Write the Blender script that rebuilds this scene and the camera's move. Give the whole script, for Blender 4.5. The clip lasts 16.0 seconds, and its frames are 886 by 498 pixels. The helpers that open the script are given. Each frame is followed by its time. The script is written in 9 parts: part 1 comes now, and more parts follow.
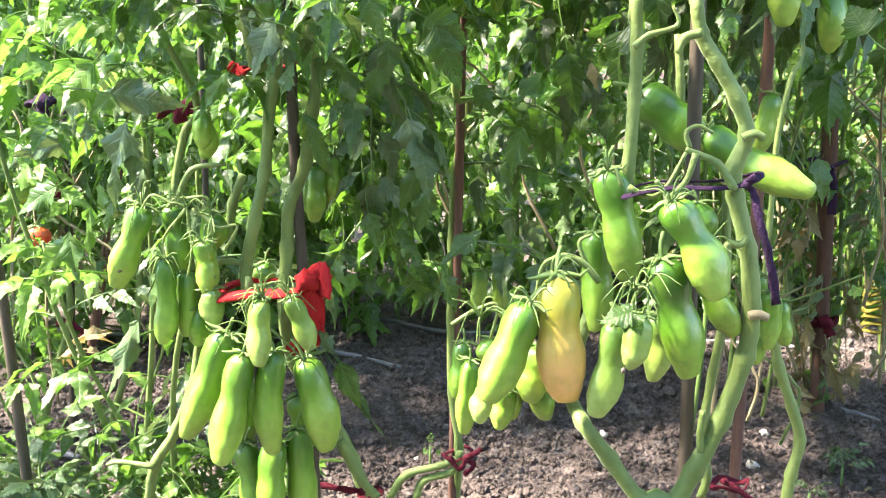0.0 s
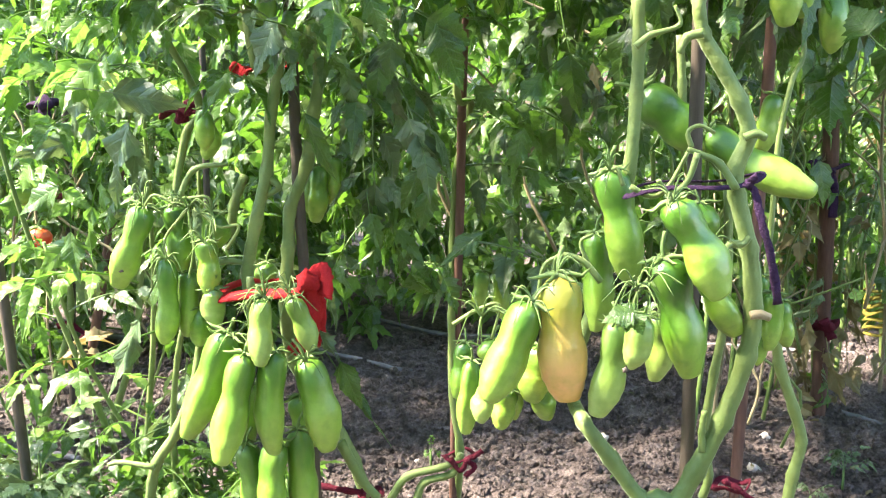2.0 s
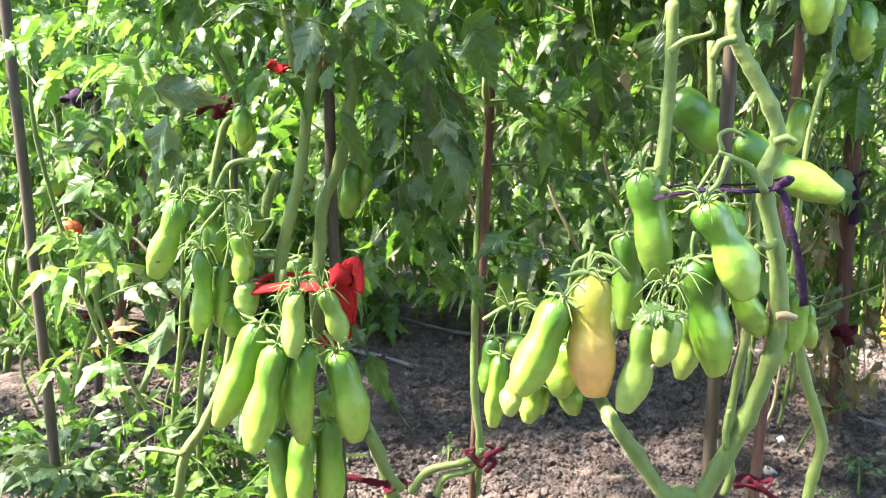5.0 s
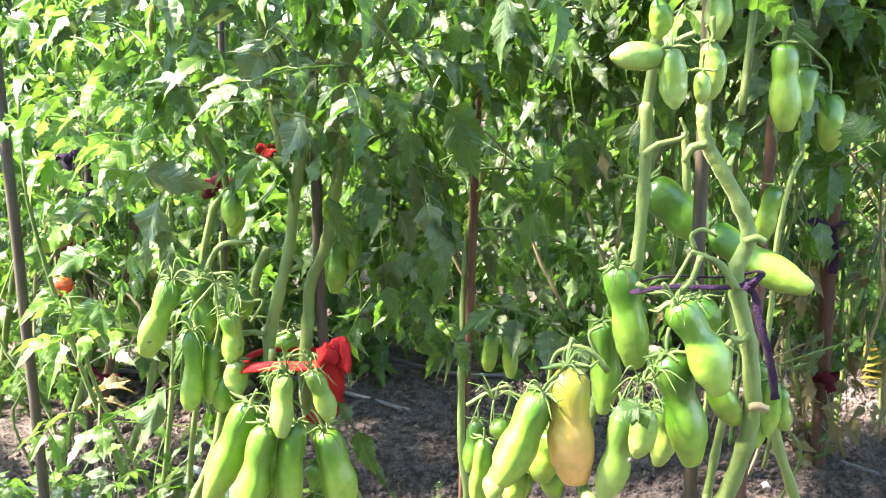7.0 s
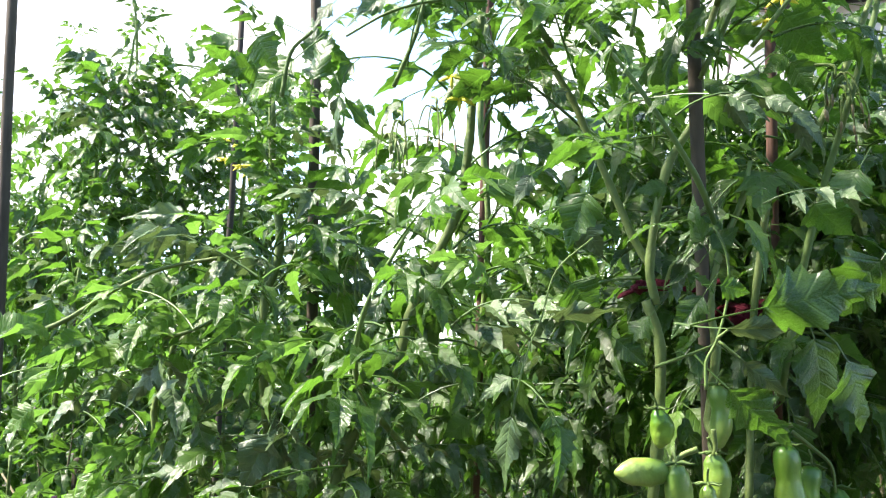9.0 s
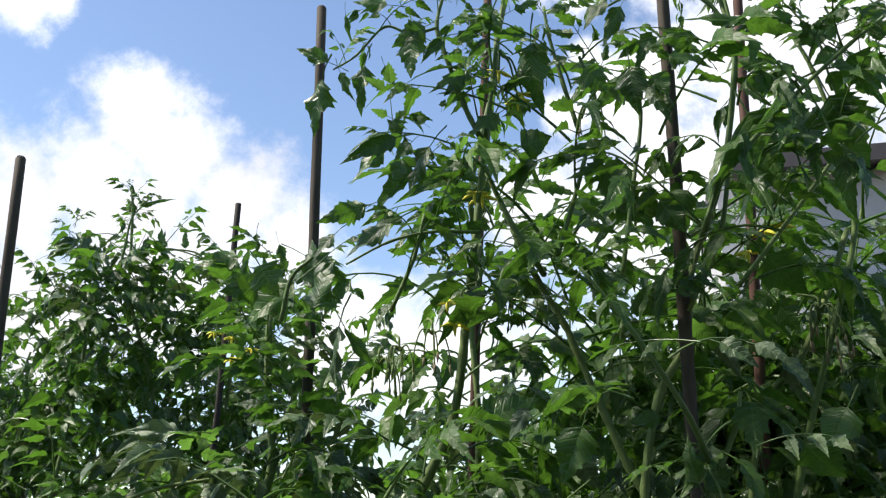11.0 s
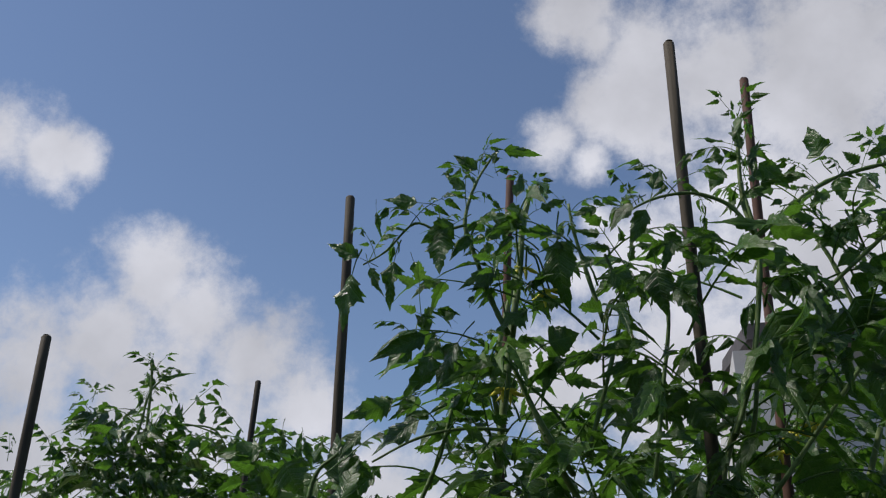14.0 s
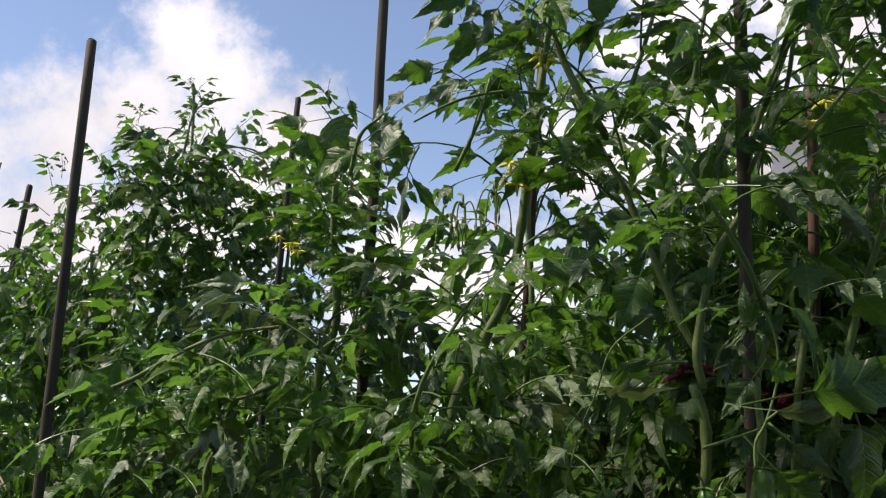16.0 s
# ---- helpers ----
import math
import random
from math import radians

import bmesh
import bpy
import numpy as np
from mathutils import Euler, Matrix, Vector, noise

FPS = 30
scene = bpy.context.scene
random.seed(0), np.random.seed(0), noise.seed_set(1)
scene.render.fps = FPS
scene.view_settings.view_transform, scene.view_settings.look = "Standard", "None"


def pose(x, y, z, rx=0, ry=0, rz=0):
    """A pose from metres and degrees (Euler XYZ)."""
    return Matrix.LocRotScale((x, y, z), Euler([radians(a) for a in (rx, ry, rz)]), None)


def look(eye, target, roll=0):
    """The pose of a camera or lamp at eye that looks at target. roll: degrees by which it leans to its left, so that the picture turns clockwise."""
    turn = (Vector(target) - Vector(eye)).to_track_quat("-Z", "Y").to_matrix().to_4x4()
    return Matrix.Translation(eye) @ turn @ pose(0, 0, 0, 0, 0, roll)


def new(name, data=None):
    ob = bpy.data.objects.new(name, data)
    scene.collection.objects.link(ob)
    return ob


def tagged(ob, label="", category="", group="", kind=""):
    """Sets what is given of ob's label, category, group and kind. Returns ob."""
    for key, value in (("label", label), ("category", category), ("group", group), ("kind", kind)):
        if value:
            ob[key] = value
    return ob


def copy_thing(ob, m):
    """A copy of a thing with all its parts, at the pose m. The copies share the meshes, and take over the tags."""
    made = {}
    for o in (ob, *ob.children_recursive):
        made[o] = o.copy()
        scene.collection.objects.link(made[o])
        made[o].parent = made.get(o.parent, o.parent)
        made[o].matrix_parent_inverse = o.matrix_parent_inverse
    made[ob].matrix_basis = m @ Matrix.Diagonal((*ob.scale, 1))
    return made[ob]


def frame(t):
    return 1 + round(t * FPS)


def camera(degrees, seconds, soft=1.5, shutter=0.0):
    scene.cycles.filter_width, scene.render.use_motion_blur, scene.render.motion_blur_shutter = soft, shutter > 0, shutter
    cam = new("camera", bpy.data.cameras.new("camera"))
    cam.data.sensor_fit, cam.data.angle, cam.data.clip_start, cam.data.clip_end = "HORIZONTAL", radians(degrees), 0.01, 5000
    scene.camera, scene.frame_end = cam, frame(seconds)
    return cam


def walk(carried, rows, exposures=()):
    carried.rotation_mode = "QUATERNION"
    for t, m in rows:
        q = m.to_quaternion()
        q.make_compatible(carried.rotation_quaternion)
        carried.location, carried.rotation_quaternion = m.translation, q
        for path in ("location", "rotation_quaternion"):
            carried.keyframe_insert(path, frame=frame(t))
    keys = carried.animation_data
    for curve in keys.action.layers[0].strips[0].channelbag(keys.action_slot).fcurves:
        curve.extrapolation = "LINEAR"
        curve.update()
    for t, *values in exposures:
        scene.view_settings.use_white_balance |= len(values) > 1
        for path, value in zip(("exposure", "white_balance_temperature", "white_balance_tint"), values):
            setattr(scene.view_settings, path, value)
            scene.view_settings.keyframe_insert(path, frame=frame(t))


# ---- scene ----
cam = camera(50.0, 16.0, soft=1.2)
PATH = [
    (0, (0.135, 0.146, 0.767), (-0.014, 2.101, 0.372), -1.9),
    (0.5, (0.133, 0.145, 0.765), (-0.014, 2.101, 0.374), -1.8),
    (1, (0.132, 0.146, 0.764), (-0.015, 2.102, 0.376), -1.8),
    (1.5, (0.135, 0.146, 0.766), (-0.014, 2.102, 0.378), -1.9),
    (2, (0.134, 0.145, 0.763), (-0.016, 2.102, 0.377), -1.8),
    (2.5, (0.126, 0.144, 0.759), (-0.025, 2.102, 0.383), -1.6),
    (3, (0.116, 0.14, 0.756), (-0.038, 2.098, 0.376), -1.3),
    (3.5, (0.117, 0.134, 0.758), (-0.048, 2.09, 0.375), -1.4),
    (4, (0.117, 0.127, 0.76), (-0.058, 2.082, 0.378), -1.5),
    (6.3, (0.125, 0.117, 0.793), (-0.047, 2.072, 0.407), 0.0),
    (6.5, (0.13, 0.113, 0.804), (-0.039, 2.069, 0.426), -0.6),
    (7, (0.127, 0.11, 0.836), (-0.031, 2.073, 0.485), -1.1),
    (7.5, (0.119, 0.113, 0.861), (-0.036, 2.093, 0.625), -0.5),
    (8, (0.117, 0.116, 0.89), (-0.041, 2.11, 0.874), -1.4),
    (8.5, (0.117, 0.115, 0.918), (-0.024, 2.104, 1.08), -0.2),
    (9, (0.118, 0.11, 0.928), (-0.012, 2.088, 1.193), -0.8),
    (9.5, (0.114, 0.107, 0.94), (0.0, 2.072, 1.293), 0.1),
    (9.7, (0.112, 0.103, 0.944), (0.004, 2.06, 1.34), 0.1),
    (11.8, (0.104, 0.076, 1.009), (0.027, 1.958, 1.681), -0.8),
    (12, (0.103, 0.076, 1.01), (0.026, 1.948, 1.709), -0.9),
    (12.5, (0.103, 0.073, 1.019), (0.026, 1.92, 1.781), -0.5),
    (13, (0.104, 0.069, 1.027), (0.025, 1.884, 1.863), -0.8),
    (13.5, (0.097, 0.065, 1.028), (0.015, 1.85, 1.926), -0.1),
    (14, (0.094, 0.065, 1.019), (-0.012, 1.85, 1.916), 0.4),
    (14.5, (0.095, 0.069, 0.998), (-0.035, 1.882, 1.831), 1.2),
    (15, (0.093, 0.077, 0.974), (-0.07, 1.936, 1.693), 1.7),
    (15.5, (0.091, 0.08, 0.944), (-0.08, 1.988, 1.519), 2.4),
    (16, (0.089, 0.071, 0.907), (-0.088, 2.011, 1.362), 1.8),
]
EXPOSURES = [(0.0, 3.64, 7250, 19), (6.5, 3.66, 7250, 19), (7.5, 3.80, 7400, 18), (8.0, 3.66, 7350, 18), (8.6, 3.05, 7200, 19), (9.0, 2.36, 7000, 15), (9.7, 1.70, 6900, 15), (11.8, 0.32, 6850, 12), (13.0, -0.04, 6700, 13), (13.6, -0.22, 6650, 14), (14.2, -0.26, 6650, 14), (14.7, 0.02, 6700, 9), (15.0, 0.08, 6800, 12), (15.5, 0.26, 7100, 16), (16.0, 0.50, 7300, 19)]
walk(cam, [(t, look(eye, target, roll)) for t, eye, target, roll in PATH], EXPOSURES)
SUN_STRENGTH, SKY_STRENGTH, CLOUD_STRENGTH = 4.6, 0.128, 0.95

# ---- light ----
SUN = Vector((-0.58, -0.04, 0.81)).normalized()
world = bpy.data.worlds.new("sky")
scene.world = world
world.use_nodes = True
wt = world.node_tree
wt.nodes.clear()


def wmath(op, a, b=None, c=None, clamp=False):
    n = wt.nodes.new("ShaderNodeMath")
    n.operation, n.use_clamp = op, clamp
    for i, v in enumerate((a, b, c)):
        if v is None:
            continue
        if isinstance(v, (int, float)):
            n.inputs[i].default_value = v
        else:
            wt.links.new(v, n.inputs[i])
    return n.outputs[0]


sky = wt.nodes.new("ShaderNodeTexSky")
sky.sky_type, sky.sun_disc = "NISHITA", False
sky.sun_elevation = math.asin(SUN.z)
sky.sun_rotation = math.atan2(SUN.x, SUN.y)
sky.air_density, sky.dust_density, sky.ozone_density = 1.0, 0.3, 3.0
way = wt.nodes.new("ShaderNodeTexCoord").outputs["Generated"]


def sky_noise(scale, detail, rough):
    n = wt.nodes.new("ShaderNodeTexNoise")
    wt.links.new(way, n.inputs["Vector"])
    n.inputs["Scale"].default_value = scale
    n.inputs["Detail"].default_value = detail
    n.inputs["Roughness"].default_value = rough
    return n.outputs["Fac"]


def cloud_lump(x, y, z, size):
    """A round lump of cloud round the direction (x, y, z), size in radians."""
    d = wt.nodes.new("ShaderNodeVectorMath")
    d.operation = "DISTANCE"
    wt.links.new(way, d.inputs[0])
    d.inputs[1].default_value = Vector((x, y, z)).normalized()
    return wmath("MULTIPLY_ADD", d.outputs["Value"], -1.0 / size, 1.0)


lumps = [
    cloud_lump(-0.45, 0.837, 0.312, 0.089),
    cloud_lump(-0.391, 0.858, 0.335, 0.075),
    cloud_lump(-0.337, 0.851, 0.403, 0.057),
    cloud_lump(-0.299, 0.877, 0.376, 0.066),
    cloud_lump(-0.252, 0.907, 0.337, 0.069),
    cloud_lump(-0.356, 0.886, 0.297, 0.101),
    cloud_lump(-0.197, 0.938, 0.285, 0.066),
    cloud_lump(-0.447, 0.871, 0.205, 0.119),
    cloud_lump(-0.3, 0.921, 0.247, 0.113),
    cloud_lump(-0.14, 0.972, 0.186, 0.089),
    cloud_lump(-0.467, 0.732, 0.496, 0.052),
    cloud_lump(-0.429, 0.756, 0.494, 0.034),
    cloud_lump(-0.4, 0.773, 0.493, 0.024),
    cloud_lump(0.22, 0.78, 0.586, 0.101),
    cloud_lump(0.155, 0.775, 0.613, 0.06),
    cloud_lump(0.11, 0.773, 0.625, 0.03),
    cloud_lump(0.316, 0.755, 0.575, 0.137),
    cloud_lump(0.109, 0.819, 0.564, 0.048),
    cloud_lump(0.16, 0.811, 0.563, 0.078),
    cloud_lump(0.107, 0.875, 0.473, 0.024),
    cloud_lump(0.163, 0.886, 0.434, 0.072),
    cloud_lump(0.308, 0.842, 0.444, 0.113),
    cloud_lump(0.402, 0.804, 0.438, 0.119),
    cloud_lump(0.088, 0.904, 0.419, 0.03),
    cloud_lump(0.061, 0.943, 0.328, 0.072),
    cloud_lump(-0.037, 0.982, 0.186, 0.095),
    cloud_lump(0.225, 0.922, 0.315, 0.167),
    cloud_lump(0.414, 0.878, 0.239, 0.179),
    cloud_lump(0.068, 0.836, 0.544, 0.040),
    cloud_lump(0.100, 0.846, 0.524, 0.034),
    cloud_lump(0.089, 0.759, 0.645, 0.050),
    cloud_lump(0.135, 0.813, 0.567, 0.062),
    cloud_lump(-0.429, 0.762, 0.485, 0.034),
    cloud_lump(-0.406, 0.770, 0.493, 0.026),
]
field = lumps[0]
for lump in lumps[1:]:
    field = wmath("SMOOTH_MAX", field, lump, 0.12)
elsewhere = wmath("MULTIPLY_ADD", sky_noise(1.7, 3, 0.5), 3.0, -2.6)
field = wmath("MAXIMUM", field, elsewhere)
field = wmath("ADD", field, wmath("MULTIPLY_ADD", sky_noise(9.0, 13, 0.68), 2.6, -1.25))
cover = wt.nodes.new("ShaderNodeMapRange")
cover.interpolation_type = "SMOOTHSTEP"
wt.links.new(field, cover.inputs["Value"])
cover.inputs["From Min"].default_value, cover.inputs["From Max"].default_value = -0.16, 0.74
dense = wmath("MULTIPLY_ADD", sky_noise(5.0, 6, 0.55), 0.9, 0.35)
skyl = wt.nodes.new("ShaderNodeVectorMath")
skyl.operation = "SCALE"
wt.links.new(sky.outputs[0], skyl.inputs[0])
skyl.inputs["Scale"].default_value = SKY_STRENGTH
cloudl = wt.nodes.new("ShaderNodeVectorMath")
cloudl.operation = "SCALE"
cloudl.inputs[0].default_value = (0.93, 0.975, 1.06)
wt.links.new(wmath("MULTIPLY", dense, CLOUD_STRENGTH), cloudl.inputs["Scale"])
mix = wt.nodes.new("ShaderNodeMix")
mix.data_type = "VECTOR"
wt.links.new(wmath("MULTIPLY", cover.outputs[0], 0.95), mix.inputs["Factor"])
wt.links.new(skyl.outputs[0], mix.inputs[4])
wt.links.new(cloudl.outputs[0], mix.inputs[5])
bg = wt.nodes.new("ShaderNodeBackground")
wt.links.new(mix.outputs[1], bg.inputs["Color"])
wout = wt.nodes.new("ShaderNodeOutputWorld")
wt.links.new(bg.outputs[0], wout.inputs["Surface"])

sun = new("sun", bpy.data.lights.new("sun", "SUN"))
sun.data.energy, sun.data.angle, sun.data.color = SUN_STRENGTH, radians(5.0), (1.0, 0.96, 0.89)
sun.matrix_world = look(SUN * 30, (0, 0, 0))


# ---- materials ----
class Mat:
    """A node material and short ways to build it."""

    def __init__(self, name):
        self.m = bpy.data.materials.new(name)
        self.m.use_nodes = True
        self.t = self.m.node_tree
        self.t.nodes.clear()
        self.out = self.t.nodes.new("ShaderNodeOutputMaterial")
        self.co = self.t.nodes.new("ShaderNodeTexCoord")
        self.info = self.t.nodes.new("ShaderNodeObjectInfo")

    def link(self, a, b):
        self.t.links.new(a, b)

    def put(self, socket, v):
        if isinstance(v, (int, float)):
            socket.default_value = v
        elif isinstance(v, tuple):
            socket.default_value = (*v, 1.0) if len(v) == 3 and socket.type == "RGBA" else v
        else:
            self.link(v, socket)

    def noise(self, scale, detail=4, rough=0.55, vec=None, offset=None):
        n = self.t.nodes.new("ShaderNodeTexNoise")
        n.noise_dimensions = "4D" if offset is not None else "3D"
        self.link(vec or self.co.outputs["Object"], n.inputs["Vector"])
        self.put(n.inputs["Scale"], scale)
        self.put(n.inputs["Detail"], detail)
        self.put(n.inputs["Roughness"], rough)
        if offset is not None:
            self.link(offset, n.inputs["W"])
        return n.outputs["Fac"]

    def math(self, op, a, b=0.0, c=0.0, clamp=False):
        n = self.t.nodes.new("ShaderNodeMath")
        n.operation, n.use_clamp = op, clamp
        for i, v in enumerate((a, b, c)):
            self.put(n.inputs[i], v)
        return n.outputs[0]

    def ramp(self, fac, *stops):
        n = self.t.nodes.new("ShaderNodeValToRGB")
        e = n.color_ramp.elements
        while len(e) < len(stops):
            e.new(0.5)
        for el, (p, c) in zip(e, stops):
            el.position, el.color = p, (*c, 1.0)
        self.link(fac, n.inputs["Fac"])
        return n.outputs["Color"]

    def mix(self, fac, a, b, how="MIX"):
        n = self.t.nodes.new("ShaderNodeMix")
        n.data_type, n.blend_type = "RGBA", how
        self.put(n.inputs["Factor"], fac)
        self.put(n.inputs[6], a)
        self.put(n.inputs[7], b)
        return n.outputs[2]

    def bump(self, height, strength=0.4, distance=0.002):
        n = self.t.nodes.new("ShaderNodeBump")
        n.inputs["Strength"].default_value, n.inputs["Distance"].default_value = strength, distance
        self.link(height, n.inputs["Height"])
        return n.outputs["Normal"]

    def surface(self, color, rough=0.5, normal=None, spec=0.5, coat=0.0, sss=0.0, metal=0.0, sheen=0.0):
        n = self.t.nodes.new("ShaderNodeBsdfPrincipled")
        self.put(n.inputs["Base Color"], color)
        self.put(n.inputs["Roughness"], rough)
        self.put(n.inputs["Specular IOR Level"], spec)
        self.put(n.inputs["Metallic"], metal)
        self.put(n.inputs["Coat Weight"], coat)
        n.inputs["Coat Roughness"].default_value = 0.18
        n.inputs["Sheen Weight"].default_value = sheen
        n.inputs["Sheen Roughness"].default_value = 0.35
        n.inputs["Sheen Tint"].default_value = (0.85, 1.0, 0.65, 1.0)
        if sss:
            n.inputs["Subsurface Weight"].default_value = sss
            n.inputs["Subsurface Radius"].default_value = (0.6, 1.0, 0.25)
            n.inputs["Subsurface Scale"].default_value = 0.006
        if normal is not None:
            self.link(normal, n.inputs["Normal"])
        self.shader = n.outputs[0]
        return self

    def translucent(self, color, amount, normal=None):
        n = self.t.nodes.new("ShaderNodeBsdfTranslucent")
        self.put(n.inputs["Color"], color)
        if normal is not None:
            self.link(normal, n.inputs["Normal"])
        x = self.t.nodes.new("ShaderNodeMixShader")
        self.put(x.inputs[0], amount)
        self.link(self.shader, x.inputs[1])
        self.link(n.outputs[0], x.inputs[2])
        self.shader = x.outputs[0]
        return self

    def done(self):
        self.link(self.shader, self.out.inputs["Surface"])
        return self.m


def leaf_material(name, dark, light, glow, amount, rough):
    m = Mat(name)
    uv = m.t.nodes.new("ShaderNodeSeparateXYZ")
    m.link(m.co.outputs["UV"], uv.inputs[0])
    side = m.math("ABSOLUTE", m.math("SUBTRACT", uv.outputs[0], 0.5))
    vein = m.math("SINE", m.math("MULTIPLY", m.math("SUBTRACT", uv.outputs[1], m.math("MULTIPLY", side, 0.55)), 44.0))
    vein = m.math("POWER", m.math("MULTIPLY_ADD", vein, 0.5, 0.5), 14.0)
    rib = m.math("LESS_THAN", side, 0.018)
    blister = m.noise(24.0, 3, 0.6, vec=m.co.outputs["UV"])
    height = m.math("ADD", m.math("MULTIPLY", vein, -0.45), m.math("ADD", m.math("MULTIPLY", blister, 0.75), m.math("MULTIPLY", rib, -0.8)))
    bump = m.bump(height, 0.4, 0.003)
    rnd = m.info.outputs["Random"]
    blot = m.noise(14.0, 4, 0.6, offset=m.math("MULTIPLY", rnd, 40.0))
    fac = m.math("MULTIPLY_ADD", rnd, 0.55, m.math("MULTIPLY_ADD", blot, 0.9, -0.2), clamp=True)
    color = m.ramp(fac, (0.0, dark), (0.75, light), (1.0, tuple(min(1, c * 1.35) for c in light)))
    color = m.mix(m.math("MULTIPLY", m.math("MAXIMUM", rib, m.math("MULTIPLY", vein, 0.5)), 0.28), color, (0.15, 0.26, 0.07))
    lit = m.mix(fac, tuple(c * 0.6 for c in glow), glow)
    dust = m.noise(45.0, 5, 0.7)
    m.surface(color, m.math("MULTIPLY_ADD", dust, 0.30, rough - 0.15), bump, 0.42)
    m.translucent(lit, amount, bump)
    return m.done()


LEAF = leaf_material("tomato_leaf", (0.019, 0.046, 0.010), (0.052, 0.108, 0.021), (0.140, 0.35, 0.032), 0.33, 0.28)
# Sunlit copy of the leaf: lighter and yellower, the light put into its colour.
LEAF_LIME = leaf_material("sun_toned_leaf", (0.040, 0.092, 0.013), (0.088, 0.172, 0.026), (0.205, 0.46, 0.062), 0.38, 0.33)
# Dusty leaf whose paleness also carries a painted sun sheen.
LEAF_PALE = leaf_material("dusty_sheen_leaf", (0.036, 0.074, 0.028), (0.088, 0.140, 0.058), (0.128, 0.208, 0.056), 0.22, 0.30)
LEAF_DRY = leaf_material("dry_leaf", (0.080, 0.060, 0.024), (0.208, 0.168, 0.080), (0.240, 0.176, 0.048), 0.25, 0.7)


def stem_material(name, a, b):
    m = Mat(name)
    streak = m.noise(60.0, 5, 0.6)
    patch = m.noise(9.0, 3, 0.5)
    color = m.ramp(m.math("MULTIPLY_ADD", patch, 0.8, m.math("MULTIPLY", streak, 0.35)), (0.3, a), (0.8, b))
    scar = m.noise(38.0, 5, 0.7)
    color = m.mix(m.math("MULTIPLY_ADD", scar, 2.6, -1.45, clamp=True), color, tuple(c * 0.5 for c in a))
    rough = m.math("ADD", m.noise(240.0, 3), m.math("MULTIPLY", m.noise(55.0, 4, 0.6), 1.4))
    return m.surface(color, 0.6, m.bump(rough, 0.48, 0.0018), 0.30, sss=0.05, sheen=0.16).done()


STEM = stem_material("green_stem", (0.062, 0.102, 0.022), (0.150, 0.208, 0.060))
STEM_DARK = stem_material("leaf_stalk", (0.056, 0.104, 0.024), (0.120, 0.192, 0.048))
STEM_DRY = stem_material("dry_stalk", (0.128, 0.104, 0.056), (0.240, 0.200, 0.112))


def fruit_material(name, top, mid, low, tip):
    """Smooth skin, darkest round the shoulder; pale faint stripes run down it, and it is freckled and slightly dimpled."""
    m = Mat(name)
    z = m.t.nodes.new("ShaderNodeSeparateXYZ")
    m.link(m.co.outputs["Object"], z.inputs[0])
    rnd = m.info.outputs["Random"]
    even = m.t.nodes.new("ShaderNodeMapping")
    even.inputs["Scale"].default_value = (1.0, 1.0, 5.0)
    m.link(m.co.outputs["Object"], even.inputs["Vector"])
    wob = m.noise(0.9, 3, 0.5, vec=even.outputs[0], offset=m.math("MULTIPLY", rnd, 30.0))
    along = m.math("ADD", m.math("MULTIPLY", z.outputs[2], -1.0), m.math("MULTIPLY_ADD", wob, 0.5, -0.25))
    along = m.math("ADD", along, m.math("MULTIPLY_ADD", rnd, 0.24, -0.12))
    color = m.ramp(along, (0.16, top), (0.40, mid), (0.72, low), (1.0, tip))
    fleck = m.noise(9.0, 4, 0.7, vec=even.outputs[0], offset=rnd)
    color = m.mix(m.math("MULTIPLY_ADD", fleck, 1.0, -0.62, clamp=True), color, tuple(min(1.0, 0.25 + 0.8 * c) for c in low))
    patch = m.noise(1.6, 3, 0.55, vec=even.outputs[0], offset=m.math("MULTIPLY", rnd, 17.0))
    color = m.mix(m.math("MULTIPLY_ADD", patch, 2.0, -0.85, clamp=True), color, tuple(0.5 * a + 0.35 * b for a, b in zip(top, mid)))
    stripe = m.noise(1.7, 2, 0.5, offset=rnd)
    color = m.mix(m.math("MULTIPLY_ADD", stripe, 1.2, -0.55, clamp=True), color, low)
    bump = m.bump(m.noise(1.3, 3, 0.5, vec=even.outputs[0]), 0.09, 0.02)
    gloss = m.math("MULTIPLY_ADD", m.noise(4.0, 4, 0.6, vec=even.outputs[0]), 0.24, 0.27)
    return m.surface(color, gloss, bump, 0.45, coat=0.18, sss=0.10).done()


FRUIT = fruit_material("unripe_skin", (0.044, 0.138, 0.010), (0.116, 0.238, 0.020), (0.196, 0.308, 0.044), (0.190, 0.294, 0.042))
FRUIT_DARK = fruit_material("dark_green_skin", (0.028, 0.100, 0.008), (0.064, 0.172, 0.012), (0.152, 0.268, 0.028), (0.184, 0.288, 0.036))
FRUIT_PALE = fruit_material("pale_green_skin", (0.098, 0.198, 0.028), (0.184, 0.286, 0.048), (0.222, 0.314, 0.074), (0.208, 0.298, 0.066))
FRUIT_ORANGE = fruit_material("blushing_skin", (0.26, 0.27, 0.025), (0.48, 0.33, 0.065), (0.62, 0.345, 0.125), (0.56, 0.36, 0.085))
FRUIT_RED = fruit_material("ripe_skin", (0.55, 0.10, 0.02), (0.62, 0.06, 0.02), (0.60, 0.04, 0.02), (0.58, 0.04, 0.02))


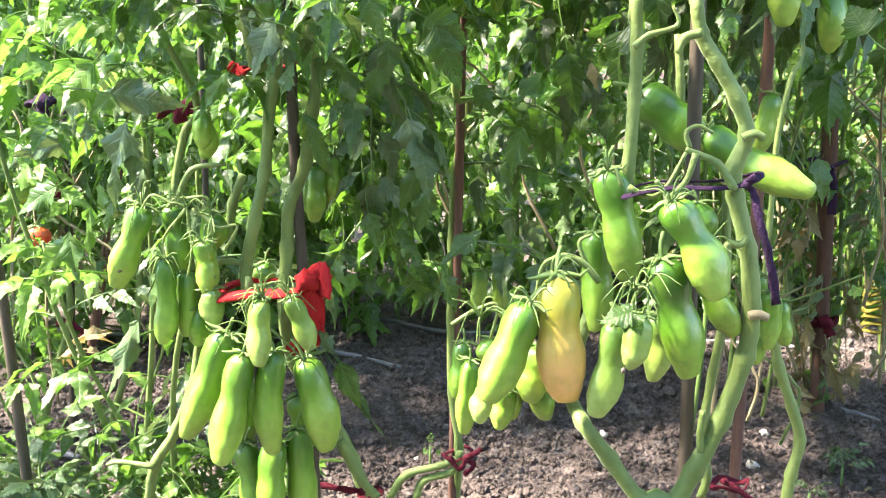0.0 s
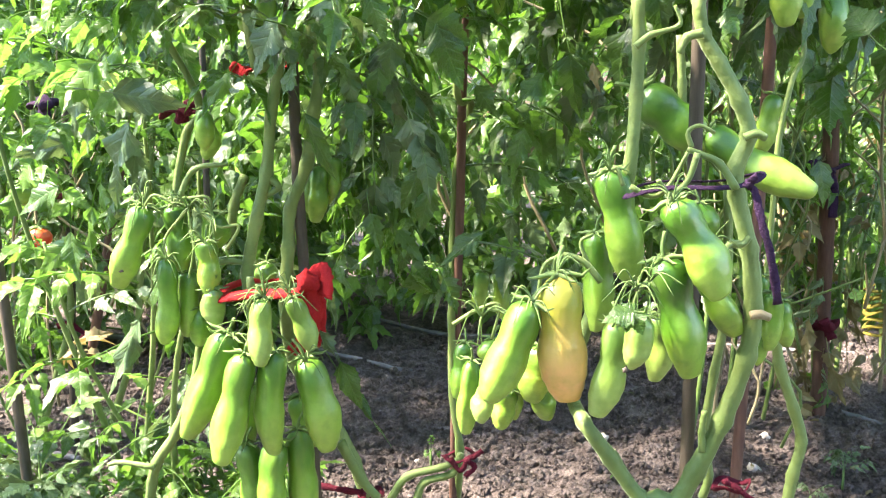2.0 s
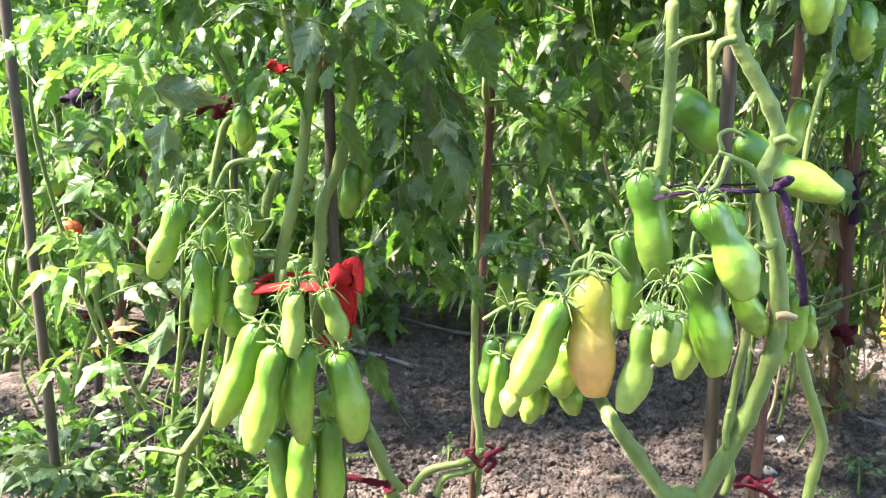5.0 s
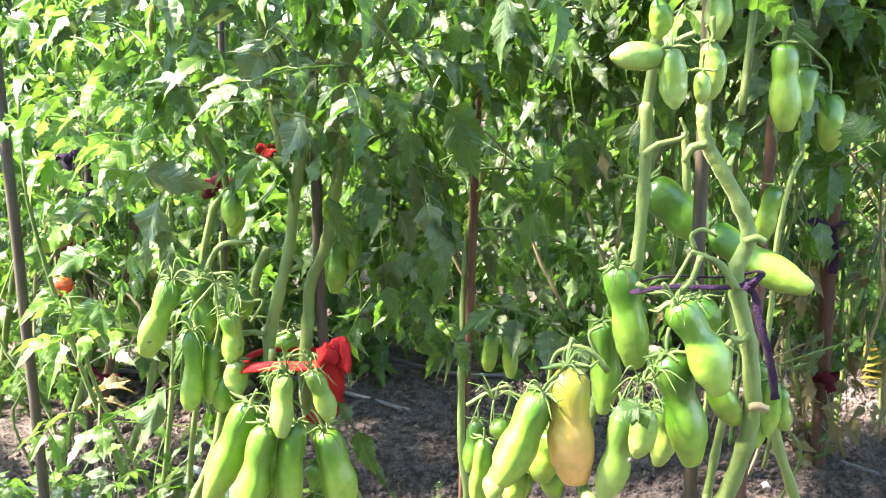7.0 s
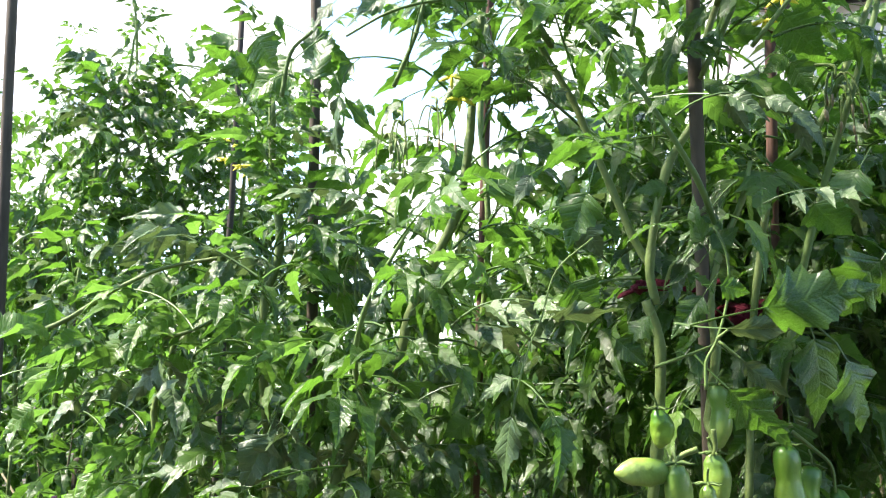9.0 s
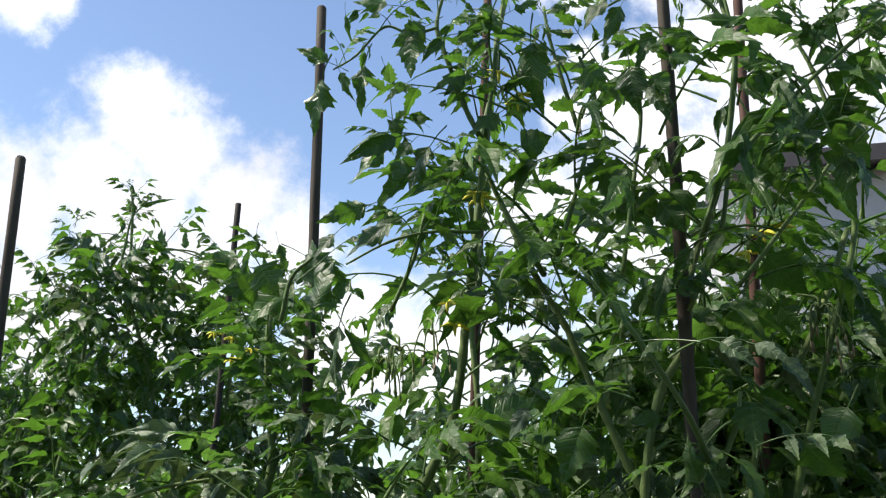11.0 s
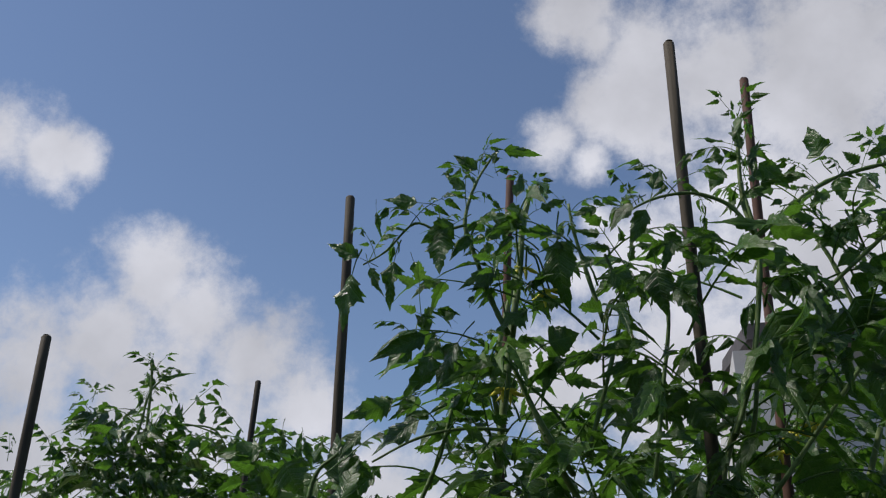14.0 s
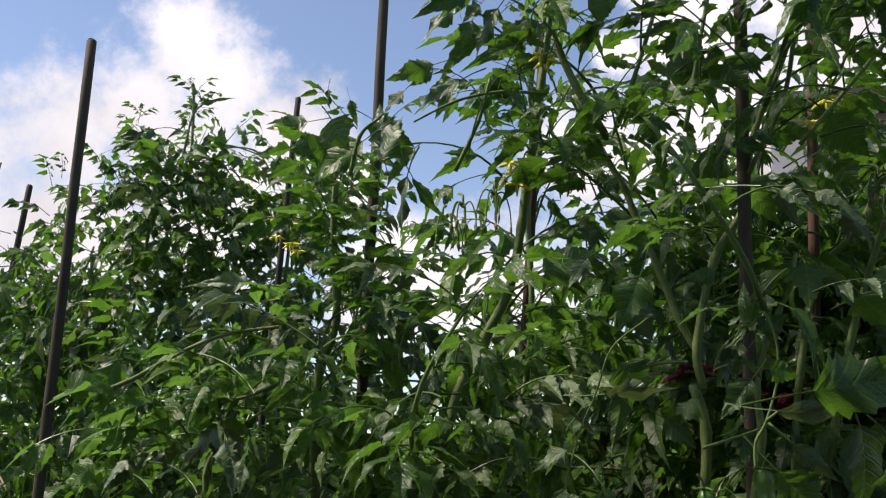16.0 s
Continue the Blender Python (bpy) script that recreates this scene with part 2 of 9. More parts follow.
def cloth_material(name, a, b):
    m = Mat(name)
    weave = m.noise(420.0, 3, 0.7)
    color = m.ramp(m.math("MULTIPLY_ADD", weave, 0.6, m.math("MULTIPLY", m.noise(40.0), 0.5)), (0.25, a), (0.8, b))
    s = m.surface(color, 0.85, m.bump(weave, 0.9, 0.003), 0.15)
    return s.done()


CLOTH_RED = cloth_material("red_cloth", (0.221, 0.006, 0.007), (0.458, 0.022, 0.022))
CLOTH_WINE = cloth_material("wine_red_cloth", (0.030, 0.003, 0.006), (0.105, 0.009, 0.020))
CLOTH_PURPLE = cloth_material("purple_cloth", (0.012, 0.005, 0.015), (0.046, 0.021, 0.052))


def rod_material(name, a, b):
    m = Mat(name)
    stretch = m.t.nodes.new("ShaderNodeMapping")
    m.link(m.co.outputs["Object"], stretch.inputs[0])
    stretch.inputs["Scale"].default_value = (1.0, 1.0, 0.12)
    grain = m.noise(140.0, 6, 0.65, vec=stretch.outputs[0])
    blot = m.noise(16.0, 5, 0.6)
    color = m.ramp(m.math("MULTIPLY_ADD", grain, 0.7, m.math("MULTIPLY", blot, 0.4)), (0.3, a), (0.75, b))
    return m.surface(color, 0.75, m.bump(grain, 0.5, 0.002), 0.2).done()


ROD_GREY = rod_material("weathered_grey_rod", (0.034, 0.027, 0.018), (0.092, 0.075, 0.053))
ROD_BROWN = rod_material("rusty_brown_rod", (0.045, 0.022, 0.016), (0.13, 0.07, 0.05))
ROD_DARK = rod_material("dark_rod", (0.018, 0.016, 0.012), (0.058, 0.049, 0.037))


def soil_material(name, a, b, c):
    m = Mat(name)
    co = m.co.outputs["Object"]
    big = m.noise(1.6, 4, 0.55)
    mid = m.noise(34.0, 6, 0.70)
    fine = m.noise(190.0, 5, 0.7)
    color = m.ramp(m.math("MULTIPLY_ADD", mid, 0.62, m.math("MULTIPLY_ADD", fine, 0.35, m.math("MULTIPLY", big, 0.22))), (0.37, a), (0.56, b), (0.76, c))
    v = m.t.nodes.new("ShaderNodeTexVoronoi")
    m.link(co, v.inputs["Vector"])
    v.inputs["Scale"].default_value = 130.0
    h = m.math("ADD", m.math("MULTIPLY", mid, 1.6), m.math("ADD", m.math("MULTIPLY", fine, 0.9), m.math("MULTIPLY", v.outputs["Distance"], -0.7)))
    return m.surface(color, 0.92, m.bump(h, 1.0, 0.011), 0.2).done()


SOIL = soil_material("garden_soil", (0.026, 0.020, 0.018), (0.072, 0.057, 0.050), (0.215, 0.178, 0.157))


def plain_material(name, a, b, scale=30.0, rough=0.6, bump=0.3, depth=0.003, spec=0.4):
    m = Mat(name)
    n = m.noise(scale, 6, 0.62)
    w = m.noise(scale * 0.12, 3, 0.5)
    color = m.ramp(m.math("MULTIPLY_ADD", n, 0.6, m.math("MULTIPLY", w, 0.45)), (0.3, a), (0.75, b))
    return m.surface(color, rough, m.bump(n, bump, depth), spec).done()


HOSE = plain_material("dusty_grey_hose", (0.063, 0.059, 0.059), (0.168, 0.161, 0.158), 60.0, 0.6)
STONE = plain_material("pale_pebble", (0.30, 0.27, 0.23), (0.48, 0.43, 0.37), 90.0, 0.85)
PETAL = plain_material("yellow_petal", (0.62, 0.55, 0.03), (0.80, 0.74, 0.08), 90.0, 0.6)
PLASTER = plain_material("white_plaster", (0.40, 0.40, 0.40), (0.52, 0.52, 0.51), 5.0, 0.9, 0.3, 0.01)
SLATE = plain_material("dark_roof", (0.05, 0.045, 0.045), (0.10, 0.09, 0.09), 6.0, 0.8)
BRICK = plain_material("pink_brick", (0.34, 0.20, 0.15), (0.46, 0.29, 0.22), 40.0, 0.9)
MORTAR = plain_material("pale_mortar", (0.38, 0.35, 0.31), (0.50, 0.47, 0.42), 30.0, 0.9)
BARK = plain_material("tree_bark", (0.05, 0.04, 0.03), (0.13, 0.10, 0.08), 20.0, 0.9, 0.8, 0.02)
STRAW = plain_material("straw_yellow_twine", (0.18, 0.14, 0.015), (0.28, 0.23, 0.03), 200.0, 0.8)


# ---- building blocks ----
def mesh_of(bm, name, material, smooth=True):
    me = bpy.data.meshes.new(name)
    bm.to_mesh(me)
    bm.free()
    me.materials.append(material)
    if smooth:
        me.polygons.foreach_set("use_smooth", [True] * len(me.polygons))
    return me


def thing(name, place, label, category, group="", kind=""):
    """An Empty at a thing's base, which parents its parts."""
    e = new(name)
    e.location = place
    e.empty_display_size = 0.05
    return tagged(e, label, category, group, kind)


def under(ob, parent):
    """Makes ob a part of parent, leaving it where it is in the world."""
    ob.parent = parent
    if parent.type == "EMPTY":
        ob.matrix_parent_inverse = Matrix.Translation(-Vector(parent.location))
    return ob


def part(name, bm, material, parent, label="", smooth=True):
    ob = under(new(name, mesh_of(bm, name, material, smooth)), parent)
    return tagged(ob, label) if label else ob


def solo(name, bm, material, label, category, group="", kind="", smooth=True):
    return tagged(new(name, mesh_of(bm, name, material, smooth)), label, category, group, kind)


def spline(points, steps):
    """Points along a smooth curve through the given ones."""
    p = [Vector(q) for q in points]
    if len(p) == 2:
        return [p[0].lerp(p[1], i / steps) for i in range(steps + 1)]
    p = [p[0] * 2 - p[1], *p, p[-1] * 2 - p[-2]]
    out = []
    for i in range(1, len(p) - 2):
        a, b, c, d = p[i - 1:i + 3]
        for k in range(steps):
            t = k / steps
            out.append(0.5 * (2 * b + (c - a) * t + (2 * a - 5 * b + 4 * c - d) * t * t + (3 * b - a - 3 * c + d) * t ** 3))
    out.append(p[-2])
    return out


def sweep(bm, line, radii, sides=8, flat=1.0, rough=0.0, seed=0, turn=0.0):
    """A closed tube along line; radii run from its start to its end; flat squeezes its section."""
    rng = random.Random(seed)
    n = len(line)
    rings, side = [], None
    for i, p in enumerate(line):
        d = (line[min(i + 1, n - 1)] - line[max(i - 1, 0)])
        d = d.normalized() if d.length > 1e-9 else Vector((0, 0, 1))
        if side is None:
            side = d.cross(Vector((0, -1, 0.1)) if abs(d.y) < 0.9 else Vector((1, 0, 0))).normalized()
            if turn:
                side = Matrix.Rotation(turn, 3, d) @ side
        side = (side - d * side.dot(d)).normalized()
        up = d.cross(side)
        s = i / (n - 1) * (len(radii) - 1)
        k = min(int(s), len(radii) - 2)
        r = radii[k] + (radii[k + 1] - radii[k]) * (s - k)
        ring = []
        for j in range(sides):
            a = 2 * math.pi * j / sides
            q = r * (1 + rough * (rng.random() - 0.5))
            ring.append(bm.verts.new(p + side * (math.cos(a) * q) + up * (math.sin(a) * q * flat)))
        rings.append(ring)
    for a, b in zip(rings, rings[1:]):
        for j in range(sides):
            bm.faces.new((a[j], a[(j + 1) % sides], b[(j + 1) % sides], b[j]))
    bm.faces.new(rings[0][::-1])
    bm.faces.new(rings[-1])
    return bm


def tube(points, radii, steps=5, sides=8, flat=1.0, rough=0.0, seed=0, turn=0.0):
    return sweep(bmesh.new(), spline(points, steps), radii, sides, flat, rough, seed, turn)


def box(bm, lo, hi):
    v = [bm.verts.new((x, y, z)) for z in (lo[2], hi[2]) for x, y in ((lo[0], lo[1]), (hi[0], lo[1]), (hi[0], hi[1]), (lo[0], hi[1]))]
    for f in ((3, 2, 1, 0), (4, 5, 6, 7), (0, 1, 5, 4), (1, 2, 6, 5), (2, 3, 7, 6), (3, 0, 4, 7)):
        bm.faces.new([v[i] for i in f])
    return bm


# ---- leaves ----
class Blade:
    """Gathers leaf blades and stalks into one mesh with UVs."""

    def __init__(self):
        self.v, self.f, self.uv = [], [], []

    def leaflet(self, m, length, width, fold, droop, rng, n=4, twist=0.0, bite=0.66, lanes=2):
        """A pointed blade with n forward teeth on each side; the veins that end in the teeth lie sunk, the skin between them swells."""
        ph = rng.random() * 6
        wave = 0.10 + 0.20 * rng.random()

        def add(x, s, u, lift=0.0):
            z = fold * abs(x) - droop * s * s * length - 0.45 * x * x / max(width, 1e-6) + lift
            a = twist * s
            self.v.append(m @ Vector((x * math.cos(a) - z * math.sin(a) * 0.3, s * length, z + x * math.sin(a))))
            self.uv.append((0.5 + u, s))
            return len(self.v) - 1

        def half(s):
            return min((math.sin(math.pi * s ** 0.60) ** 0.85) * (1.10 - 0.34 * s), 1.55 * (1 - s) + 0.02)

        for sgn in (-1, 1):
            rim = [(0.0, 0.02, 0)]
            for k in range(n):
                s0 = 0.10 + 0.76 * (k + 0.25 * rng.random()) / n
                tip = min(0.95, s0 + 0.42 / n)
                big = 1.0 + 0.16 * (rng.random() - 0.5)
                rim.append((s0, half(s0) * (bite + 0.10) if k else half(s0) * 0.80, 1))
                rim.append((tip, half(tip) * big, -1))
                gap = tip + 0.10 / n
                rim.append((gap, half(min(gap, 0.97)) * (bite + 0.14 * rng.random()), 1))
            rim.append((1.0, 0.0, 0))
            rows = []
            for s, w, side in rim:
                x = sgn * width * 0.5 * w
                back = max(0.0, s - 0.30 * abs(x) / length) if 0 < s < 1 else s
                row = []
                for i in range(lanes + 1):
                    f = i / lanes
                    lift = (0.035 if lanes < 3 else 0.010) * width * side * math.sin(math.pi * min(1, f * 1.2)) + wave * abs(x) * f * f * math.sin(s * 12 + ph + sgn)
                    row.append(add(x * f, back + (s - back) * f, sgn * 0.5 * w * f, lift))
                rows.append(row)
            for p, q in zip(rows, rows[1:]):
                for i in range(lanes):
                    face = (p[i], p[i + 1], q[i + 1], q[i])
                    self.f.append(face if sgn > 0 else face[::-1])

    def stalk(self, line, r0, r1):
        rings = []
        for i, p in enumerate(line):
            d = (line[min(i + 1, len(line) - 1)] - line[max(i - 1, 0)]).normalized()
            s = d.cross(Vector((0, 0, 1)))
            s = s.normalized() if s.length > 1e-4 else Vector((1, 0, 0))
            u = s.cross(d)
            r = r0 + (r1 - r0) * i / (len(line) - 1)
            ring = []
            for j in range(3):
                a = 2.1 * j
                self.v.append(p + s * (r * math.cos(a)) + u * (r * math.sin(a)))
                self.uv.append((0.5, 0.5))
                ring.append(len(self.v) - 1)
            rings.append(ring)
        for a, b in zip(rings, rings[1:]):
            for j in range(3):
                self.f.append((a[j], a[(j + 1) % 3], b[(j + 1) % 3], b[j]))

    def mesh(self, name, material):
        me = bpy.data.meshes.new(name)
        me.from_pydata([tuple(p) for p in self.v], [], self.f)
        me.materials.append(material)
        lay = me.uv_layers.new(name="UVMap")
        flat = [c for p in me.polygons for i in p.vertices for c in self.uv[i]]
        lay.data.foreach_set("uv", flat)
        me.polygons.foreach_set("use_smooth", [True] * len(me.polygons))
        me.update()
        return me


def compound(blade, m, size, droop, pairs, rng, curl=0.32, slim=1.0, teeth=4, lanes=2):
    """A tomato leaf of 2 * pairs + 1 toothed leaflets on a stalk that arches by droop; it starts at m and grows along its y."""
    line = []
    sway = rng.uniform(-0.10, 0.10)
    for i in range(9):
        s = i / 8
        line.append(Vector((0.03 * size * math.sin(s * 3) + sway * size * s * s, size * (s - 0.18 * droop * s * s), size * (0.22 * s - 0.55 * droop * s * s))))

    def at(s):
        k = min(int(s * 8), 7)
        return line[k].lerp(line[k + 1], s * 8 - k), (line[k + 1] - line[k]).normalized()

    blade.stalk([m @ p for p in (line if lanes > 1 else line[::4])], 0.0125, 0.0050)
    for k in range(pairs):
        s = 0.34 + 0.50 * k / max(1, pairs - 1)
        for sgn in (-1, 1):
            p, d = at(min(0.97, s + 0.06 * rng.random()))
            yaw = math.atan2(-d.x, d.y) - sgn * (0.95 + 0.35 * rng.random())
            pitch = math.asin(max(-1, min(1, d.z))) * 0.6 - 0.15 - 0.7 * rng.random() * droop + 0.35 * (rng.random() - 0.5)
            turn = Euler((pitch, sgn * 0.55 * (rng.random() - 0.3), yaw))
            ln = size * (0.25 + 0.10 * rng.random()) * (0.80 + 0.42 * s)
            reach = ln * (0.16 + 0.16 * rng.random())
            q = p + turn.to_matrix() @ Vector((0, reach, 0.15 * reach))
            if lanes > 1:
                blade.stalk([m @ p, m @ q], 0.0055, 0.0040)
            lm = m @ Matrix.LocRotScale(q, turn, None)
            blade.leaflet(lm, ln, ln * slim * (0.46 + 0.16 * rng.random()), 0.05 + 0.75 * rng.random(), curl * (0.2 + 1.8 * rng.random()), rng, teeth, 1.6 * (rng.random() - 0.5), 0.58 + 0.16 * rng.random(), lanes)
        if k < pairs - 1:
            for sgn in (-1, 1):
                if lanes > 1 and rng.random() < 0.6:
                    p, d = at(s + 0.10 + 0.06 * rng.random())
                    lm = m @ Matrix.LocRotScale(p, Euler((-0.2, 0, -sgn * (0.9 + 0.5 * rng.random()))), None)
                    g = size * (0.07 + 0.05 * rng.random())
                    blade.leaflet(lm, g, g * 0.55, 0.3, 0.3, rng, 2, 0.0, 0.7, 1)
    p, d = at(0.98)
    lm = m @ Matrix.LocRotScale(p, Euler((math.asin(max(-1, min(1, d.z))) - 0.1, 0.4 * (rng.random() - 0.5), math.atan2(-d.x, d.y))), None)
    ln = size * (0.34 + 0.08 * rng.random())
    blade.leaflet(lm, ln, ln * slim * (0.52 + 0.14 * rng.random()), 0.1 + 0.5 * rng.random(), curl * (0.4 + 1.6 * rng.random()), rng, teeth, 0.9 * (rng.random() - 0.5), 0.55 + 0.14 * rng.random(), lanes)


def leaf_set(seed, count, droops, pairs, curl, slim, teeth, lanes):
    out = []
    for kind in range(count):
        r = random.Random(seed + kind)
        b = Blade()
        compound(b, Matrix.Identity(4), 1.0, droops[kind % len(droops)], pairs[kind // 4 % len(pairs)], r, curl[0] + curl[1] * r.random(), slim, teeth, lanes)
        out.append(b)
    return out


COMPOUND = leaf_set(100, 14, (0.3, 0.6, 0.95, 1.3), (2, 3, 3, 4), (0.2, 0.25), 1.0, 4, 2)
YOUNG = leaf_set(160, 12, (0.4, 0.75, 1.1, 1.4), (2, 3, 3), (0.35, 0.3), 0.84, 4, 2)
FAR = leaf_set(100, 12, (0.3, 0.6, 0.95, 1.3), (2, 3, 3, 3), (0.2, 0.25), 1.15, 3, 1)
FARTHEST = leaf_set(140, 8, (0.3, 0.6, 0.95, 1.3), (2,), (0.2, 0.25), 1.3, 2, 1)


def scaled(blade, size):
    out = Blade()
    out.v, out.f, out.uv = [p * size for p in blade.v], blade.f, blade.uv
    return out


LEAVES = [scaled(b, 0.155).mesh("leaf", LEAF) for b in COMPOUND]
LEAVES_YOUNG = [scaled(b, 0.155).mesh("leaf", LEAF) for b in YOUNG]
LEAVES_LIME = [scaled(b, 0.155).mesh("leaf", LEAF_LIME) for b in COMPOUND[:8]]
LEAVES_PALE = [scaled(b, 0.155).mesh("leaf", LEAF_PALE) for b in COMPOUND[3:13]]
LEAVES_DRY = [scaled(b, 0.14).mesh("leaf", LEAF_DRY) for b in COMPOUND[4:12]]
FAR_LEAVES = [scaled(b, 0.155).mesh("leaf", LEAF) for b in FAR]
FAR_LIME = [scaled(b, 0.155).mesh("leaf", LEAF_LIME) for b in FAR]
FAR_DRY = [scaled(b, 0.14).mesh("leaf", LEAF_DRY) for b in FAR]


def single(material, seed, droop):
    r = random.Random(seed)
    b = Blade()
    b.leaflet(Matrix.Identity(4), 1.0, 1.0, 0.05 + 0.25 * r.random(), droop, r, 5 + seed % 2, 0.9 * (r.random() - 0.5), 0.66 + 0.12 * r.random(), 3)
    b.stalk([Vector((0.10, -0.55, -0.10)), Vector((0.03, -0.28, -0.01)), Vector((0, 0.02, 0))], 0.022, 0.014)
    return b.mesh("leaflet", material)


SINGLES = {}
for key, mt in (("green", LEAF), ("lime", LEAF_LIME), ("pale", LEAF_PALE), ("dry", LEAF_DRY)):
    SINGLES[key] = [single(mt, 200 + i, 0.05 + 0.045 * i) for i in range(8)]
COUNT = [0]


def leaflet(plant, x0, y0, z0, x1, y1, z1, width, kind="green", roll=0.0):
    """One leaf blade from its base to its tip; roll turns its face about its length (0: it faces -y)."""
    COUNT[0] += 1
    a, b = Vector((x0, y0, z0)), Vector((x1, y1, z1))
    d = b - a
    ln = d.length
    d.normalize()
    face = Vector((-0.40, -0.65, 0.65))
    up = (face - d * face.dot(d)).normalized()
    up = Matrix.Rotation(radians(roll), 3, d) @ up
    side = d.cross(up)
    width *= 0.9
    m = Matrix(((side.x * width, d.x * ln, up.x * ln, a.x), (side.y * width, d.y * ln, up.y * ln, a.y), (side.z * width, d.z * ln, up.z * ln, a.z), (0, 0, 0, 1)))
    ob = new("leaf", SINGLES[kind][COUNT[0] % 8])
    ob.matrix_basis = m
    return under(ob, plant)


def leaf(plant, place, azimuth, tilt, size=1.0, kind=None, roll=0.0, rng=random):
    """One compound leaf that grows from place towards azimuth (degrees, 0 is +y, 90 is -x), raised by tilt."""
    meshes = {None: LEAVES, "young": LEAVES_YOUNG, "lime": LEAVES_LIME, "pale": LEAVES_PALE, "dry": LEAVES_DRY}[kind]
    if place[1] > 1.58:
        meshes = {None: FAR_LEAVES, "young": LEAVES_YOUNG, "lime": FAR_LIME, "pale": LEAVES_PALE, "dry": FAR_DRY}[kind]
    ob = new("leaf", meshes[rng.randrange(len(meshes))])
    ob.matrix_basis = Matrix.LocRotScale(place, Euler((radians(tilt), radians(roll), radians(azimuth))), (size, size, size))
    return under(ob, plant)


def foliage(plant, points, count, seed, size=1.0, lo=0.0, hi=1.0, tilt=(35, -15), lime=0.12, dry=0.0, keep=None, step=6, spread=0.02, young=False):
    """Leaves round a stem through the points, between the shares lo and hi of its length; keep(place, azimuth) may refuse one."""
    rng = random.Random(seed)
    line = spline(points, step)
    az = rng.random() * 360
    for i in range(count):
        s = lo + (hi - lo) * (i + rng.random()) / count
        k = min(int(s * (len(line) - 1)), len(line) - 2)
        p = line[k].lerp(line[k + 1], s * (len(line) - 1) - k)
        az += 137.5 + 40 * (rng.random() - 0.5)
        t = tilt[1] + (tilt[0] - tilt[1]) * s + 40 * (rng.random() - 0.5) + 9 * min(1.0, max(0.0, (p.z - 1.02) / 0.25))
        sz = size * (0.75 + 0.5 * rng.random()) * (1.0 if s < 0.75 else 1.25 - 0.5 * s)
        u = rng.random()
        kind = "dry" if u < dry else "lime" if u < dry + lime else "pale" if u > 0.86 and not young else "young" if young else None
        p = p + Vector((rng.uniform(-spread, spread), rng.uniform(-spread, spread), 0))
        if keep and not keep(p, az % 360):
            continue
        leaf(plant, p, az, t, sz, kind, 30 * (rng.random() - 0.5), rng)


# ---- fruits ----
def fruit_mesh(seed, profile, material, bend):
    """A long tomato of length 1 that hangs from its origin along -z; its widest half width is 1."""
    rng = random.Random(seed)
    rings, sides = 22, 20
    ph = [rng.random() * 6 for _ in range(4)]
    bm = bmesh.new()
    rows = []
    for i in range(rings + 1):
        s = 0.5 - 0.5 * math.cos(math.pi * i / rings)
        for (s0, r0), (s1, r1) in zip(profile, profile[1:]):
            if s0 <= s <= s1:
                f = (s - s0) / (s1 - s0)
                r = r0 + (r1 - r0) * (f * f * (3 - 2 * f))
                break
        row = []
        for j in range(sides):
            a = 2 * math.pi * j / sides
            q = r * (0.95 + 0.045 * math.sin(3 * a + ph[0] + s) + 0.040 * math.sin(2 * a + ph[1] + 5 * s) + 0.022 * math.sin(11 * s + ph[2] + math.sin(a)) + 0.012 * math.sin(5 * a + ph[3]))
            off = bend * math.sin(math.pi * s * 0.95)
            row.append(bm.verts.new((q * math.cos(a) + off, q * math.sin(a) + off * 0.4 * math.sin(ph[3]), -s)))
        rows.append(row)
    for a, b in zip(rows, rows[1:]):
        for j in range(sides):
            bm.faces.new((a[j], b[j], b[(j + 1) % sides], a[(j + 1) % sides]))
    bm.faces.new(rows[0])
    bm.faces.new(rows[-1][::-1])
    return mesh_of(bm, "tomato", material)


WAIST = ((0, 0.25), (0.025, 0.60), (0.08, 0.84), (0.18, 0.90), (0.28, 0.83), (0.38, 0.74), (0.50, 0.90), (0.62, 1.0), (0.76, 0.92), (0.88, 0.69), (0.945, 0.56), (0.978, 0.44), (0.994, 0.24), (1.0, 0.05))
SAUSAGE = ((0, 0.25), (0.03, 0.60), (0.10, 0.86), (0.22, 0.93), (0.40, 0.85), (0.58, 1.0), (0.74, 0.94), (0.87, 0.72), (0.94, 0.57), (0.978, 0.44), (0.994, 0.24), (1.0, 0.05))
EGG = ((0, 0.2), (0.05, 0.54), (0.17, 0.84), (0.40, 1.0), (0.66, 0.96), (0.84, 0.70), (0.93, 0.42), (0.98, 0.22), (1.0, 0.04))
CLUB = ((0, 0.25), (0.04, 0.60), (0.11, 0.82), (0.22, 0.84), (0.40, 0.66), (0.54, 0.82), (0.70, 1.0), (0.84, 0.90), (0.93, 0.60), (0.98, 0.36), (1.0, 0.06))
PROFILES = {"waist": WAIST, "sausage": SAUSAGE, "egg": EGG, "club": CLUB}
SKINS = {"green": FRUIT, "dark": FRUIT_DARK, "pale": FRUIT_PALE, "orange": FRUIT_ORANGE, "red": FRUIT_RED}
FRUITS = {}


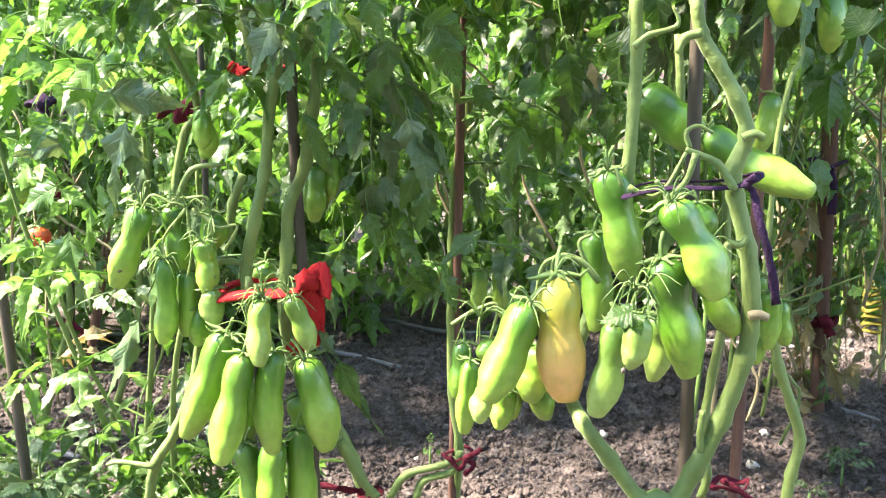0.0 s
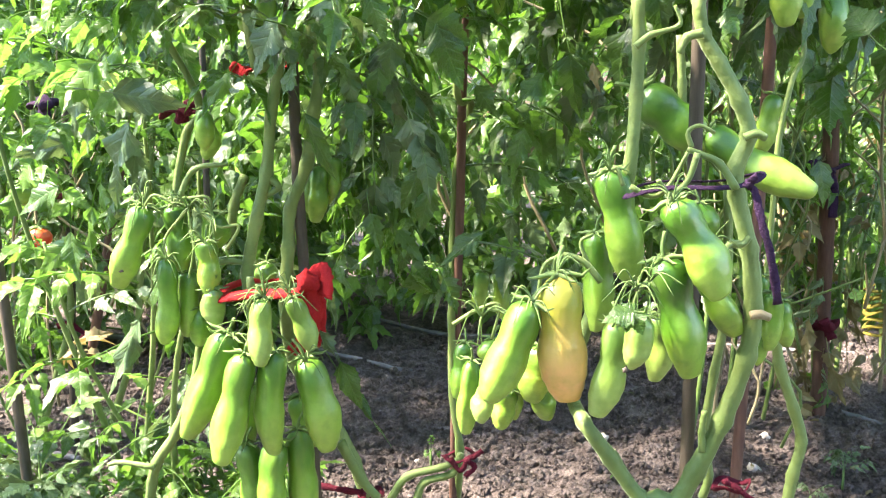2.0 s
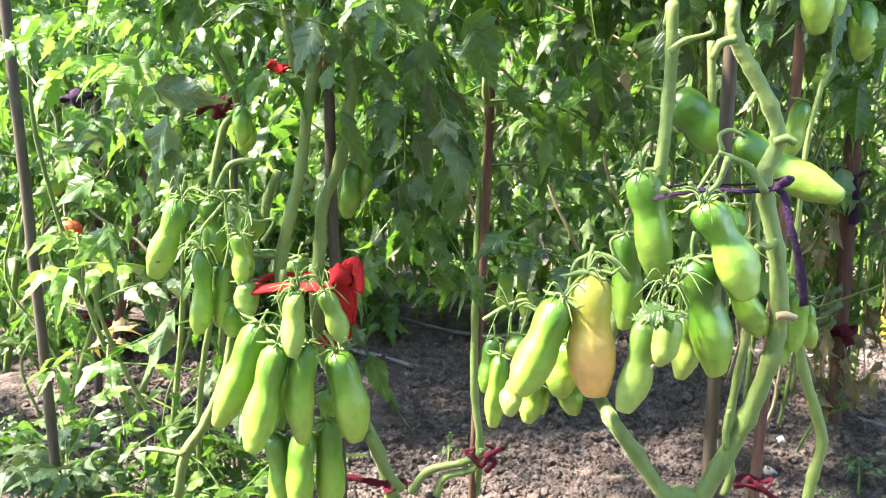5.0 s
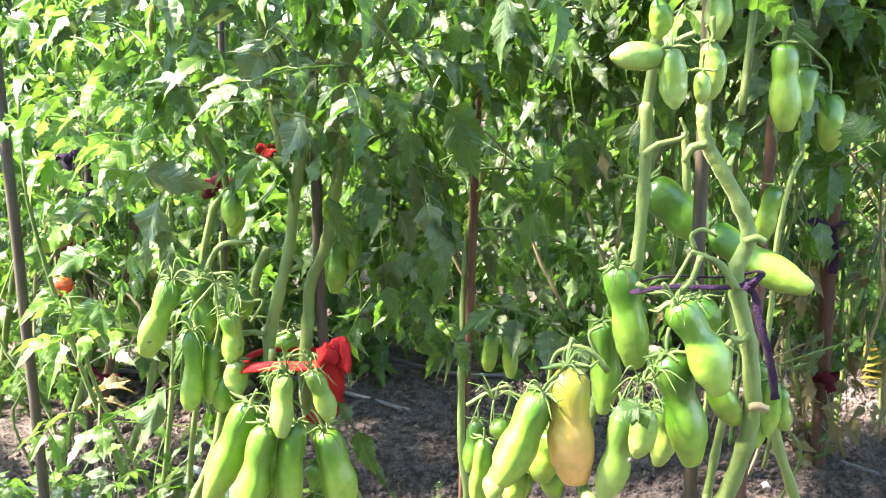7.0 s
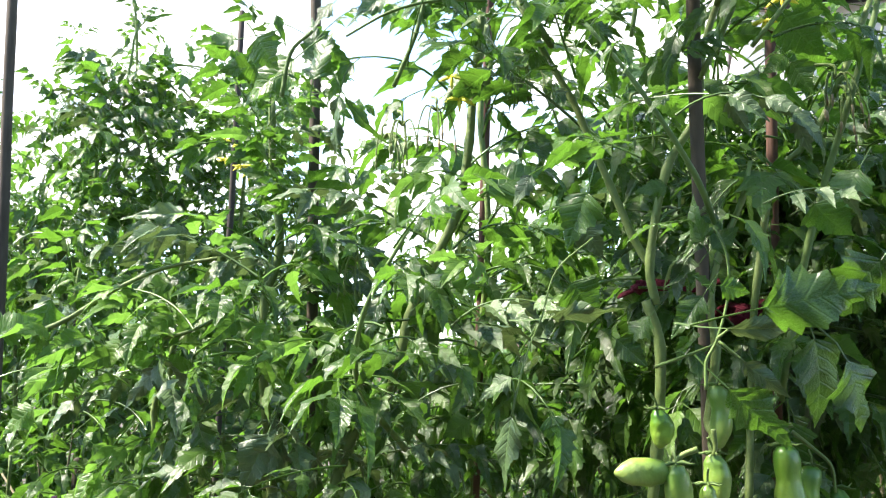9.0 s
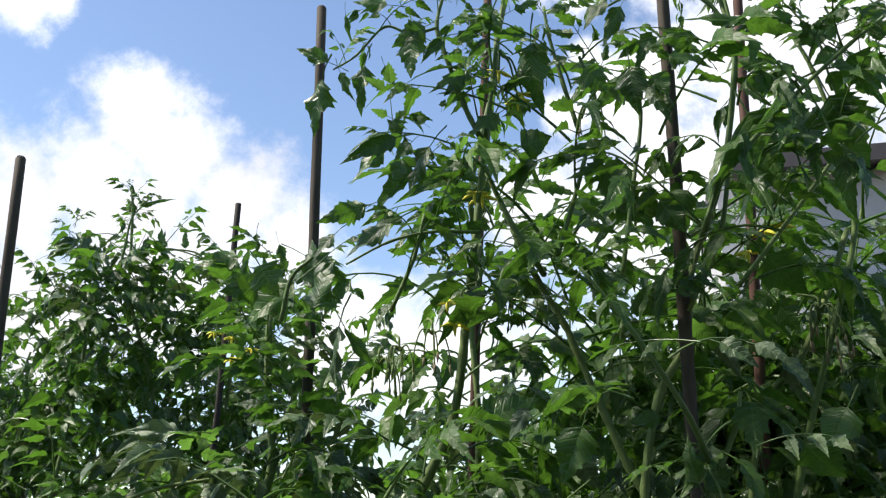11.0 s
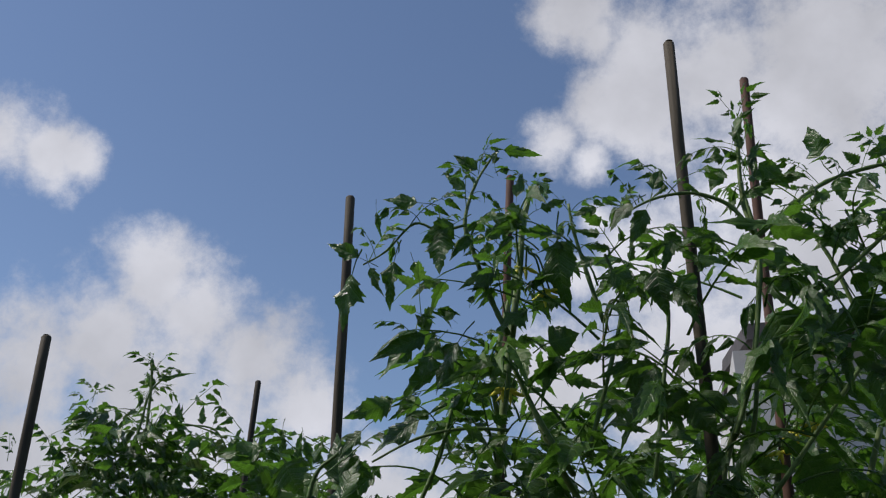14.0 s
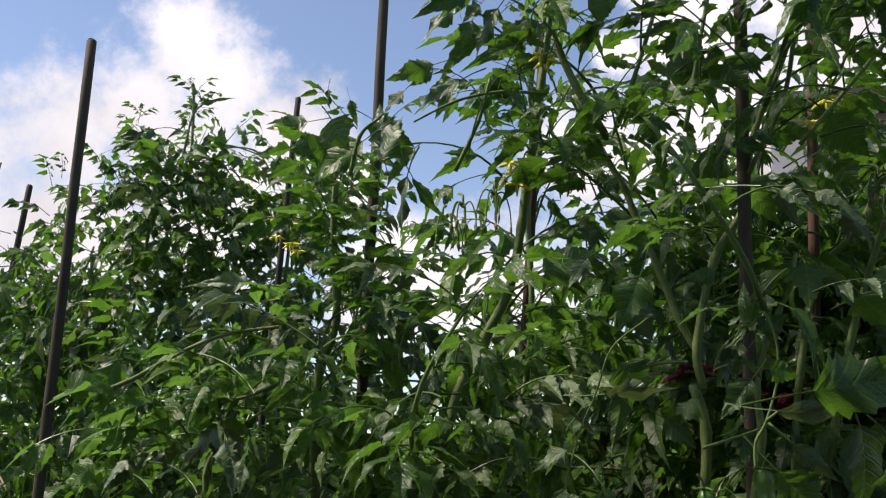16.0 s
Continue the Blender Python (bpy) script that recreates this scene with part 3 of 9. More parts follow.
def calyx_mesh():
    bm = bmesh.new()
    rng = random.Random(7)
    for i in range(6):
        a = i * math.pi / 3 + rng.random() * 0.4
        ln = 0.016 + 0.010 * rng.random()
        out = Vector((math.cos(a), math.sin(a), 0))
        line = [Vector((0, 0, 0.001)), out * ln * 0.4 + Vector((0, 0, 0.002)), out * ln * 0.8 + Vector((0, 0, 0.000)), out * ln * 1.1 + Vector((0, 0, 0.006 * rng.random()))]
        sweep(bm, line, (0.0022, 0.0024, 0.0016, 0.0004), 4, 0.4)
    sweep(bm, spline([(0, 0, -0.001), (0.003, 0.001, 0.012), (0.010, 0.002, 0.022)], 3), (0.0022, 0.0017, 0.0020), 6)
    return mesh_of(bm, "calyx", STEM_DARK)


CALYX = calyx_mesh()


def tomato(plant, x0, y0, z0, x1, y1, z1, half, shape="waist", skin="green", label=""):
    """One fruit from its shoulder to its tip, with its widest half width, and the green star that it hangs from."""
    COUNT[0] += 1
    k = (shape, skin, COUNT[0] % 3)
    if k not in FRUITS:
        FRUITS[k] = fruit_mesh(len(FRUITS), PROFILES[shape], SKINS[skin], (0.35, -0.3, 0.1)[k[2]])
    a, b = Vector((x0, y0, z0)), Vector((x1, y1, z1))
    d = a - b
    ln = d.length
    q = d.to_track_quat("Z", "Y") @ Euler((0, 0, COUNT[0] * 2.4)).to_quaternion()
    ob = new("tomato", FRUITS[k])
    ob.matrix_basis = Matrix.LocRotScale(a, q, (half, half, ln))
    under(ob, plant)
    if label:
        tagged(ob, label)
    cap = new("calyx", CALYX)
    cap.parent = ob
    cap.matrix_basis = Matrix.Diagonal((1 / half, 1 / half, 1 / ln, 1.0)) @ Matrix.Scale(max(0.6, min(1.3, half / 0.02)), 4)
    return ob


def stem(plant, points, r0, r1, name="stem", material=None, seed=1, knots=0.12):
    """A stem through the points, from half width r0 to r1, with slightly swollen joints."""
    n = 5 * (len(points) - 1)
    rng = random.Random(seed)
    radii = []
    for i in range(n + 1):
        r = r0 + (r1 - r0) * i / n
        radii.append(r * (1 + (knots * 1.6 if i % 5 == 0 and 0 < i < n else 0) + knots * (rng.random() - 0.5)))
    return part(name, tube(points, radii, 5, 8, 1.0, 0.06, seed), material or STEM, plant)


def whiskers(plant, x, y, z, count, size, seed):
    """Thin curling stalks and sepals where fruits hang."""
    rng = random.Random(seed)
    c = Vector((x, y, z))
    bm = bmesh.new()
    for i in range(count):
        d = Vector((rng.gauss(0, 1), rng.gauss(0, 0.5) - 0.4, rng.gauss(0, 0.8))).normalized() * size
        up = Vector((0, 0, size * rng.uniform(0.1, 0.5)))
        sweep(bm, spline([c, c + d * 0.45 + up, c + d * rng.uniform(0.8, 1.2) - up * rng.uniform(-0.3, 1.0)], 5), (0.0009, 0.0007, 0.0003), 5)
    part("calyx_tuft", bm, STEM_DARK, plant)


def blemish(plant, x, y, z, r):
    bm = bmesh.new()
    lump(bm, (0, 0, 0), r, 3)
    bm.transform(Matrix.Translation((x, y, z)) @ Matrix.Diagonal((1, 0.35, 1, 1)))
    part("blemish", bm, BARK, plant, "dark bite hole in the skin")


def stake(base, top, radius, material, label, name="garden_stake"):
    """A round garden stake, slightly uneven, with a worn, rounded head."""
    a, b = Vector(base), Vector(top)
    rng = random.Random(int(abs(a.x) * 1000))
    line = []
    for i in range(15):
        s = i / 14
        line.append(a.lerp(b, s) + Vector((rng.uniform(-1, 1), rng.uniform(-1, 1), 0)) * 0.0012)
    d = (b - a).normalized()
    line += [b + d * radius * 0.25, b + d * radius * 0.4]
    bm = bmesh.new()
    sweep(bm, line, [radius] * 15 + [radius * 0.8, radius * 0.35], 10, 1.0, 0.05, 3)
    ob = solo(name, bm, material, label, "stake", "stakes in the vegetable bed")
    bm = bmesh.new()
    sweep(bm, [b + d * radius * 0.33, b + d * radius * 0.5, b + d * radius * 0.56], (radius * 0.7, radius * 0.6, radius * 0.3), 9, 1.0, 0.12, 5)
    part("cut_end", bm, ROD_DARK, ob)
    return ob


def truss(plant, points, r=0.002):
    return part("stalk", tube(points, (r * 0.95, r * 0.74, r * 0.62), 5, 6), STEM if r >= 0.0018 else STEM_DARK, plant)


# ---- ties ----
def band(bm, centre, rx, ry, width, seed, tilt=0.1):
    """A crumpled strip of cloth round stake and stems."""
    rng = random.Random(seed)
    c = Vector(centre)
    ph = rng.random() * 6
    line = []
    for i in range(25):
        a = 2 * math.pi * i / 24
        line.append(c + Vector((rx * math.cos(a), ry * math.sin(a), tilt * rx * math.cos(a) + 0.003 * math.sin(3 * a + ph))))
    sweep(bm, line, (width, width * 0.75, width * 1.1, width * 0.8, width), 8, 0.35, 0.35, seed, math.pi / 2)


def lump(bm, centre, r, seed):
    rng = random.Random(seed)
    m = bmesh.ops.create_icosphere(bm, subdivisions=2, radius=r)
    for v in m["verts"]:
        v.co = v.co * (0.75 + 0.5 * noise.noise(v.co * (1.6 / r) + Vector((seed, 0, 0)))) * rng.uniform(0.93, 1.07) + Vector(centre)


def tie(label, centre, rx, ry, width, material, knot, tails, seed=1):
    """A knotted strip of cloth: its band, its knot and its loose ends are one piece of cloth."""
    base = thing("cloth_tie", centre, label, "tie", "cloth ties on the stakes")
    bm = bmesh.new()
    band(bm, centre, rx, ry, width, seed)
    part("band", bm, material, base)
    bm = bmesh.new()
    lump(bm, knot, width * 1.5, seed)
    part("knot", bm, material, base)
    for i, t in enumerate(tails):
        bm = bmesh.new()
        sweep(bm, spline([knot, *t], 6), (width * 0.7, width * 1.0, width * 0.9, width * 1.1), 8, 0.3, 0.35, seed + i + 5)
        part("loose_end", bm, material, base)
    return base


# ---- the stakes ----
stake((-0.103, 1.164, -0.1), (-0.096, 1.166, 1.651), 0.0063, ROD_GREY, "weathered grey wooden stake with red cloth ties")
stake((0.288, 1.014, -0.1), (0.296, 0.93, 1.707), 0.0063, ROD_GREY, "tall weathered grey stake beside the heavily fruiting plant")
stake((-0.603, 1.436, -0.1), (-0.615, 1.433, 1.564), 0.0079, ROD_GREY, "slender grey stake standing free of the plants")
stake((0.024, 1.506, -0.1), (0.123, 1.38, 1.806), 0.0063, ROD_BROWN, "thin rusty brown stake with a wine-red tie")
stake((0.358, 1.15, -0.1), (0.442, 1.15, 1.815), 0.0062, ROD_BROWN, "rusty brown stake with a split head among the fruit")
stake((-0.421, 1.74, -0.1), (-0.349, 1.74, 1.59), 0.0057, ROD_DARK, "dark stake in the second row of plants")
stake((0.746, 2.031, -0.1), (0.734, 1.993, 0.69), 0.0154, ROD_BROWN, "thick reddish-brown stake with wilted leaves round it")
stake((-0.759, 1.875, -0.1), (-0.732, 1.972, 0.774), 0.0085, ROD_DARK, "short dark stake in the second row")
stake((-0.947, 2.3, -0.1), (-0.731, 2.3, 0.738), 0.0116, ROD_BROWN, "rusty brown stake deep in the foliage")
stake((-1.474, 2.6, -0.1), (-1.351, 2.6, 1.674), 0.0087, ROD_DARK, "far dark stake at the end of a row")

# ---- the plant with the blushing fruit ----
plant_r = thing("tomato_plant", (0.276, 0.95, 0.03), "staked tomato plant hung with long green fruit and one blushing orange", "tomato plant", "tomato plants")
stem(plant_r, [(0.276, 0.95, 0), (0.266, 0.94, 0.2), (0.272, 0.93, 0.378)], 0.0105, 0.0100)
stem(plant_r, [(0.272, 0.93, 0.378), (0.287, 0.93, 0.407), (0.309, 0.93, 0.454), (0.328, 0.93, 0.512), (0.332, 0.93, 0.554), (0.327, 0.93, 0.604), (0.316, 0.93, 0.649), (0.315, 0.93, 0.673), (0.324, 0.93, 0.697), (0.316, 0.93, 0.725), (0.299, 0.93, 0.756), (0.286, 0.93, 0.779), (0.282, 0.93, 0.805), (0.286, 0.95, 0.808), (0.293, 0.95, 0.87), (0.292, 0.96, 0.887), (0.3, 0.96, 0.945)], 0.0087, 0.0043, seed=1)
stem(plant_r, [(0.272, 0.93, 0.378), (0.255, 0.93, 0.383), (0.24, 0.93, 0.383), (0.215, 0.93, 0.419), (0.191, 0.93, 0.454), (0.184, 0.99, 0.461), (0.191, 0.99, 0.499), (0.209, 0.99, 0.553), (0.225, 0.99, 0.615), (0.234, 0.97, 0.668), (0.239, 0.97, 0.73), (0.241, 0.97, 0.772), (0.24, 0.97, 0.809), (0.241, 0.99, 0.797), (0.25, 0.99, 0.858), (0.257, 0.99, 0.95), (0.246, 0.99, 0.994)], 0.0072, 0.0045, seed=2)
stem(plant_r, [(0.255, 0.99, 0.99), (0.251, 0.99, 1.032), (0.27, 0.99, 1.116), (0.3, 0.99, 1.168), (0.308, 0.99, 1.227), (0.326, 0.99, 1.279), (0.319, 0.96, 1.267), (0.345, 0.96, 1.337), (0.349, 0.91, 1.405), (0.34, 0.87, 1.43), (0.333, 0.87, 1.464), (0.335, 0.87, 1.52), (0.341, 0.87, 1.559)], 0.0043, 0.0018, seed=3)
stem(plant_r, [(0.252, 1, 1.027), (0.238, 1, 1.054), (0.219, 1, 1.103), (0.194, 1, 1.167), (0.186, 1, 1.188), (0.159, 1, 1.239), (0.138, 1, 1.288), (0.165, 0.97, 1.233), (0.135, 0.97, 1.286), (0.111, 0.97, 1.342)], 0.0039, 0.0025, seed=4)
stem(plant_r, [(0.296, 0.95, 1.189), (0.331, 0.95, 1.261), (0.346, 0.95, 1.328)], 0.0026, 0.0022, "side_shoot", seed=41)
stem(plant_r, [(0.351, 0.905, 1.448), (0.365, 0.905, 1.46), (0.39, 0.905, 1.481), (0.428, 0.905, 1.508), (0.475, 0.905, 1.524), (0.518, 0.905, 1.532)], 0.0030, 0.0017, "side_shoot", material=STEM_DARK, seed=5)
stem(plant_r, [(0.334, 0.85, 1.42), (0.315, 0.85, 1.452), (0.29, 0.85, 1.465), (0.27, 0.85, 1.467), (0.243, 0.85, 1.461), (0.215, 0.85, 1.446)], 0.0023, 0.0010, "side_shoot", material=STEM_DARK, seed=6)
stem(plant_r, [(0.372, 1.03, 0.90), (0.405, 1.02, 1.05), (0.446, 0.99, 1.193), (0.474, 0.99, 1.28), (0.473, 0.99, 1.362), (0.454, 0.99, 1.451), (0.438, 0.99, 1.492)], 0.0037, 0.0021, "side_shoot", material=STEM_DARK, seed=7)
stem(plant_r, [(0.330, 1.00, 0.80), (0.353, 1.05, 0.938), (0.362, 1.05, 1.014), (0.384, 1.05, 1.114), (0.425, 1.05, 1.159), (0.463, 1.05, 1.233), (0.49, 1.05, 1.297)], 0.0038, 0.0031, seed=8)
stem(plant_r, [(0.401, 1.05, 0.312), (0.406, 1.05, 0.349), (0.413, 1.05, 0.385), (0.404, 1.05, 0.42), (0.39, 1.05, 0.461), (0.385, 1.05, 0.49)], 0.0062, 0.0049, seed=9)
stem(plant_r, [(0.304, 0.98, 0.359), (0.309, 0.98, 0.381), (0.305, 0.98, 0.426), (0.312, 0.98, 0.48), (0.32, 0.98, 0.533), (0.321, 0.98, 0.589), (0.32, 0.98, 0.649)], 0.0042, 0.0039, seed=10)
stem(plant_r, [(0.367, 1.03, 0.54), (0.371, 1.03, 0.605), (0.375, 1.03, 0.683), (0.385, 1.03, 0.738), (0.4, 1.05, 0.766), (0.388, 1.05, 0.851)], 0.0027, 0.0021, seed=11)
stem(plant_r, [(0.296, 1.06, 0.677), (0.293, 1.06, 0.735), (0.29, 1.06, 0.781)], 0.0043, 0.0037, seed=12)
stem(plant_r, [(0.292, 0.925, 0.428), (0.291, 0.925, 0.446), (0.293, 0.925, 0.465)], 0.0034, 0.0026, "cut_stub", seed=13)
stem(plant_r, [(0.326, 0.915, 0.551), (0.334, 0.915, 0.552), (0.342, 0.915, 0.549)], 0.0039, 0.0035, "cut_stub", material=STEM_DRY, seed=14)
stem(plant_r, [(0.317, 0.915, 0.697), (0.326, 0.915, 0.7), (0.334, 0.915, 0.696)], 0.0034, 0.0031, "cut_stub", seed=15)
stem(plant_r, [(0.283, 0.915, 0.779), (0.271, 0.915, 0.776), (0.265, 0.915, 0.764)], 0.0040, 0.0029, "cut_stub", seed=16)
stem(plant_r, [(0.232, 0.92, 0.77), (0.244, 0.92, 0.779), (0.266, 0.92, 0.786), (0.262, 0.92, 0.801)], 0.0031, 0.0011, "side_shoot", seed=17)
stem(plant_r, [(0.312, 0.915, 0.656), (0.298, 0.915, 0.677), (0.282, 0.915, 0.685), (0.273, 0.915, 0.689)], 0.0036, 0.0020, "fruit_stalk", seed=18)
truss(plant_r, [(0.28, 0.91, 0.686), (0.273, 0.91, 0.665), (0.262, 0.91, 0.653), (0.261, 0.91, 0.643)], 0.003)
truss(plant_r, [(0.277, 0.92, 0.69), (0.274, 0.92, 0.702), (0.283, 0.92, 0.707), (0.295, 0.92, 0.701)], 0.0024)
truss(plant_r, [(0.223, 0.92, 0.66), (0.218, 0.92, 0.674), (0.213, 0.92, 0.673)], 0.0022)
truss(plant_r, [(0.23, 0.93, 0.658), (0.247, 0.93, 0.649), (0.261, 0.93, 0.658), (0.276, 0.93, 0.685)], 0.0026)
truss(plant_r, [(0.206, 0.93, 0.578), (0.192, 0.93, 0.595), (0.178, 0.93, 0.601), (0.168, 0.93, 0.598), (0.167, 0.93, 0.582)], 0.0032)
truss(plant_r, [(0.178, 0.93, 0.601), (0.159, 0.93, 0.593), (0.152, 0.93, 0.559)], 0.0024)
truss(plant_r, [(0.197, 0.94, 0.59), (0.19, 0.94, 0.61), (0.201, 0.94, 0.617)], 0.0022)
truss(plant_r, [(0.305, 0.9, 0.615), (0.288, 0.9, 0.597), (0.266, 0.9, 0.593), (0.256, 0.9, 0.6)], 0.0028)
truss(plant_r, [(0.257, 0.9, 0.598), (0.239, 0.9, 0.584), (0.23, 0.9, 0.566), (0.238, 0.9, 0.555)], 0.0022)
truss(plant_r, [(0.23, 0.9, 0.566), (0.221, 0.9, 0.556), (0.216, 0.9, 0.546)], 0.0022)
truss(plant_r, [(0.309, 0.92, 0.611), (0.319, 0.92, 0.61), (0.325, 0.92, 0.616)], 0.004)
truss(plant_r, [(0.077, 0.98, 0.528), (0.098, 0.98, 0.541), (0.119, 0.98, 0.546), (0.112, 0.98, 0.514)], 0.0022)
truss(plant_r, [(0.109, 0.98, 0.543), (0.132, 0.98, 0.535), (0.144, 0.98, 0.514)], 0.0018)
truss(plant_r, [(0.242, 0.89, 0.587), (0.258, 0.89, 0.568), (0.249, 0.89, 0.6)], 0.0014)
tomato(plant_r, 0.17, 0.915, 0.586, 0.178, 0.915, 0.478, 0.0218, "sausage", "orange", "blushing pale orange tomato")
tomato(plant_r, 0.146, 0.9, 0.568, 0.109, 0.89, 0.487, 0.0180, "sausage", "green")
tomato(plant_r, 0.115, 0.93, 0.488, 0.102, 0.93, 0.453, 0.0113, "sausage", "pale")
tomato(plant_r, 0.127, 0.95, 0.476, 0.118, 0.95, 0.439, 0.0116, "sausage", "green")
tomato(plant_r, 0.154, 0.945, 0.517, 0.147, 0.945, 0.466, 0.0149, "sausage", "green")
tomato(plant_r, 0.162, 0.96, 0.484, 0.161, 0.96, 0.444, 0.0122, "sausage", "green")
tomato(plant_r, 0.138, 0.96, 0.483, 0.13, 0.96, 0.444, 0.0092, "sausage", "green")
tomato(plant_r, 0.086, 1.02, 0.498, 0.076, 1.02, 0.442, 0.0104, "sausage", "dark")
tomato(plant_r, 0.093, 0.985, 0.492, 0.085, 0.985, 0.42, 0.0105, "sausage", "green")
tomato(plant_r, 0.112, 1.02, 0.502, 0.109, 1.02, 0.477, 0.0114, "egg", "green")
tomato(plant_r, 0.215, 0.955, 0.668, 0.233, 0.955, 0.573, 0.0182, "waist", "green")
tomato(plant_r, 0.206, 0.985, 0.609, 0.206, 0.985, 0.518, 0.0150, "sausage", "green")
tomato(plant_r, 0.256, 0.885, 0.651, 0.293, 0.875, 0.575, 0.0184, "waist", "green")
tomato(plant_r, 0.253, 0.9, 0.602, 0.276, 0.9, 0.503, 0.0192, "waist", "dark")
tomato(plant_r, 0.254, 0.935, 0.547, 0.251, 0.935, 0.488, 0.0126, "sausage", "pale")
tomato(plant_r, 0.216, 0.905, 0.549, 0.199, 0.905, 0.468, 0.0145, "waist", "pale")
tomato(plant_r, 0.235, 0.88, 0.562, 0.225, 0.88, 0.517, 0.0121, "egg", "pale")
tomato(plant_r, 0.29, 0.935, 0.59, 0.322, 0.935, 0.529, 0.0138, "waist", "green")
tomato(plant_r, 0.305, 1, 0.694, 0.389, 0.96, 0.645, 0.0170, "waist", "green")
tomato(plant_r, 0.256, 1.06, 0.73, 0.319, 1.06, 0.677, 0.0218, "sausage", "dark")
tomato(plant_r, 0.356, 1, 0.564, 0.355, 1, 0.502, 0.0098, "sausage", "green")
tomato(plant_r, 0.363, 0.985, 0.552, 0.36, 0.985, 0.499, 0.0101, "sausage", "green")
tomato(plant_r, 0.375, 1, 0.54, 0.381, 1, 0.498, 0.0088, "sausage", "green")
tomato(plant_r, 0.359, 0.99, 0.514, 0.352, 0.99, 0.483, 0.0092, "egg", "green")
tomato(plant_r, 0.292, 0.96, 0.638, 0.296, 0.96, 0.603, 0.0140, "egg", "dark")
tomato(plant_r, 0.365, 1, 0.862, 0.369, 1, 0.783, 0.0148, "waist", "green")
tomato(plant_r, 0.397, 1.03, 0.841, 0.389, 1.03, 0.791, 0.0126, "sausage", "green")
tomato(plant_r, 0.43, 1.07, 0.816, 0.43, 1.07, 0.759, 0.0149, "egg", "green")
tomato(plant_r, 0.244, 0.885, 0.85, 0.199, 0.875, 0.851, 0.0115, "egg", "pale")
tomato(plant_r, 0.248, 0.88, 0.857, 0.251, 0.88, 0.809, 0.0120, "egg", "pale")
tomato(plant_r, 0.284, 0.915, 0.862, 0.285, 0.915, 0.815, 0.0116, "egg", "pale")
tomato(plant_r, 0.275, 0.9, 0.839, 0.275, 0.9, 0.812, 0.0073, "egg", "pale")
tomato(plant_r, 0.295, 0.94, 0.917, 0.293, 0.94, 0.864, 0.0101, "waist", "pale")
tomato(plant_r, 0.243, 0.93, 0.898, 0.243, 0.93, 0.865, 0.0103, "egg", "green")
tomato(plant_r, 0.389, 1.1, 0.722, 0.376, 1.1, 0.665, 0.0116, "sausage", "green")
truss(plant_r, [(0.266, 0.885, 0.868), (0.253, 0.885, 0.863), (0.243, 0.885, 0.853), (0.243, 0.885, 0.849)], 0.0026)
truss(plant_r, [(0.253, 0.885, 0.863), (0.25, 0.885, 0.856)], 0.0022)
truss(plant_r, [(0.284, 0.91, 0.882), (0.285, 0.91, 0.868), (0.283, 0.91, 0.861)], 0.0026)
truss(plant_r, [(0.373, 1, 0.88), (0.366, 1, 0.876), (0.365, 1, 0.861)], 0.0026)
truss(plant_r, [(0.381, 1.03, 0.872), (0.4, 1.03, 0.856), (0.415, 1.03, 0.84), (0.417, 1.03, 0.816)], 0.0022)
leaflet(plant_r, 0.224, 0.857, 0.571, 0.2, 0.85, 0.567, 0.026, "green", -20)
leaflet(plant_r, 0.224, 0.857, 0.571, 0.228, 0.85, 0.554, 0.024, "green", 20)
leaflet(plant_r, 0.224, 0.857, 0.571, 0.214, 0.86, 0.577, 0.016, "green", 0)
leaflet(plant_r, 0.224, 0.857, 0.571, 0.216, 0.852, 0.557, 0.016, "green", -5)
leaflet(plant_r, 0.305, 0.9, 0.79, 0.292, 0.9, 0.772, 0.023, "green", 8)
leaflet(plant_r, 0.439, 1, 0.775, 0.428, 1.02, 0.802, 0.047, "green", -16)
leaflet(plant_r, 0.329, 0.9, 0.893, 0.337, 0.9, 0.865, 0.030, "green", 39)
leaflet(plant_r, 0.302, 0.92, 0.798, 0.312, 0.92, 0.772, 0.025, "green", -0)
leaflet(plant_r, 0.12, 0.838, 0.897, 0.107, 0.838, 0.841, 0.032, "pale", -9)
leaflet(plant_r, 0.121, 0.84, 0.926, 0.093, 0.84, 0.913, 0.019, "pale", -8)
leaflet(plant_r, 0.123, 0.86, 0.893, 0.128, 0.86, 0.869, 0.024, "green", 14)
leaflet(plant_r, 0.281, 0.83, 0.96, 0.349, 0.83, 0.954, 0.021, "pale", 75)
leaflet(plant_r, 0.293, 0.835, 0.935, 0.327, 0.835, 0.907, 0.021, "pale", 34)
leaflet(plant_r, 0.285, 0.85, 0.915, 0.328, 0.85, 0.868, 0.055, "green", 56)
leaflet(plant_r, 0.271, 0.86, 0.987, 0.244, 0.86, 0.955, 0.029, "green", -27)
leaflet(plant_r, 0.3, 0.8, 0.973, 0.391, 0.8, 0.987, 0.056, "green", 58)
leaflet(plant_r, 0.278, 0.83, 0.992, 0.301, 0.83, 0.986, 0.023, "green", 39)
leaflet(plant_r, 0.393, 0.82, 1.008, 0.345, 0.82, 0.959, 0.058, "green", -58)
leaflet(plant_r, 0.37, 0.84, 0.935, 0.391, 0.84, 0.885, 0.063, "green", -52)
leaflet(plant_r, 0.366, 0.9, 0.954, 0.379, 0.9, 0.882, 0.059, "green", -44)
leaflet(plant_r, 0.153, 0.86, 0.972, 0.213, 0.86, 0.977, 0.025, "pale", 80)
leaflet(plant_r, 0.158, 0.79, 1.083, 0.197, 0.79, 1.098, 0.024, "lime", 48)
leaflet(plant_r, 0.188, 0.9, 1.079, 0.168, 0.9, 1.032, 0.046, "green", -28)
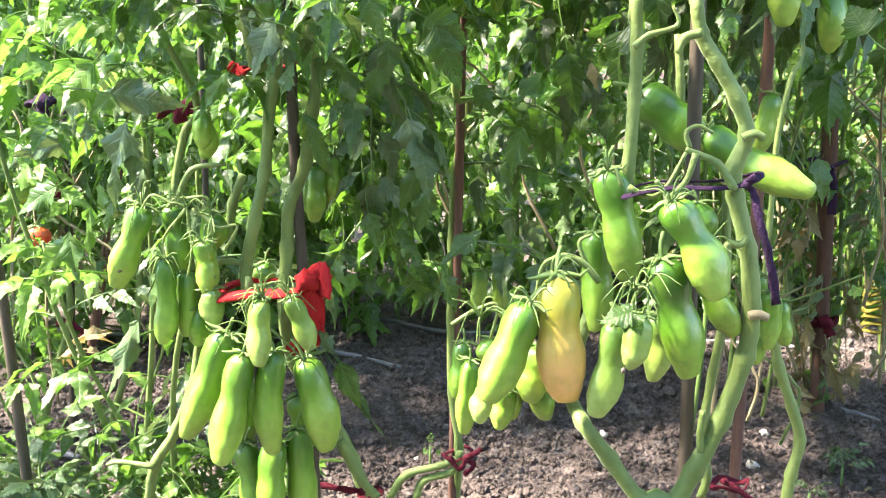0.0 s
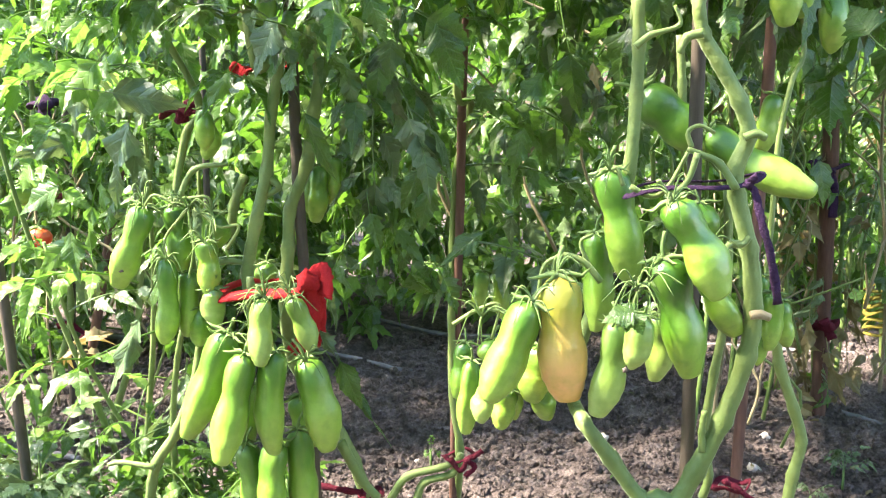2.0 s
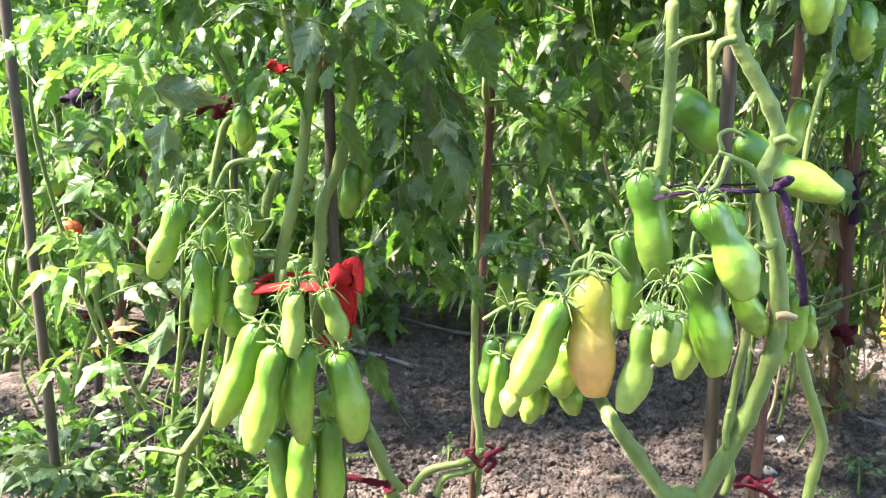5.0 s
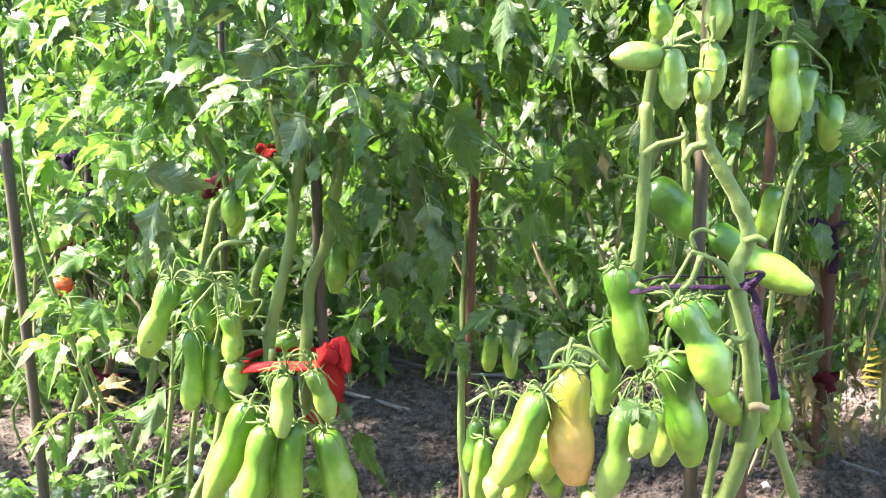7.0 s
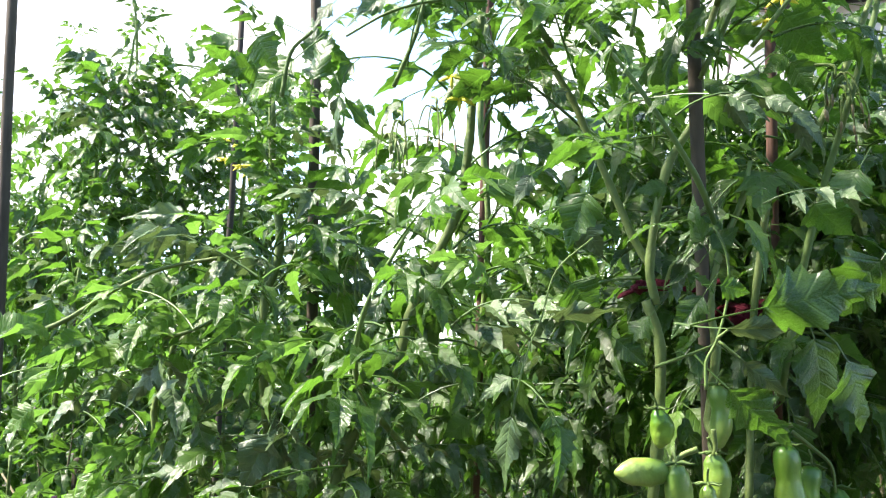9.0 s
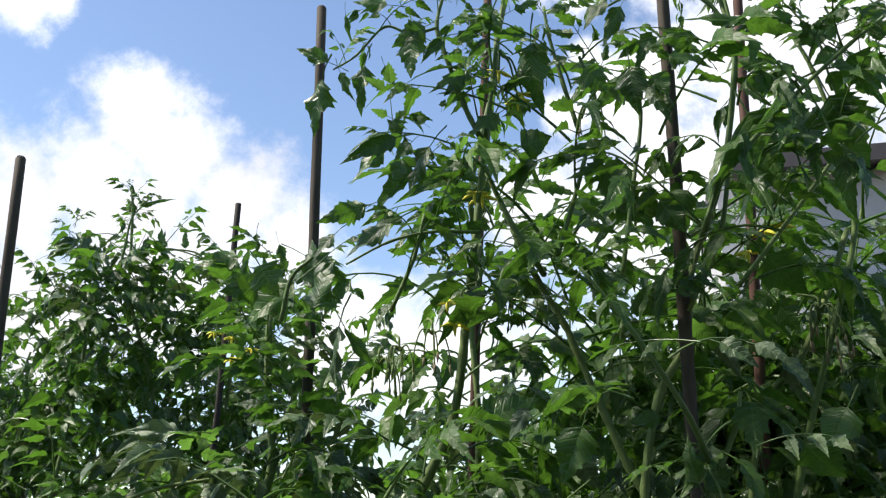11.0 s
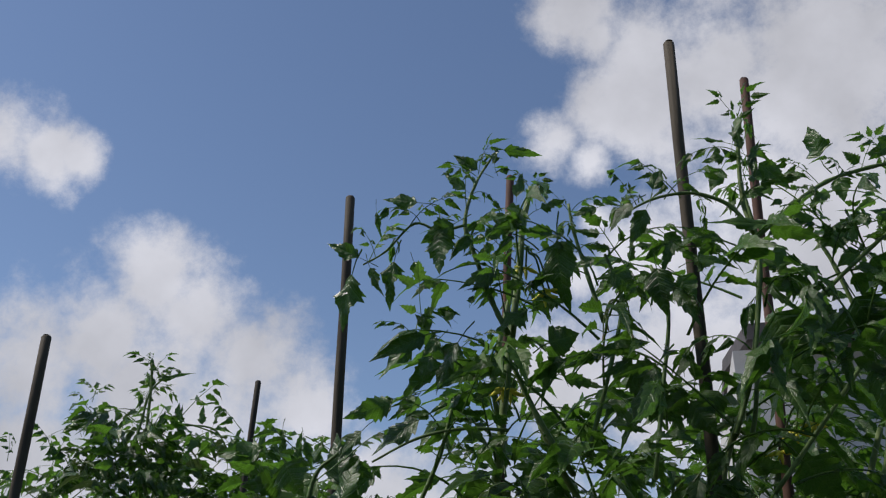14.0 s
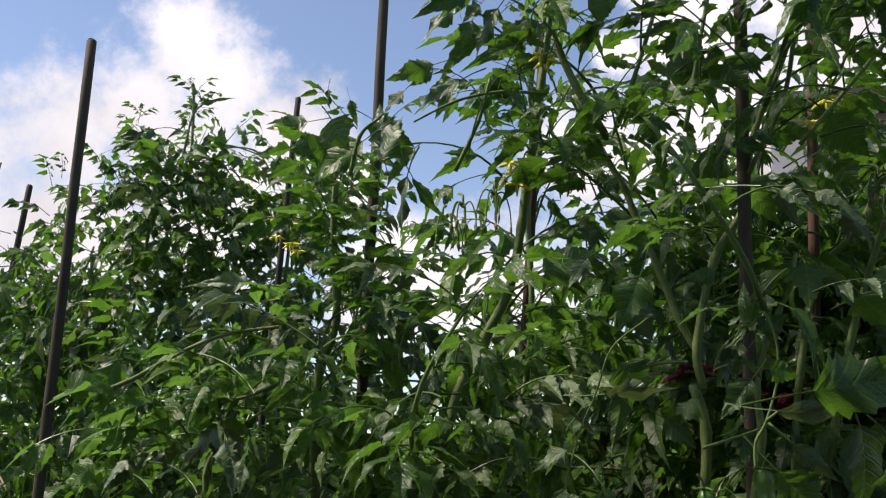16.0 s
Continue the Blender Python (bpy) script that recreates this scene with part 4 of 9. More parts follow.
leaflet(plant_r, 0.103, 0.92, 1.086, 0.155, 0.92, 1.109, 0.048, "green", 49)
leaflet(plant_r, 0.142, 0.9, 1.095, 0.124, 0.9, 1.069, 0.021, "pale", -38)
leaflet(plant_r, 0.187, 0.95, 1.061, 0.201, 0.95, 1.028, 0.038, "pale", 24)
leaflet(plant_r, 0.177, 0.97, 1.01, 0.201, 0.97, 0.979, 0.055, "green", 9)
leaflet(plant_r, 0.273, 0.86, 1.029, 0.258, 0.86, 1.065, 0.029, "green", -46)
leaflet(plant_r, 0.28, 0.86, 1.024, 0.302, 0.86, 1.041, 0.024, "green", 40)
leaflet(plant_r, 0.263, 0.95, 1.092, 0.233, 0.95, 1.088, 0.022, "green", -50)
leaflet(plant_r, 0.211, 0.93, 0.957, 0.238, 0.93, 0.933, 0.031, "green", 16)
leaflet(plant_r, 0.24, 0.93, 0.976, 0.215, 0.93, 0.952, 0.029, "green", 1)
leaflet(plant_r, 0.172, 0.9, 0.875, 0.164, 0.9, 0.834, 0.030, "green", 13)
leaflet(plant_r, 0.154, 0.9, 0.857, 0.162, 0.9, 0.83, 0.020, "pale", 1)
leaflet(plant_r, 0.36, 0.86, 1.058, 0.384, 0.86, 1.026, 0.052, "green", 56)
leaflet(plant_r, 0.411, 0.9, 1.092, 0.386, 0.9, 1.055, 0.045, "green", -8)
leaflet(plant_r, 0.362, 0.9, 1.186, 0.379, 0.9, 1.156, 0.036, "green", 42)
leaflet(plant_r, 0.364, 0.92, 1.198, 0.344, 0.92, 1.183, 0.026, "green", -42)
truss(plant_r, [(0.12, 0.84, 0.896), (0.125, 0.84, 0.917), (0.134, 0.84, 0.947), (0.145, 0.84, 0.972), (0.157, 0.84, 1.007), (0.186, 0.84, 1.032)], 0.0009)
truss(plant_r, [(0.123, 0.84, 0.913), (0.121, 0.84, 0.926)], 0.0011)
truss(plant_r, [(0.266, 0.84, 0.915), (0.267, 0.84, 0.936), (0.276, 0.84, 0.953), (0.286, 0.84, 0.987), (0.286, 0.84, 1.017), (0.278, 0.84, 1.039)], 0.0015)
truss(plant_r, [(0.275, 0.835, 0.953), (0.284, 0.835, 0.96)], 0.0014)
truss(plant_r, [(0.276, 0.835, 0.951), (0.294, 0.835, 0.935)], 0.0014)
truss(plant_r, [(0.241, 0.92, 0.933), (0.267, 0.92, 0.942), (0.291, 0.92, 0.951)], 0.0016)
leaflet(plant_r, 0.243, 0.84, 1.466, 0.253, 0.84, 1.491, 0.020, "green", 34)
leaflet(plant_r, 0.324, 0.84, 1.521, 0.335, 0.84, 1.557, 0.016, "green", 13)
leaflet(plant_r, 0.315, 0.84, 1.516, 0.284, 0.84, 1.526, 0.008, "green", -36)
leaflet(plant_r, 0.313, 0.84, 1.499, 0.292, 0.84, 1.498, 0.013, "green", -37)
leaflet(plant_r, 0.309, 0.84, 1.487, 0.295, 0.84, 1.467, 0.023, "green", -33)
leaflet(plant_r, 0.344, 0.84, 1.492, 0.369, 0.84, 1.465, 0.024, "green", 42)
leaflet(plant_r, 0.424, 0.9, 1.534, 0.417, 0.9, 1.572, 0.035, "green", -41)
leaflet(plant_r, 0.462, 0.9, 1.526, 0.447, 0.9, 1.54, 0.015, "green", -68)
leaflet(plant_r, 0.44, 0.9, 1.51, 0.439, 0.9, 1.483, 0.025, "green", -3)
leaflet(plant_r, 0.511, 0.9, 1.558, 0.475, 0.9, 1.534, 0.029, "green", -46)
leaflet(plant_r, 0.347, 0.84, 1.426, 0.287, 0.84, 1.436, 0.019, "green", -48)
leaflet(plant_r, 0.395, 0.9, 1.39, 0.344, 0.9, 1.399, 0.028, "green", -72)
leaflet(plant_r, 0.448, 0.9, 1.454, 0.403, 0.9, 1.439, 0.037, "green", -36)
leaflet(plant_r, 0.239, 0.84, 1.385, 0.239, 0.84, 1.343, 0.035, "green", 1)
leaflet(plant_r, 0.19, 0.84, 1.448, 0.166, 0.84, 1.44, 0.015, "green", -57)
leaflet(plant_r, 0.238, 0.84, 1.409, 0.214, 0.84, 1.408, 0.010, "green", -36)
leaflet(plant_r, 0.359, 0.84, 1.452, 0.348, 0.84, 1.447, 0.009, "green", -43)
leaflet(plant_r, 0.395, 0.9, 1.325, 0.394, 0.9, 1.381, 0.073, "green", -24)
leaflet(plant_r, 0.454, 0.9, 1.42, 0.478, 0.9, 1.384, 0.052, "green", 43)
leaflet(plant_r, 0.431, 0.9, 1.38, 0.447, 0.9, 1.329, 0.051, "green", 41)
leaflet(plant_r, 0.235, 0.84, 1.445, 0.217, 0.84, 1.411, 0.022, "green", -40)
leaflet(plant_r, 0.223, 0.84, 1.452, 0.198, 0.84, 1.432, 0.020, "green", -18)
leaflet(plant_r, 0.336, 0.84, 1.471, 0.338, 0.84, 1.504, 0.012, "green", -31)
leaflet(plant_r, 0.333, 0.84, 1.489, 0.348, 0.84, 1.52, 0.011, "green", 25)
leaflet(plant_r, 0.33, 0.84, 1.508, 0.323, 0.84, 1.537, 0.012, "green", -11)
leaflet(plant_r, 0.324, 0.84, 1.496, 0.309, 0.84, 1.509, 0.011, "green", -71)
leaflet(plant_r, 0.491, 0.9, 1.462, 0.464, 0.9, 1.475, 0.024, "green", -42)
leaflet(plant_r, 0.494, 0.9, 1.443, 0.471, 0.9, 1.453, 0.024, "green", -60)
leaflet(plant_r, 0.444, 0.9, 1.427, 0.421, 0.9, 1.416, 0.026, "green", -35)
leaflet(plant_r, 0.275, 0.84, 1.392, 0.305, 0.84, 1.397, 0.022, "green", 27)
leaflet(plant_r, 0.258, 0.84, 1.376, 0.271, 0.84, 1.354, 0.032, "green", 13)
leaflet(plant_r, 0.199, 0.84, 1.384, 0.22, 0.84, 1.361, 0.032, "green", 25)
leaflet(plant_r, 0.185, 0.84, 1.395, 0.167, 0.84, 1.39, 0.016, "green", -27)
leaflet(plant_r, 0.279, 0.84, 1.381, 0.271, 0.84, 1.398, 0.011, "green", -45)
leaflet(plant_r, 0.373, 0.9, 1.411, 0.348, 0.9, 1.424, 0.023, "green", -39)
leaflet(plant_r, 0.371, 0.9, 1.365, 0.357, 0.9, 1.34, 0.034, "green", 6)
leaflet(plant_r, 0.24, 0.9, 1.313, 0.206, 0.9, 1.266, 0.039, "green", -3)
leaflet(plant_r, 0.223, 0.92, 1.321, 0.255, 0.92, 1.276, 0.045, "green", 26)
leaflet(plant_r, 0.264, 0.88, 1.274, 0.284, 0.88, 1.243, 0.037, "green", 26)
leaflet(plant_r, 0.355, 0.9, 1.365, 0.376, 0.9, 1.298, 0.084, "green", 29)
leaflet(plant_r, 0.44, 0.9, 1.374, 0.453, 0.9, 1.307, 0.067, "green", 39)
leaflet(plant_r, 0.294, 0.9, 1.29, 0.276, 0.9, 1.264, 0.033, "green", -36)
leaflet(plant_r, 0.359, 0.9, 1.227, 0.386, 0.9, 1.187, 0.063, "green", 46)
leaflet(plant_r, 0.253, 0.95, 1.21, 0.275, 0.95, 1.184, 0.056, "green", 46)

# ---- the plant with the red ties ----
plant_l = thing("tomato_plant", (-0.044, 1.2, 0.03), "leafy staked tomato plant with dense clusters of long green fruit", "tomato plant", "tomato plants")
stem(plant_l, [(-0.044, 1.2, 0), (-0.034, 1.2, 0.15), (-0.047, 1.2, 0.243)], 0.0105, 0.0100)
stem(plant_l, [(-0.046, 1.2, 0.243), (-0.062, 1.2, 0.298), (-0.089, 1.2, 0.359), (-0.126, 1.2, 0.422), (-0.122, 1.16, 0.502), (-0.115, 1.16, 0.566), (-0.11, 1.16, 0.609), (-0.089, 1.16, 0.659), (-0.078, 1.16, 0.714), (-0.069, 1.16, 0.761), (-0.074, 1.14, 0.786), (-0.054, 1.14, 0.86), (-0.007, 1.12, 0.914), (0.015, 1.12, 0.992), (0.044, 1.12, 1.055), (0.069, 1.12, 1.107), (0.082, 1.12, 1.181), (0.087, 1.12, 1.232), (0.101, 1.12, 1.309), (0.092, 1.09, 1.256), (0.103, 1.09, 1.344), (0.113, 1.09, 1.425), (0.124, 1.09, 1.503), (0.13, 1.09, 1.563), (0.142, 1.09, 1.618)], 0.0082, 0.0035, seed=20)
stem(plant_l, [(-0.149, 1.13, 0.446), (-0.153, 1.13, 0.523), (-0.154, 1.13, 0.548), (-0.14, 1.13, 0.606), (-0.126, 1.13, 0.654), (-0.117, 1.13, 0.716), (-0.105, 1.13, 0.774), (-0.124, 1.11, 0.766), (-0.134, 1.11, 0.863), (-0.136, 1.09, 0.946), (-0.134, 1.09, 1.01), (-0.119, 1.09, 1.064), (-0.127, 1.09, 1.149), (-0.129, 1.09, 1.224)], 0.0075, 0.0040, seed=21)
stem(plant_l, [(-0.298, 1.15, 0.26), (-0.284, 1.15, 0.316), (-0.256, 1.15, 0.357), (-0.223, 1.15, 0.44), (-0.219, 1.15, 0.531), (-0.233, 1.15, 0.621), (-0.217, 1.15, 0.694), (-0.201, 1.15, 0.736), (-0.252, 1.1, 0.877), (-0.238, 1.1, 0.935), (-0.23, 1.1, 0.971), (-0.179, 1.1, 0.994)], 0.0066, 0.0024, seed=22)
stem(plant_l, [(-0.282, 1.14, 0.317), (-0.32, 1.14, 0.323), (-0.337, 1.14, 0.32)], 0.0036, 0.0023, "side_shoot", seed=23)
stem(plant_l, [(-0.065, 1.14, 0.348), (-0.042, 1.14, 0.301), (-0.025, 1.14, 0.28)], 0.0064, 0.0051, seed=24)
stem(plant_l, [(-0.192, 1.2, 0.573), (-0.184, 1.2, 0.612), (-0.17, 1.2, 0.644)], 0.0059, 0.0051, seed=25)
stem(plant_l, [(-0.127, 1.13, 0.651), (-0.114, 1.13, 0.639), (-0.127, 1.13, 0.63)], 0.0042, 0.0030, "cut_stub", seed=26)
stem(plant_l, [(-0.185, 1.13, 0.558), (-0.169, 1.13, 0.559), (-0.151, 1.13, 0.555)], 0.0034, 0.0030, "fruit_stalk", seed=27)
stem(plant_l, [(-0.143, 1.1, 0.465), (-0.146, 1.1, 0.505), (-0.143, 1.1, 0.548)], 0.0033, 0.0041, "fruit_stalk", seed=28)
stem(plant_l, [(-0.222, 1.12, 0.624), (-0.201, 1.12, 0.66), (-0.164, 1.12, 0.665)], 0.0036, 0.0024, "side_shoot", seed=29)
truss(plant_l, [(-0.146, 1.1, 0.505), (-0.16, 1.1, 0.487), (-0.174, 1.1, 0.481)], 0.0019)
truss(plant_l, [(-0.146, 1.1, 0.496), (-0.153, 1.1, 0.474), (-0.157, 1.1, 0.459)], 0.0019)
truss(plant_l, [(-0.145, 1.1, 0.499), (-0.13, 1.1, 0.48), (-0.12, 1.1, 0.462)], 0.0019)
truss(plant_l, [(-0.143, 1.1, 0.505), (-0.111, 1.1, 0.48), (-0.09, 1.1, 0.454)], 0.0019)
truss(plant_l, [(-0.143, 1.1, 0.542), (-0.129, 1.1, 0.533), (-0.13, 1.1, 0.521)], 0.0019)
truss(plant_l, [(-0.141, 1.1, 0.536), (-0.107, 1.1, 0.542), (-0.099, 1.1, 0.522)], 0.0019)
truss(plant_l, [(-0.215, 1.1, 0.625), (-0.238, 1.1, 0.637), (-0.252, 1.1, 0.622)], 0.0019)
truss(plant_l, [(-0.212, 1.1, 0.628), (-0.216, 1.1, 0.633), (-0.22, 1.1, 0.621)], 0.0019)
truss(plant_l, [(-0.202, 1.1, 0.633), (-0.181, 1.1, 0.633), (-0.179, 1.1, 0.616)], 0.0019)
truss(plant_l, [(-0.203, 1.1, 0.622), (-0.23, 1.1, 0.592), (-0.232, 1.1, 0.567)], 0.0019)
truss(plant_l, [(-0.203, 1.1, 0.62), (-0.201, 1.1, 0.58), (-0.209, 1.1, 0.548)], 0.0019)
truss(plant_l, [(-0.197, 1.1, 0.622), (-0.178, 1.1, 0.603), (-0.187, 1.1, 0.584)], 0.0019)
truss(plant_l, [(-0.165, 1.1, 0.579), (-0.151, 1.1, 0.603), (-0.175, 1.1, 0.603), (-0.202, 1.1, 0.633), (-0.214, 1.1, 0.627)], 0.0019)
tomato(plant_l, -0.254, 1.11, 0.624, -0.291, 1.11, 0.536, 0.0168, "waist", "green")
tomato(plant_l, -0.231, 1.13, 0.62, -0.225, 1.13, 0.548, 0.0146, "waist", "dark")
tomato(plant_l, -0.185, 1.12, 0.615, -0.19, 1.12, 0.572, 0.0162, "egg", "dark")
tomato(plant_l, -0.236, 1.11, 0.567, -0.246, 1.11, 0.472, 0.0139, "club", "green")
tomato(plant_l, -0.219, 1.13, 0.549, -0.226, 1.13, 0.475, 0.0136, "sausage", "green")
tomato(plant_l, -0.187, 1.1, 0.587, -0.188, 1.1, 0.53, 0.0142, "waist", "green")
tomato(plant_l, -0.183, 1.1, 0.536, -0.183, 1.1, 0.494, 0.0138, "egg", "pale")
tomato(plant_l, -0.208, 1.13, 0.508, -0.215, 1.13, 0.463, 0.0143, "egg", "green")
tomato(plant_l, -0.227, 1.14, 0.578, -0.229, 1.14, 0.547, 0.0136, "egg", "pale")
tomato(plant_l, -0.166, 1.08, 0.492, -0.22, 1.08, 0.377, 0.0203, "sausage", "green")
tomato(plant_l, -0.14, 1.05, 0.479, -0.169, 1.035, 0.366, 0.0190, "waist", "green")
tomato(plant_l, -0.11, 1.06, 0.478, -0.118, 1.06, 0.367, 0.0169, "sausage", "green")
tomato(plant_l, -0.085, 1.08, 0.465, -0.067, 1.08, 0.362, 0.0202, "sausage", "green")
tomato(plant_l, -0.118, 1.05, 0.537, -0.121, 1.04, 0.469, 0.0130, "sausage", "pale")
tomato(plant_l, -0.093, 1.07, 0.532, -0.075, 1.07, 0.476, 0.0121, "sausage", "pale")
tomato(plant_l, -0.152, 1.12, 0.423, -0.169, 1.12, 0.341, 0.0144, "sausage", "green")
tomato(plant_l, -0.105, 1.13, 0.406, -0.096, 1.13, 0.346, 0.0189, "sausage", "green")
tomato(plant_l, -0.161, 1.1, 0.362, -0.161, 1.1, 0.266, 0.0161, "sausage", "dark")
tomato(plant_l, -0.122, 1.08, 0.374, -0.129, 1.08, 0.276, 0.0170, "sausage", "green")
tomato(plant_l, -0.103, 1.1, 0.378, -0.102, 1.1, 0.266, 0.0173, "sausage", "green")
tomato(plant_l, -0.179, 1.13, 0.472, -0.165, 1.13, 0.446, 0.0187, "egg", "dark")
tomato(plant_l, -0.084, 1.2, 0.653, -0.092, 1.2, 0.588, 0.0128, "sausage", "green")
tomato(plant_l, -0.071, 1.22, 0.649, -0.076, 1.22, 0.605, 0.0098, "sausage", "green")
tomato(plant_l, -0.186, 1.13, 0.71, -0.191, 1.13, 0.669, 0.0113, "egg", "green")
tomato(plant_l, -0.143, 1.17, 0.548, -0.14, 1.17, 0.522, 0.0140, "egg", "green")
tomato(plant_l, -0.119, 1.15, 0.836, -0.126, 1.15, 0.792, 0.0131, "sausage", "green")
tomato(plant_l, -0.137, 1.13, 0.822, -0.14, 1.13, 0.799, 0.0092, "egg", "green")
tomato(plant_l, -0.096, 1.16, 0.822, -0.102, 1.16, 0.782, 0.0132, "egg", "green")
tomato(plant_l, -0.186, 1.12, 0.723, -0.188, 1.12, 0.68, 0.0110, "egg", "green")
tomato(plant_l, -0.089, 1.2, 0.649, -0.093, 1.2, 0.597, 0.0131, "sausage", "green")
tomato(plant_l, -0.065, 1.2, 0.662, -0.07, 1.2, 0.617, 0.0098, "sausage", "green")
tomato(plant_l, 0.022, 1.37, 0.875, 0.019, 1.37, 0.822, 0.0120, "egg", "pale")
tomato(plant_l, 0.077, 1.4, 0.864, 0.075, 1.4, 0.818, 0.0099, "egg", "green")
tomato(plant_l, 0.052, 1.35, 0.832, 0.05, 1.35, 0.803, 0.0088, "egg", "green")
tomato(plant_l, 0.122, 1.3, 0.858, 0.119, 1.3, 0.816, 0.0091, "egg", "green")
tomato(plant_l, -0.155, 1.15, 0.972, -0.153, 1.15, 0.941, 0.0125, "egg", "green")
leaflet(plant_l, -0.077, 1.02, 0.808, -0.108, 1.02, 0.755, 0.045, "pale", -11)
leaflet(plant_l, -0.033, 1.02, 0.821, -0.024, 1.02, 0.788, 0.035, "pale", -19)
leaflet(plant_l, -0.065, 1.03, 0.767, -0.09, 1.03, 0.727, 0.034, "green", -6)
leaflet(plant_l, 0.066, 1.05, 0.797, 0.087, 1.05, 0.734, 0.046, "green", -10)
leaflet(plant_l, -0.294, 1.12, 0.775, -0.348, 1.12, 0.724, 0.042, "lime", -44)
leaflet(plant_l, -0.268, 1.12, 0.745, -0.32, 1.12, 0.72, 0.025, "lime", -30)
leaflet(plant_l, -0.272, 1.1, 0.743, -0.194, 1.1, 0.726, 0.048, "pale", 42)
leaflet(plant_l, -0.142, 1.08, 0.76, -0.185, 1.08, 0.711, 0.022, "lime", -38)
leaflet(plant_l, 0.103, 1.12, 0.588, 0.053, 1.12, 0.556, 0.033, "green", -1)
leaflet(plant_l, 0.013, 1.15, 0.717, 0.024, 1.15, 0.66, 0.028, "green", 3)
leaflet(plant_l, 0.146, 1.15, 0.693, 0.126, 1.15, 0.634, 0.037, "green", -18)
leaflet(plant_l, 0.003, 1.1, 0.76, -0.007, 1.1, 0.712, 0.027, "green", -21)
leaflet(plant_l, -0.071, 1.08, 0.718, -0.047, 1.08, 0.644, 0.029, "green", -14)
leaflet(plant_l, 0.035, 1.15, 0.651, 0.008, 1.15, 0.603, 0.029, "green", -36)
leaflet(plant_l, -0.03, 1.1, 0.76, -0.024, 1.1, 0.715, 0.031, "green", -19)
leaflet(plant_l, 0.098, 1.12, 0.739, 0.12, 1.12, 0.702, 0.031, "green", 23)
leaflet(plant_l, 0.168, 1.15, 0.748, 0.132, 1.15, 0.714, 0.032, "green", 1)
leaflet(plant_l, 0.046, 1.15, 0.633, 0.029, 1.15, 0.578, 0.031, "green", -27)
leaflet(plant_l, 0.019, 1.08, 0.786, 0.012, 1.08, 0.743, 0.036, "green", -31)
leaflet(plant_l, -0.27, 1.13, 0.712, -0.316, 1.13, 0.622, 0.040, "pale", -9)
leaflet(plant_l, -0.315, 1.12, 0.624, -0.336, 1.12, 0.556, 0.021, "lime", -26)
leaflet(plant_l, -0.425, 1.3, 0.554, -0.498, 1.3, 0.507, 0.039, "lime", -35)
leaflet(plant_l, -0.275, 1.12, 0.498, -0.323, 1.12, 0.405, 0.035, "pale", -38)
leaflet(plant_l, -0.23, 1.15, 0.658, -0.239, 1.15, 0.627, 0.027, "lime", -20)
leaflet(plant_l, -0.216, 1.1, 0.833, -0.24, 1.1, 0.795, 0.037, "lime", -19)
leaflet(plant_l, -0.267, 1.14, 0.687, -0.281, 1.14, 0.639, 0.026, "pale", -28)
leaflet(plant_l, -0.439, 1.3, 0.624, -0.507, 1.3, 0.589, 0.046, "green", -36)
leaflet(plant_l, -0.418, 1.3, 0.68, -0.509, 1.3, 0.658, 0.038, "pale", -50)
leaflet(plant_l, -0.499, 1.35, 0.648, -0.527, 1.35, 0.611, 0.048, "lime", -17)
leaflet(plant_l, -0.052, 1.1, 0.455, -0.031, 1.1, 0.391, 0.030, "green", -23)
leaflet(plant_l, -0.057, 1.12, 0.435, -0.002, 1.12, 0.343, 0.011, "green", 1)
leaflet(plant_l, -0.074, 1.1, 0.492, -0.05, 1.1, 0.442, 0.019, "pale", 15)
leaflet(plant_l, -0.107, 1, 0.876, -0.134, 1, 0.822, 0.051, "pale", -43)
leaflet(plant_l, -0.01, 1, 0.825, -0.045, 1, 0.81, 0.040, "pale", -20)
leaflet(plant_l, -0.2, 1.08, 0.853, -0.185, 1.08, 0.812, 0.035, "green", 18)
leaflet(plant_l, -0.064, 1.02, 0.839, -0.098, 1.02, 0.824, 0.029, "pale", -26)
leaflet(plant_l, 0.038, 1.1, 0.888, -0.002, 1.1, 0.906, 0.037, "green", -15)
leaflet(plant_l, 0.078, 1.1, 0.882, 0.049, 1.1, 0.865, 0.037, "green", -47)
leaflet(plant_l, -0.368, 1.2, 0.931, -0.344, 1.2, 0.895, 0.063, "pale", 1)
leaflet(plant_l, 0.009, 1, 0.827, 0.023, 1, 0.78, 0.034, "green", -11)
leaflet(plant_l, 0.057, 1.05, 0.804, 0.096, 1.05, 0.776, 0.054, "green", 37)
leaflet(plant_l, -0.113, 1, 1.234, -0.164, 1, 1.23, 0.036, "green", -54)
leaflet(plant_l, -0.08, 0.98, 1.232, -0.135, 0.98, 1.192, 0.047, "lime", -45)
leaflet(plant_l, -0.062, 1, 1.23, -0.071, 1, 1.288, 0.034, "green", 24)
leaflet(plant_l, -0.022, 0.9, 1.17, -0.036, 0.9, 1.113, 0.022, "pale", -3)
leaflet(plant_l, -0.017, 0.9, 1.169, 0.01, 0.9, 1.121, 0.013, "green", 37)
leaflet(plant_l, -0.156, 1.05, 1.28, -0.204, 1.05, 1.273, 0.032, "green", -49)
leaflet(plant_l, -0.078, 1.02, 1.272, -0.032, 1.02, 1.241, 0.037, "green", 34)
leaflet(plant_l, -0.207, 1.05, 1.096, -0.266, 1.05, 1.1, 0.029, "pale", -26)
leaflet(plant_l, -0.218, 1.05, 1.084, -0.279, 1.05, 1.051, 0.025, "pale", -42)
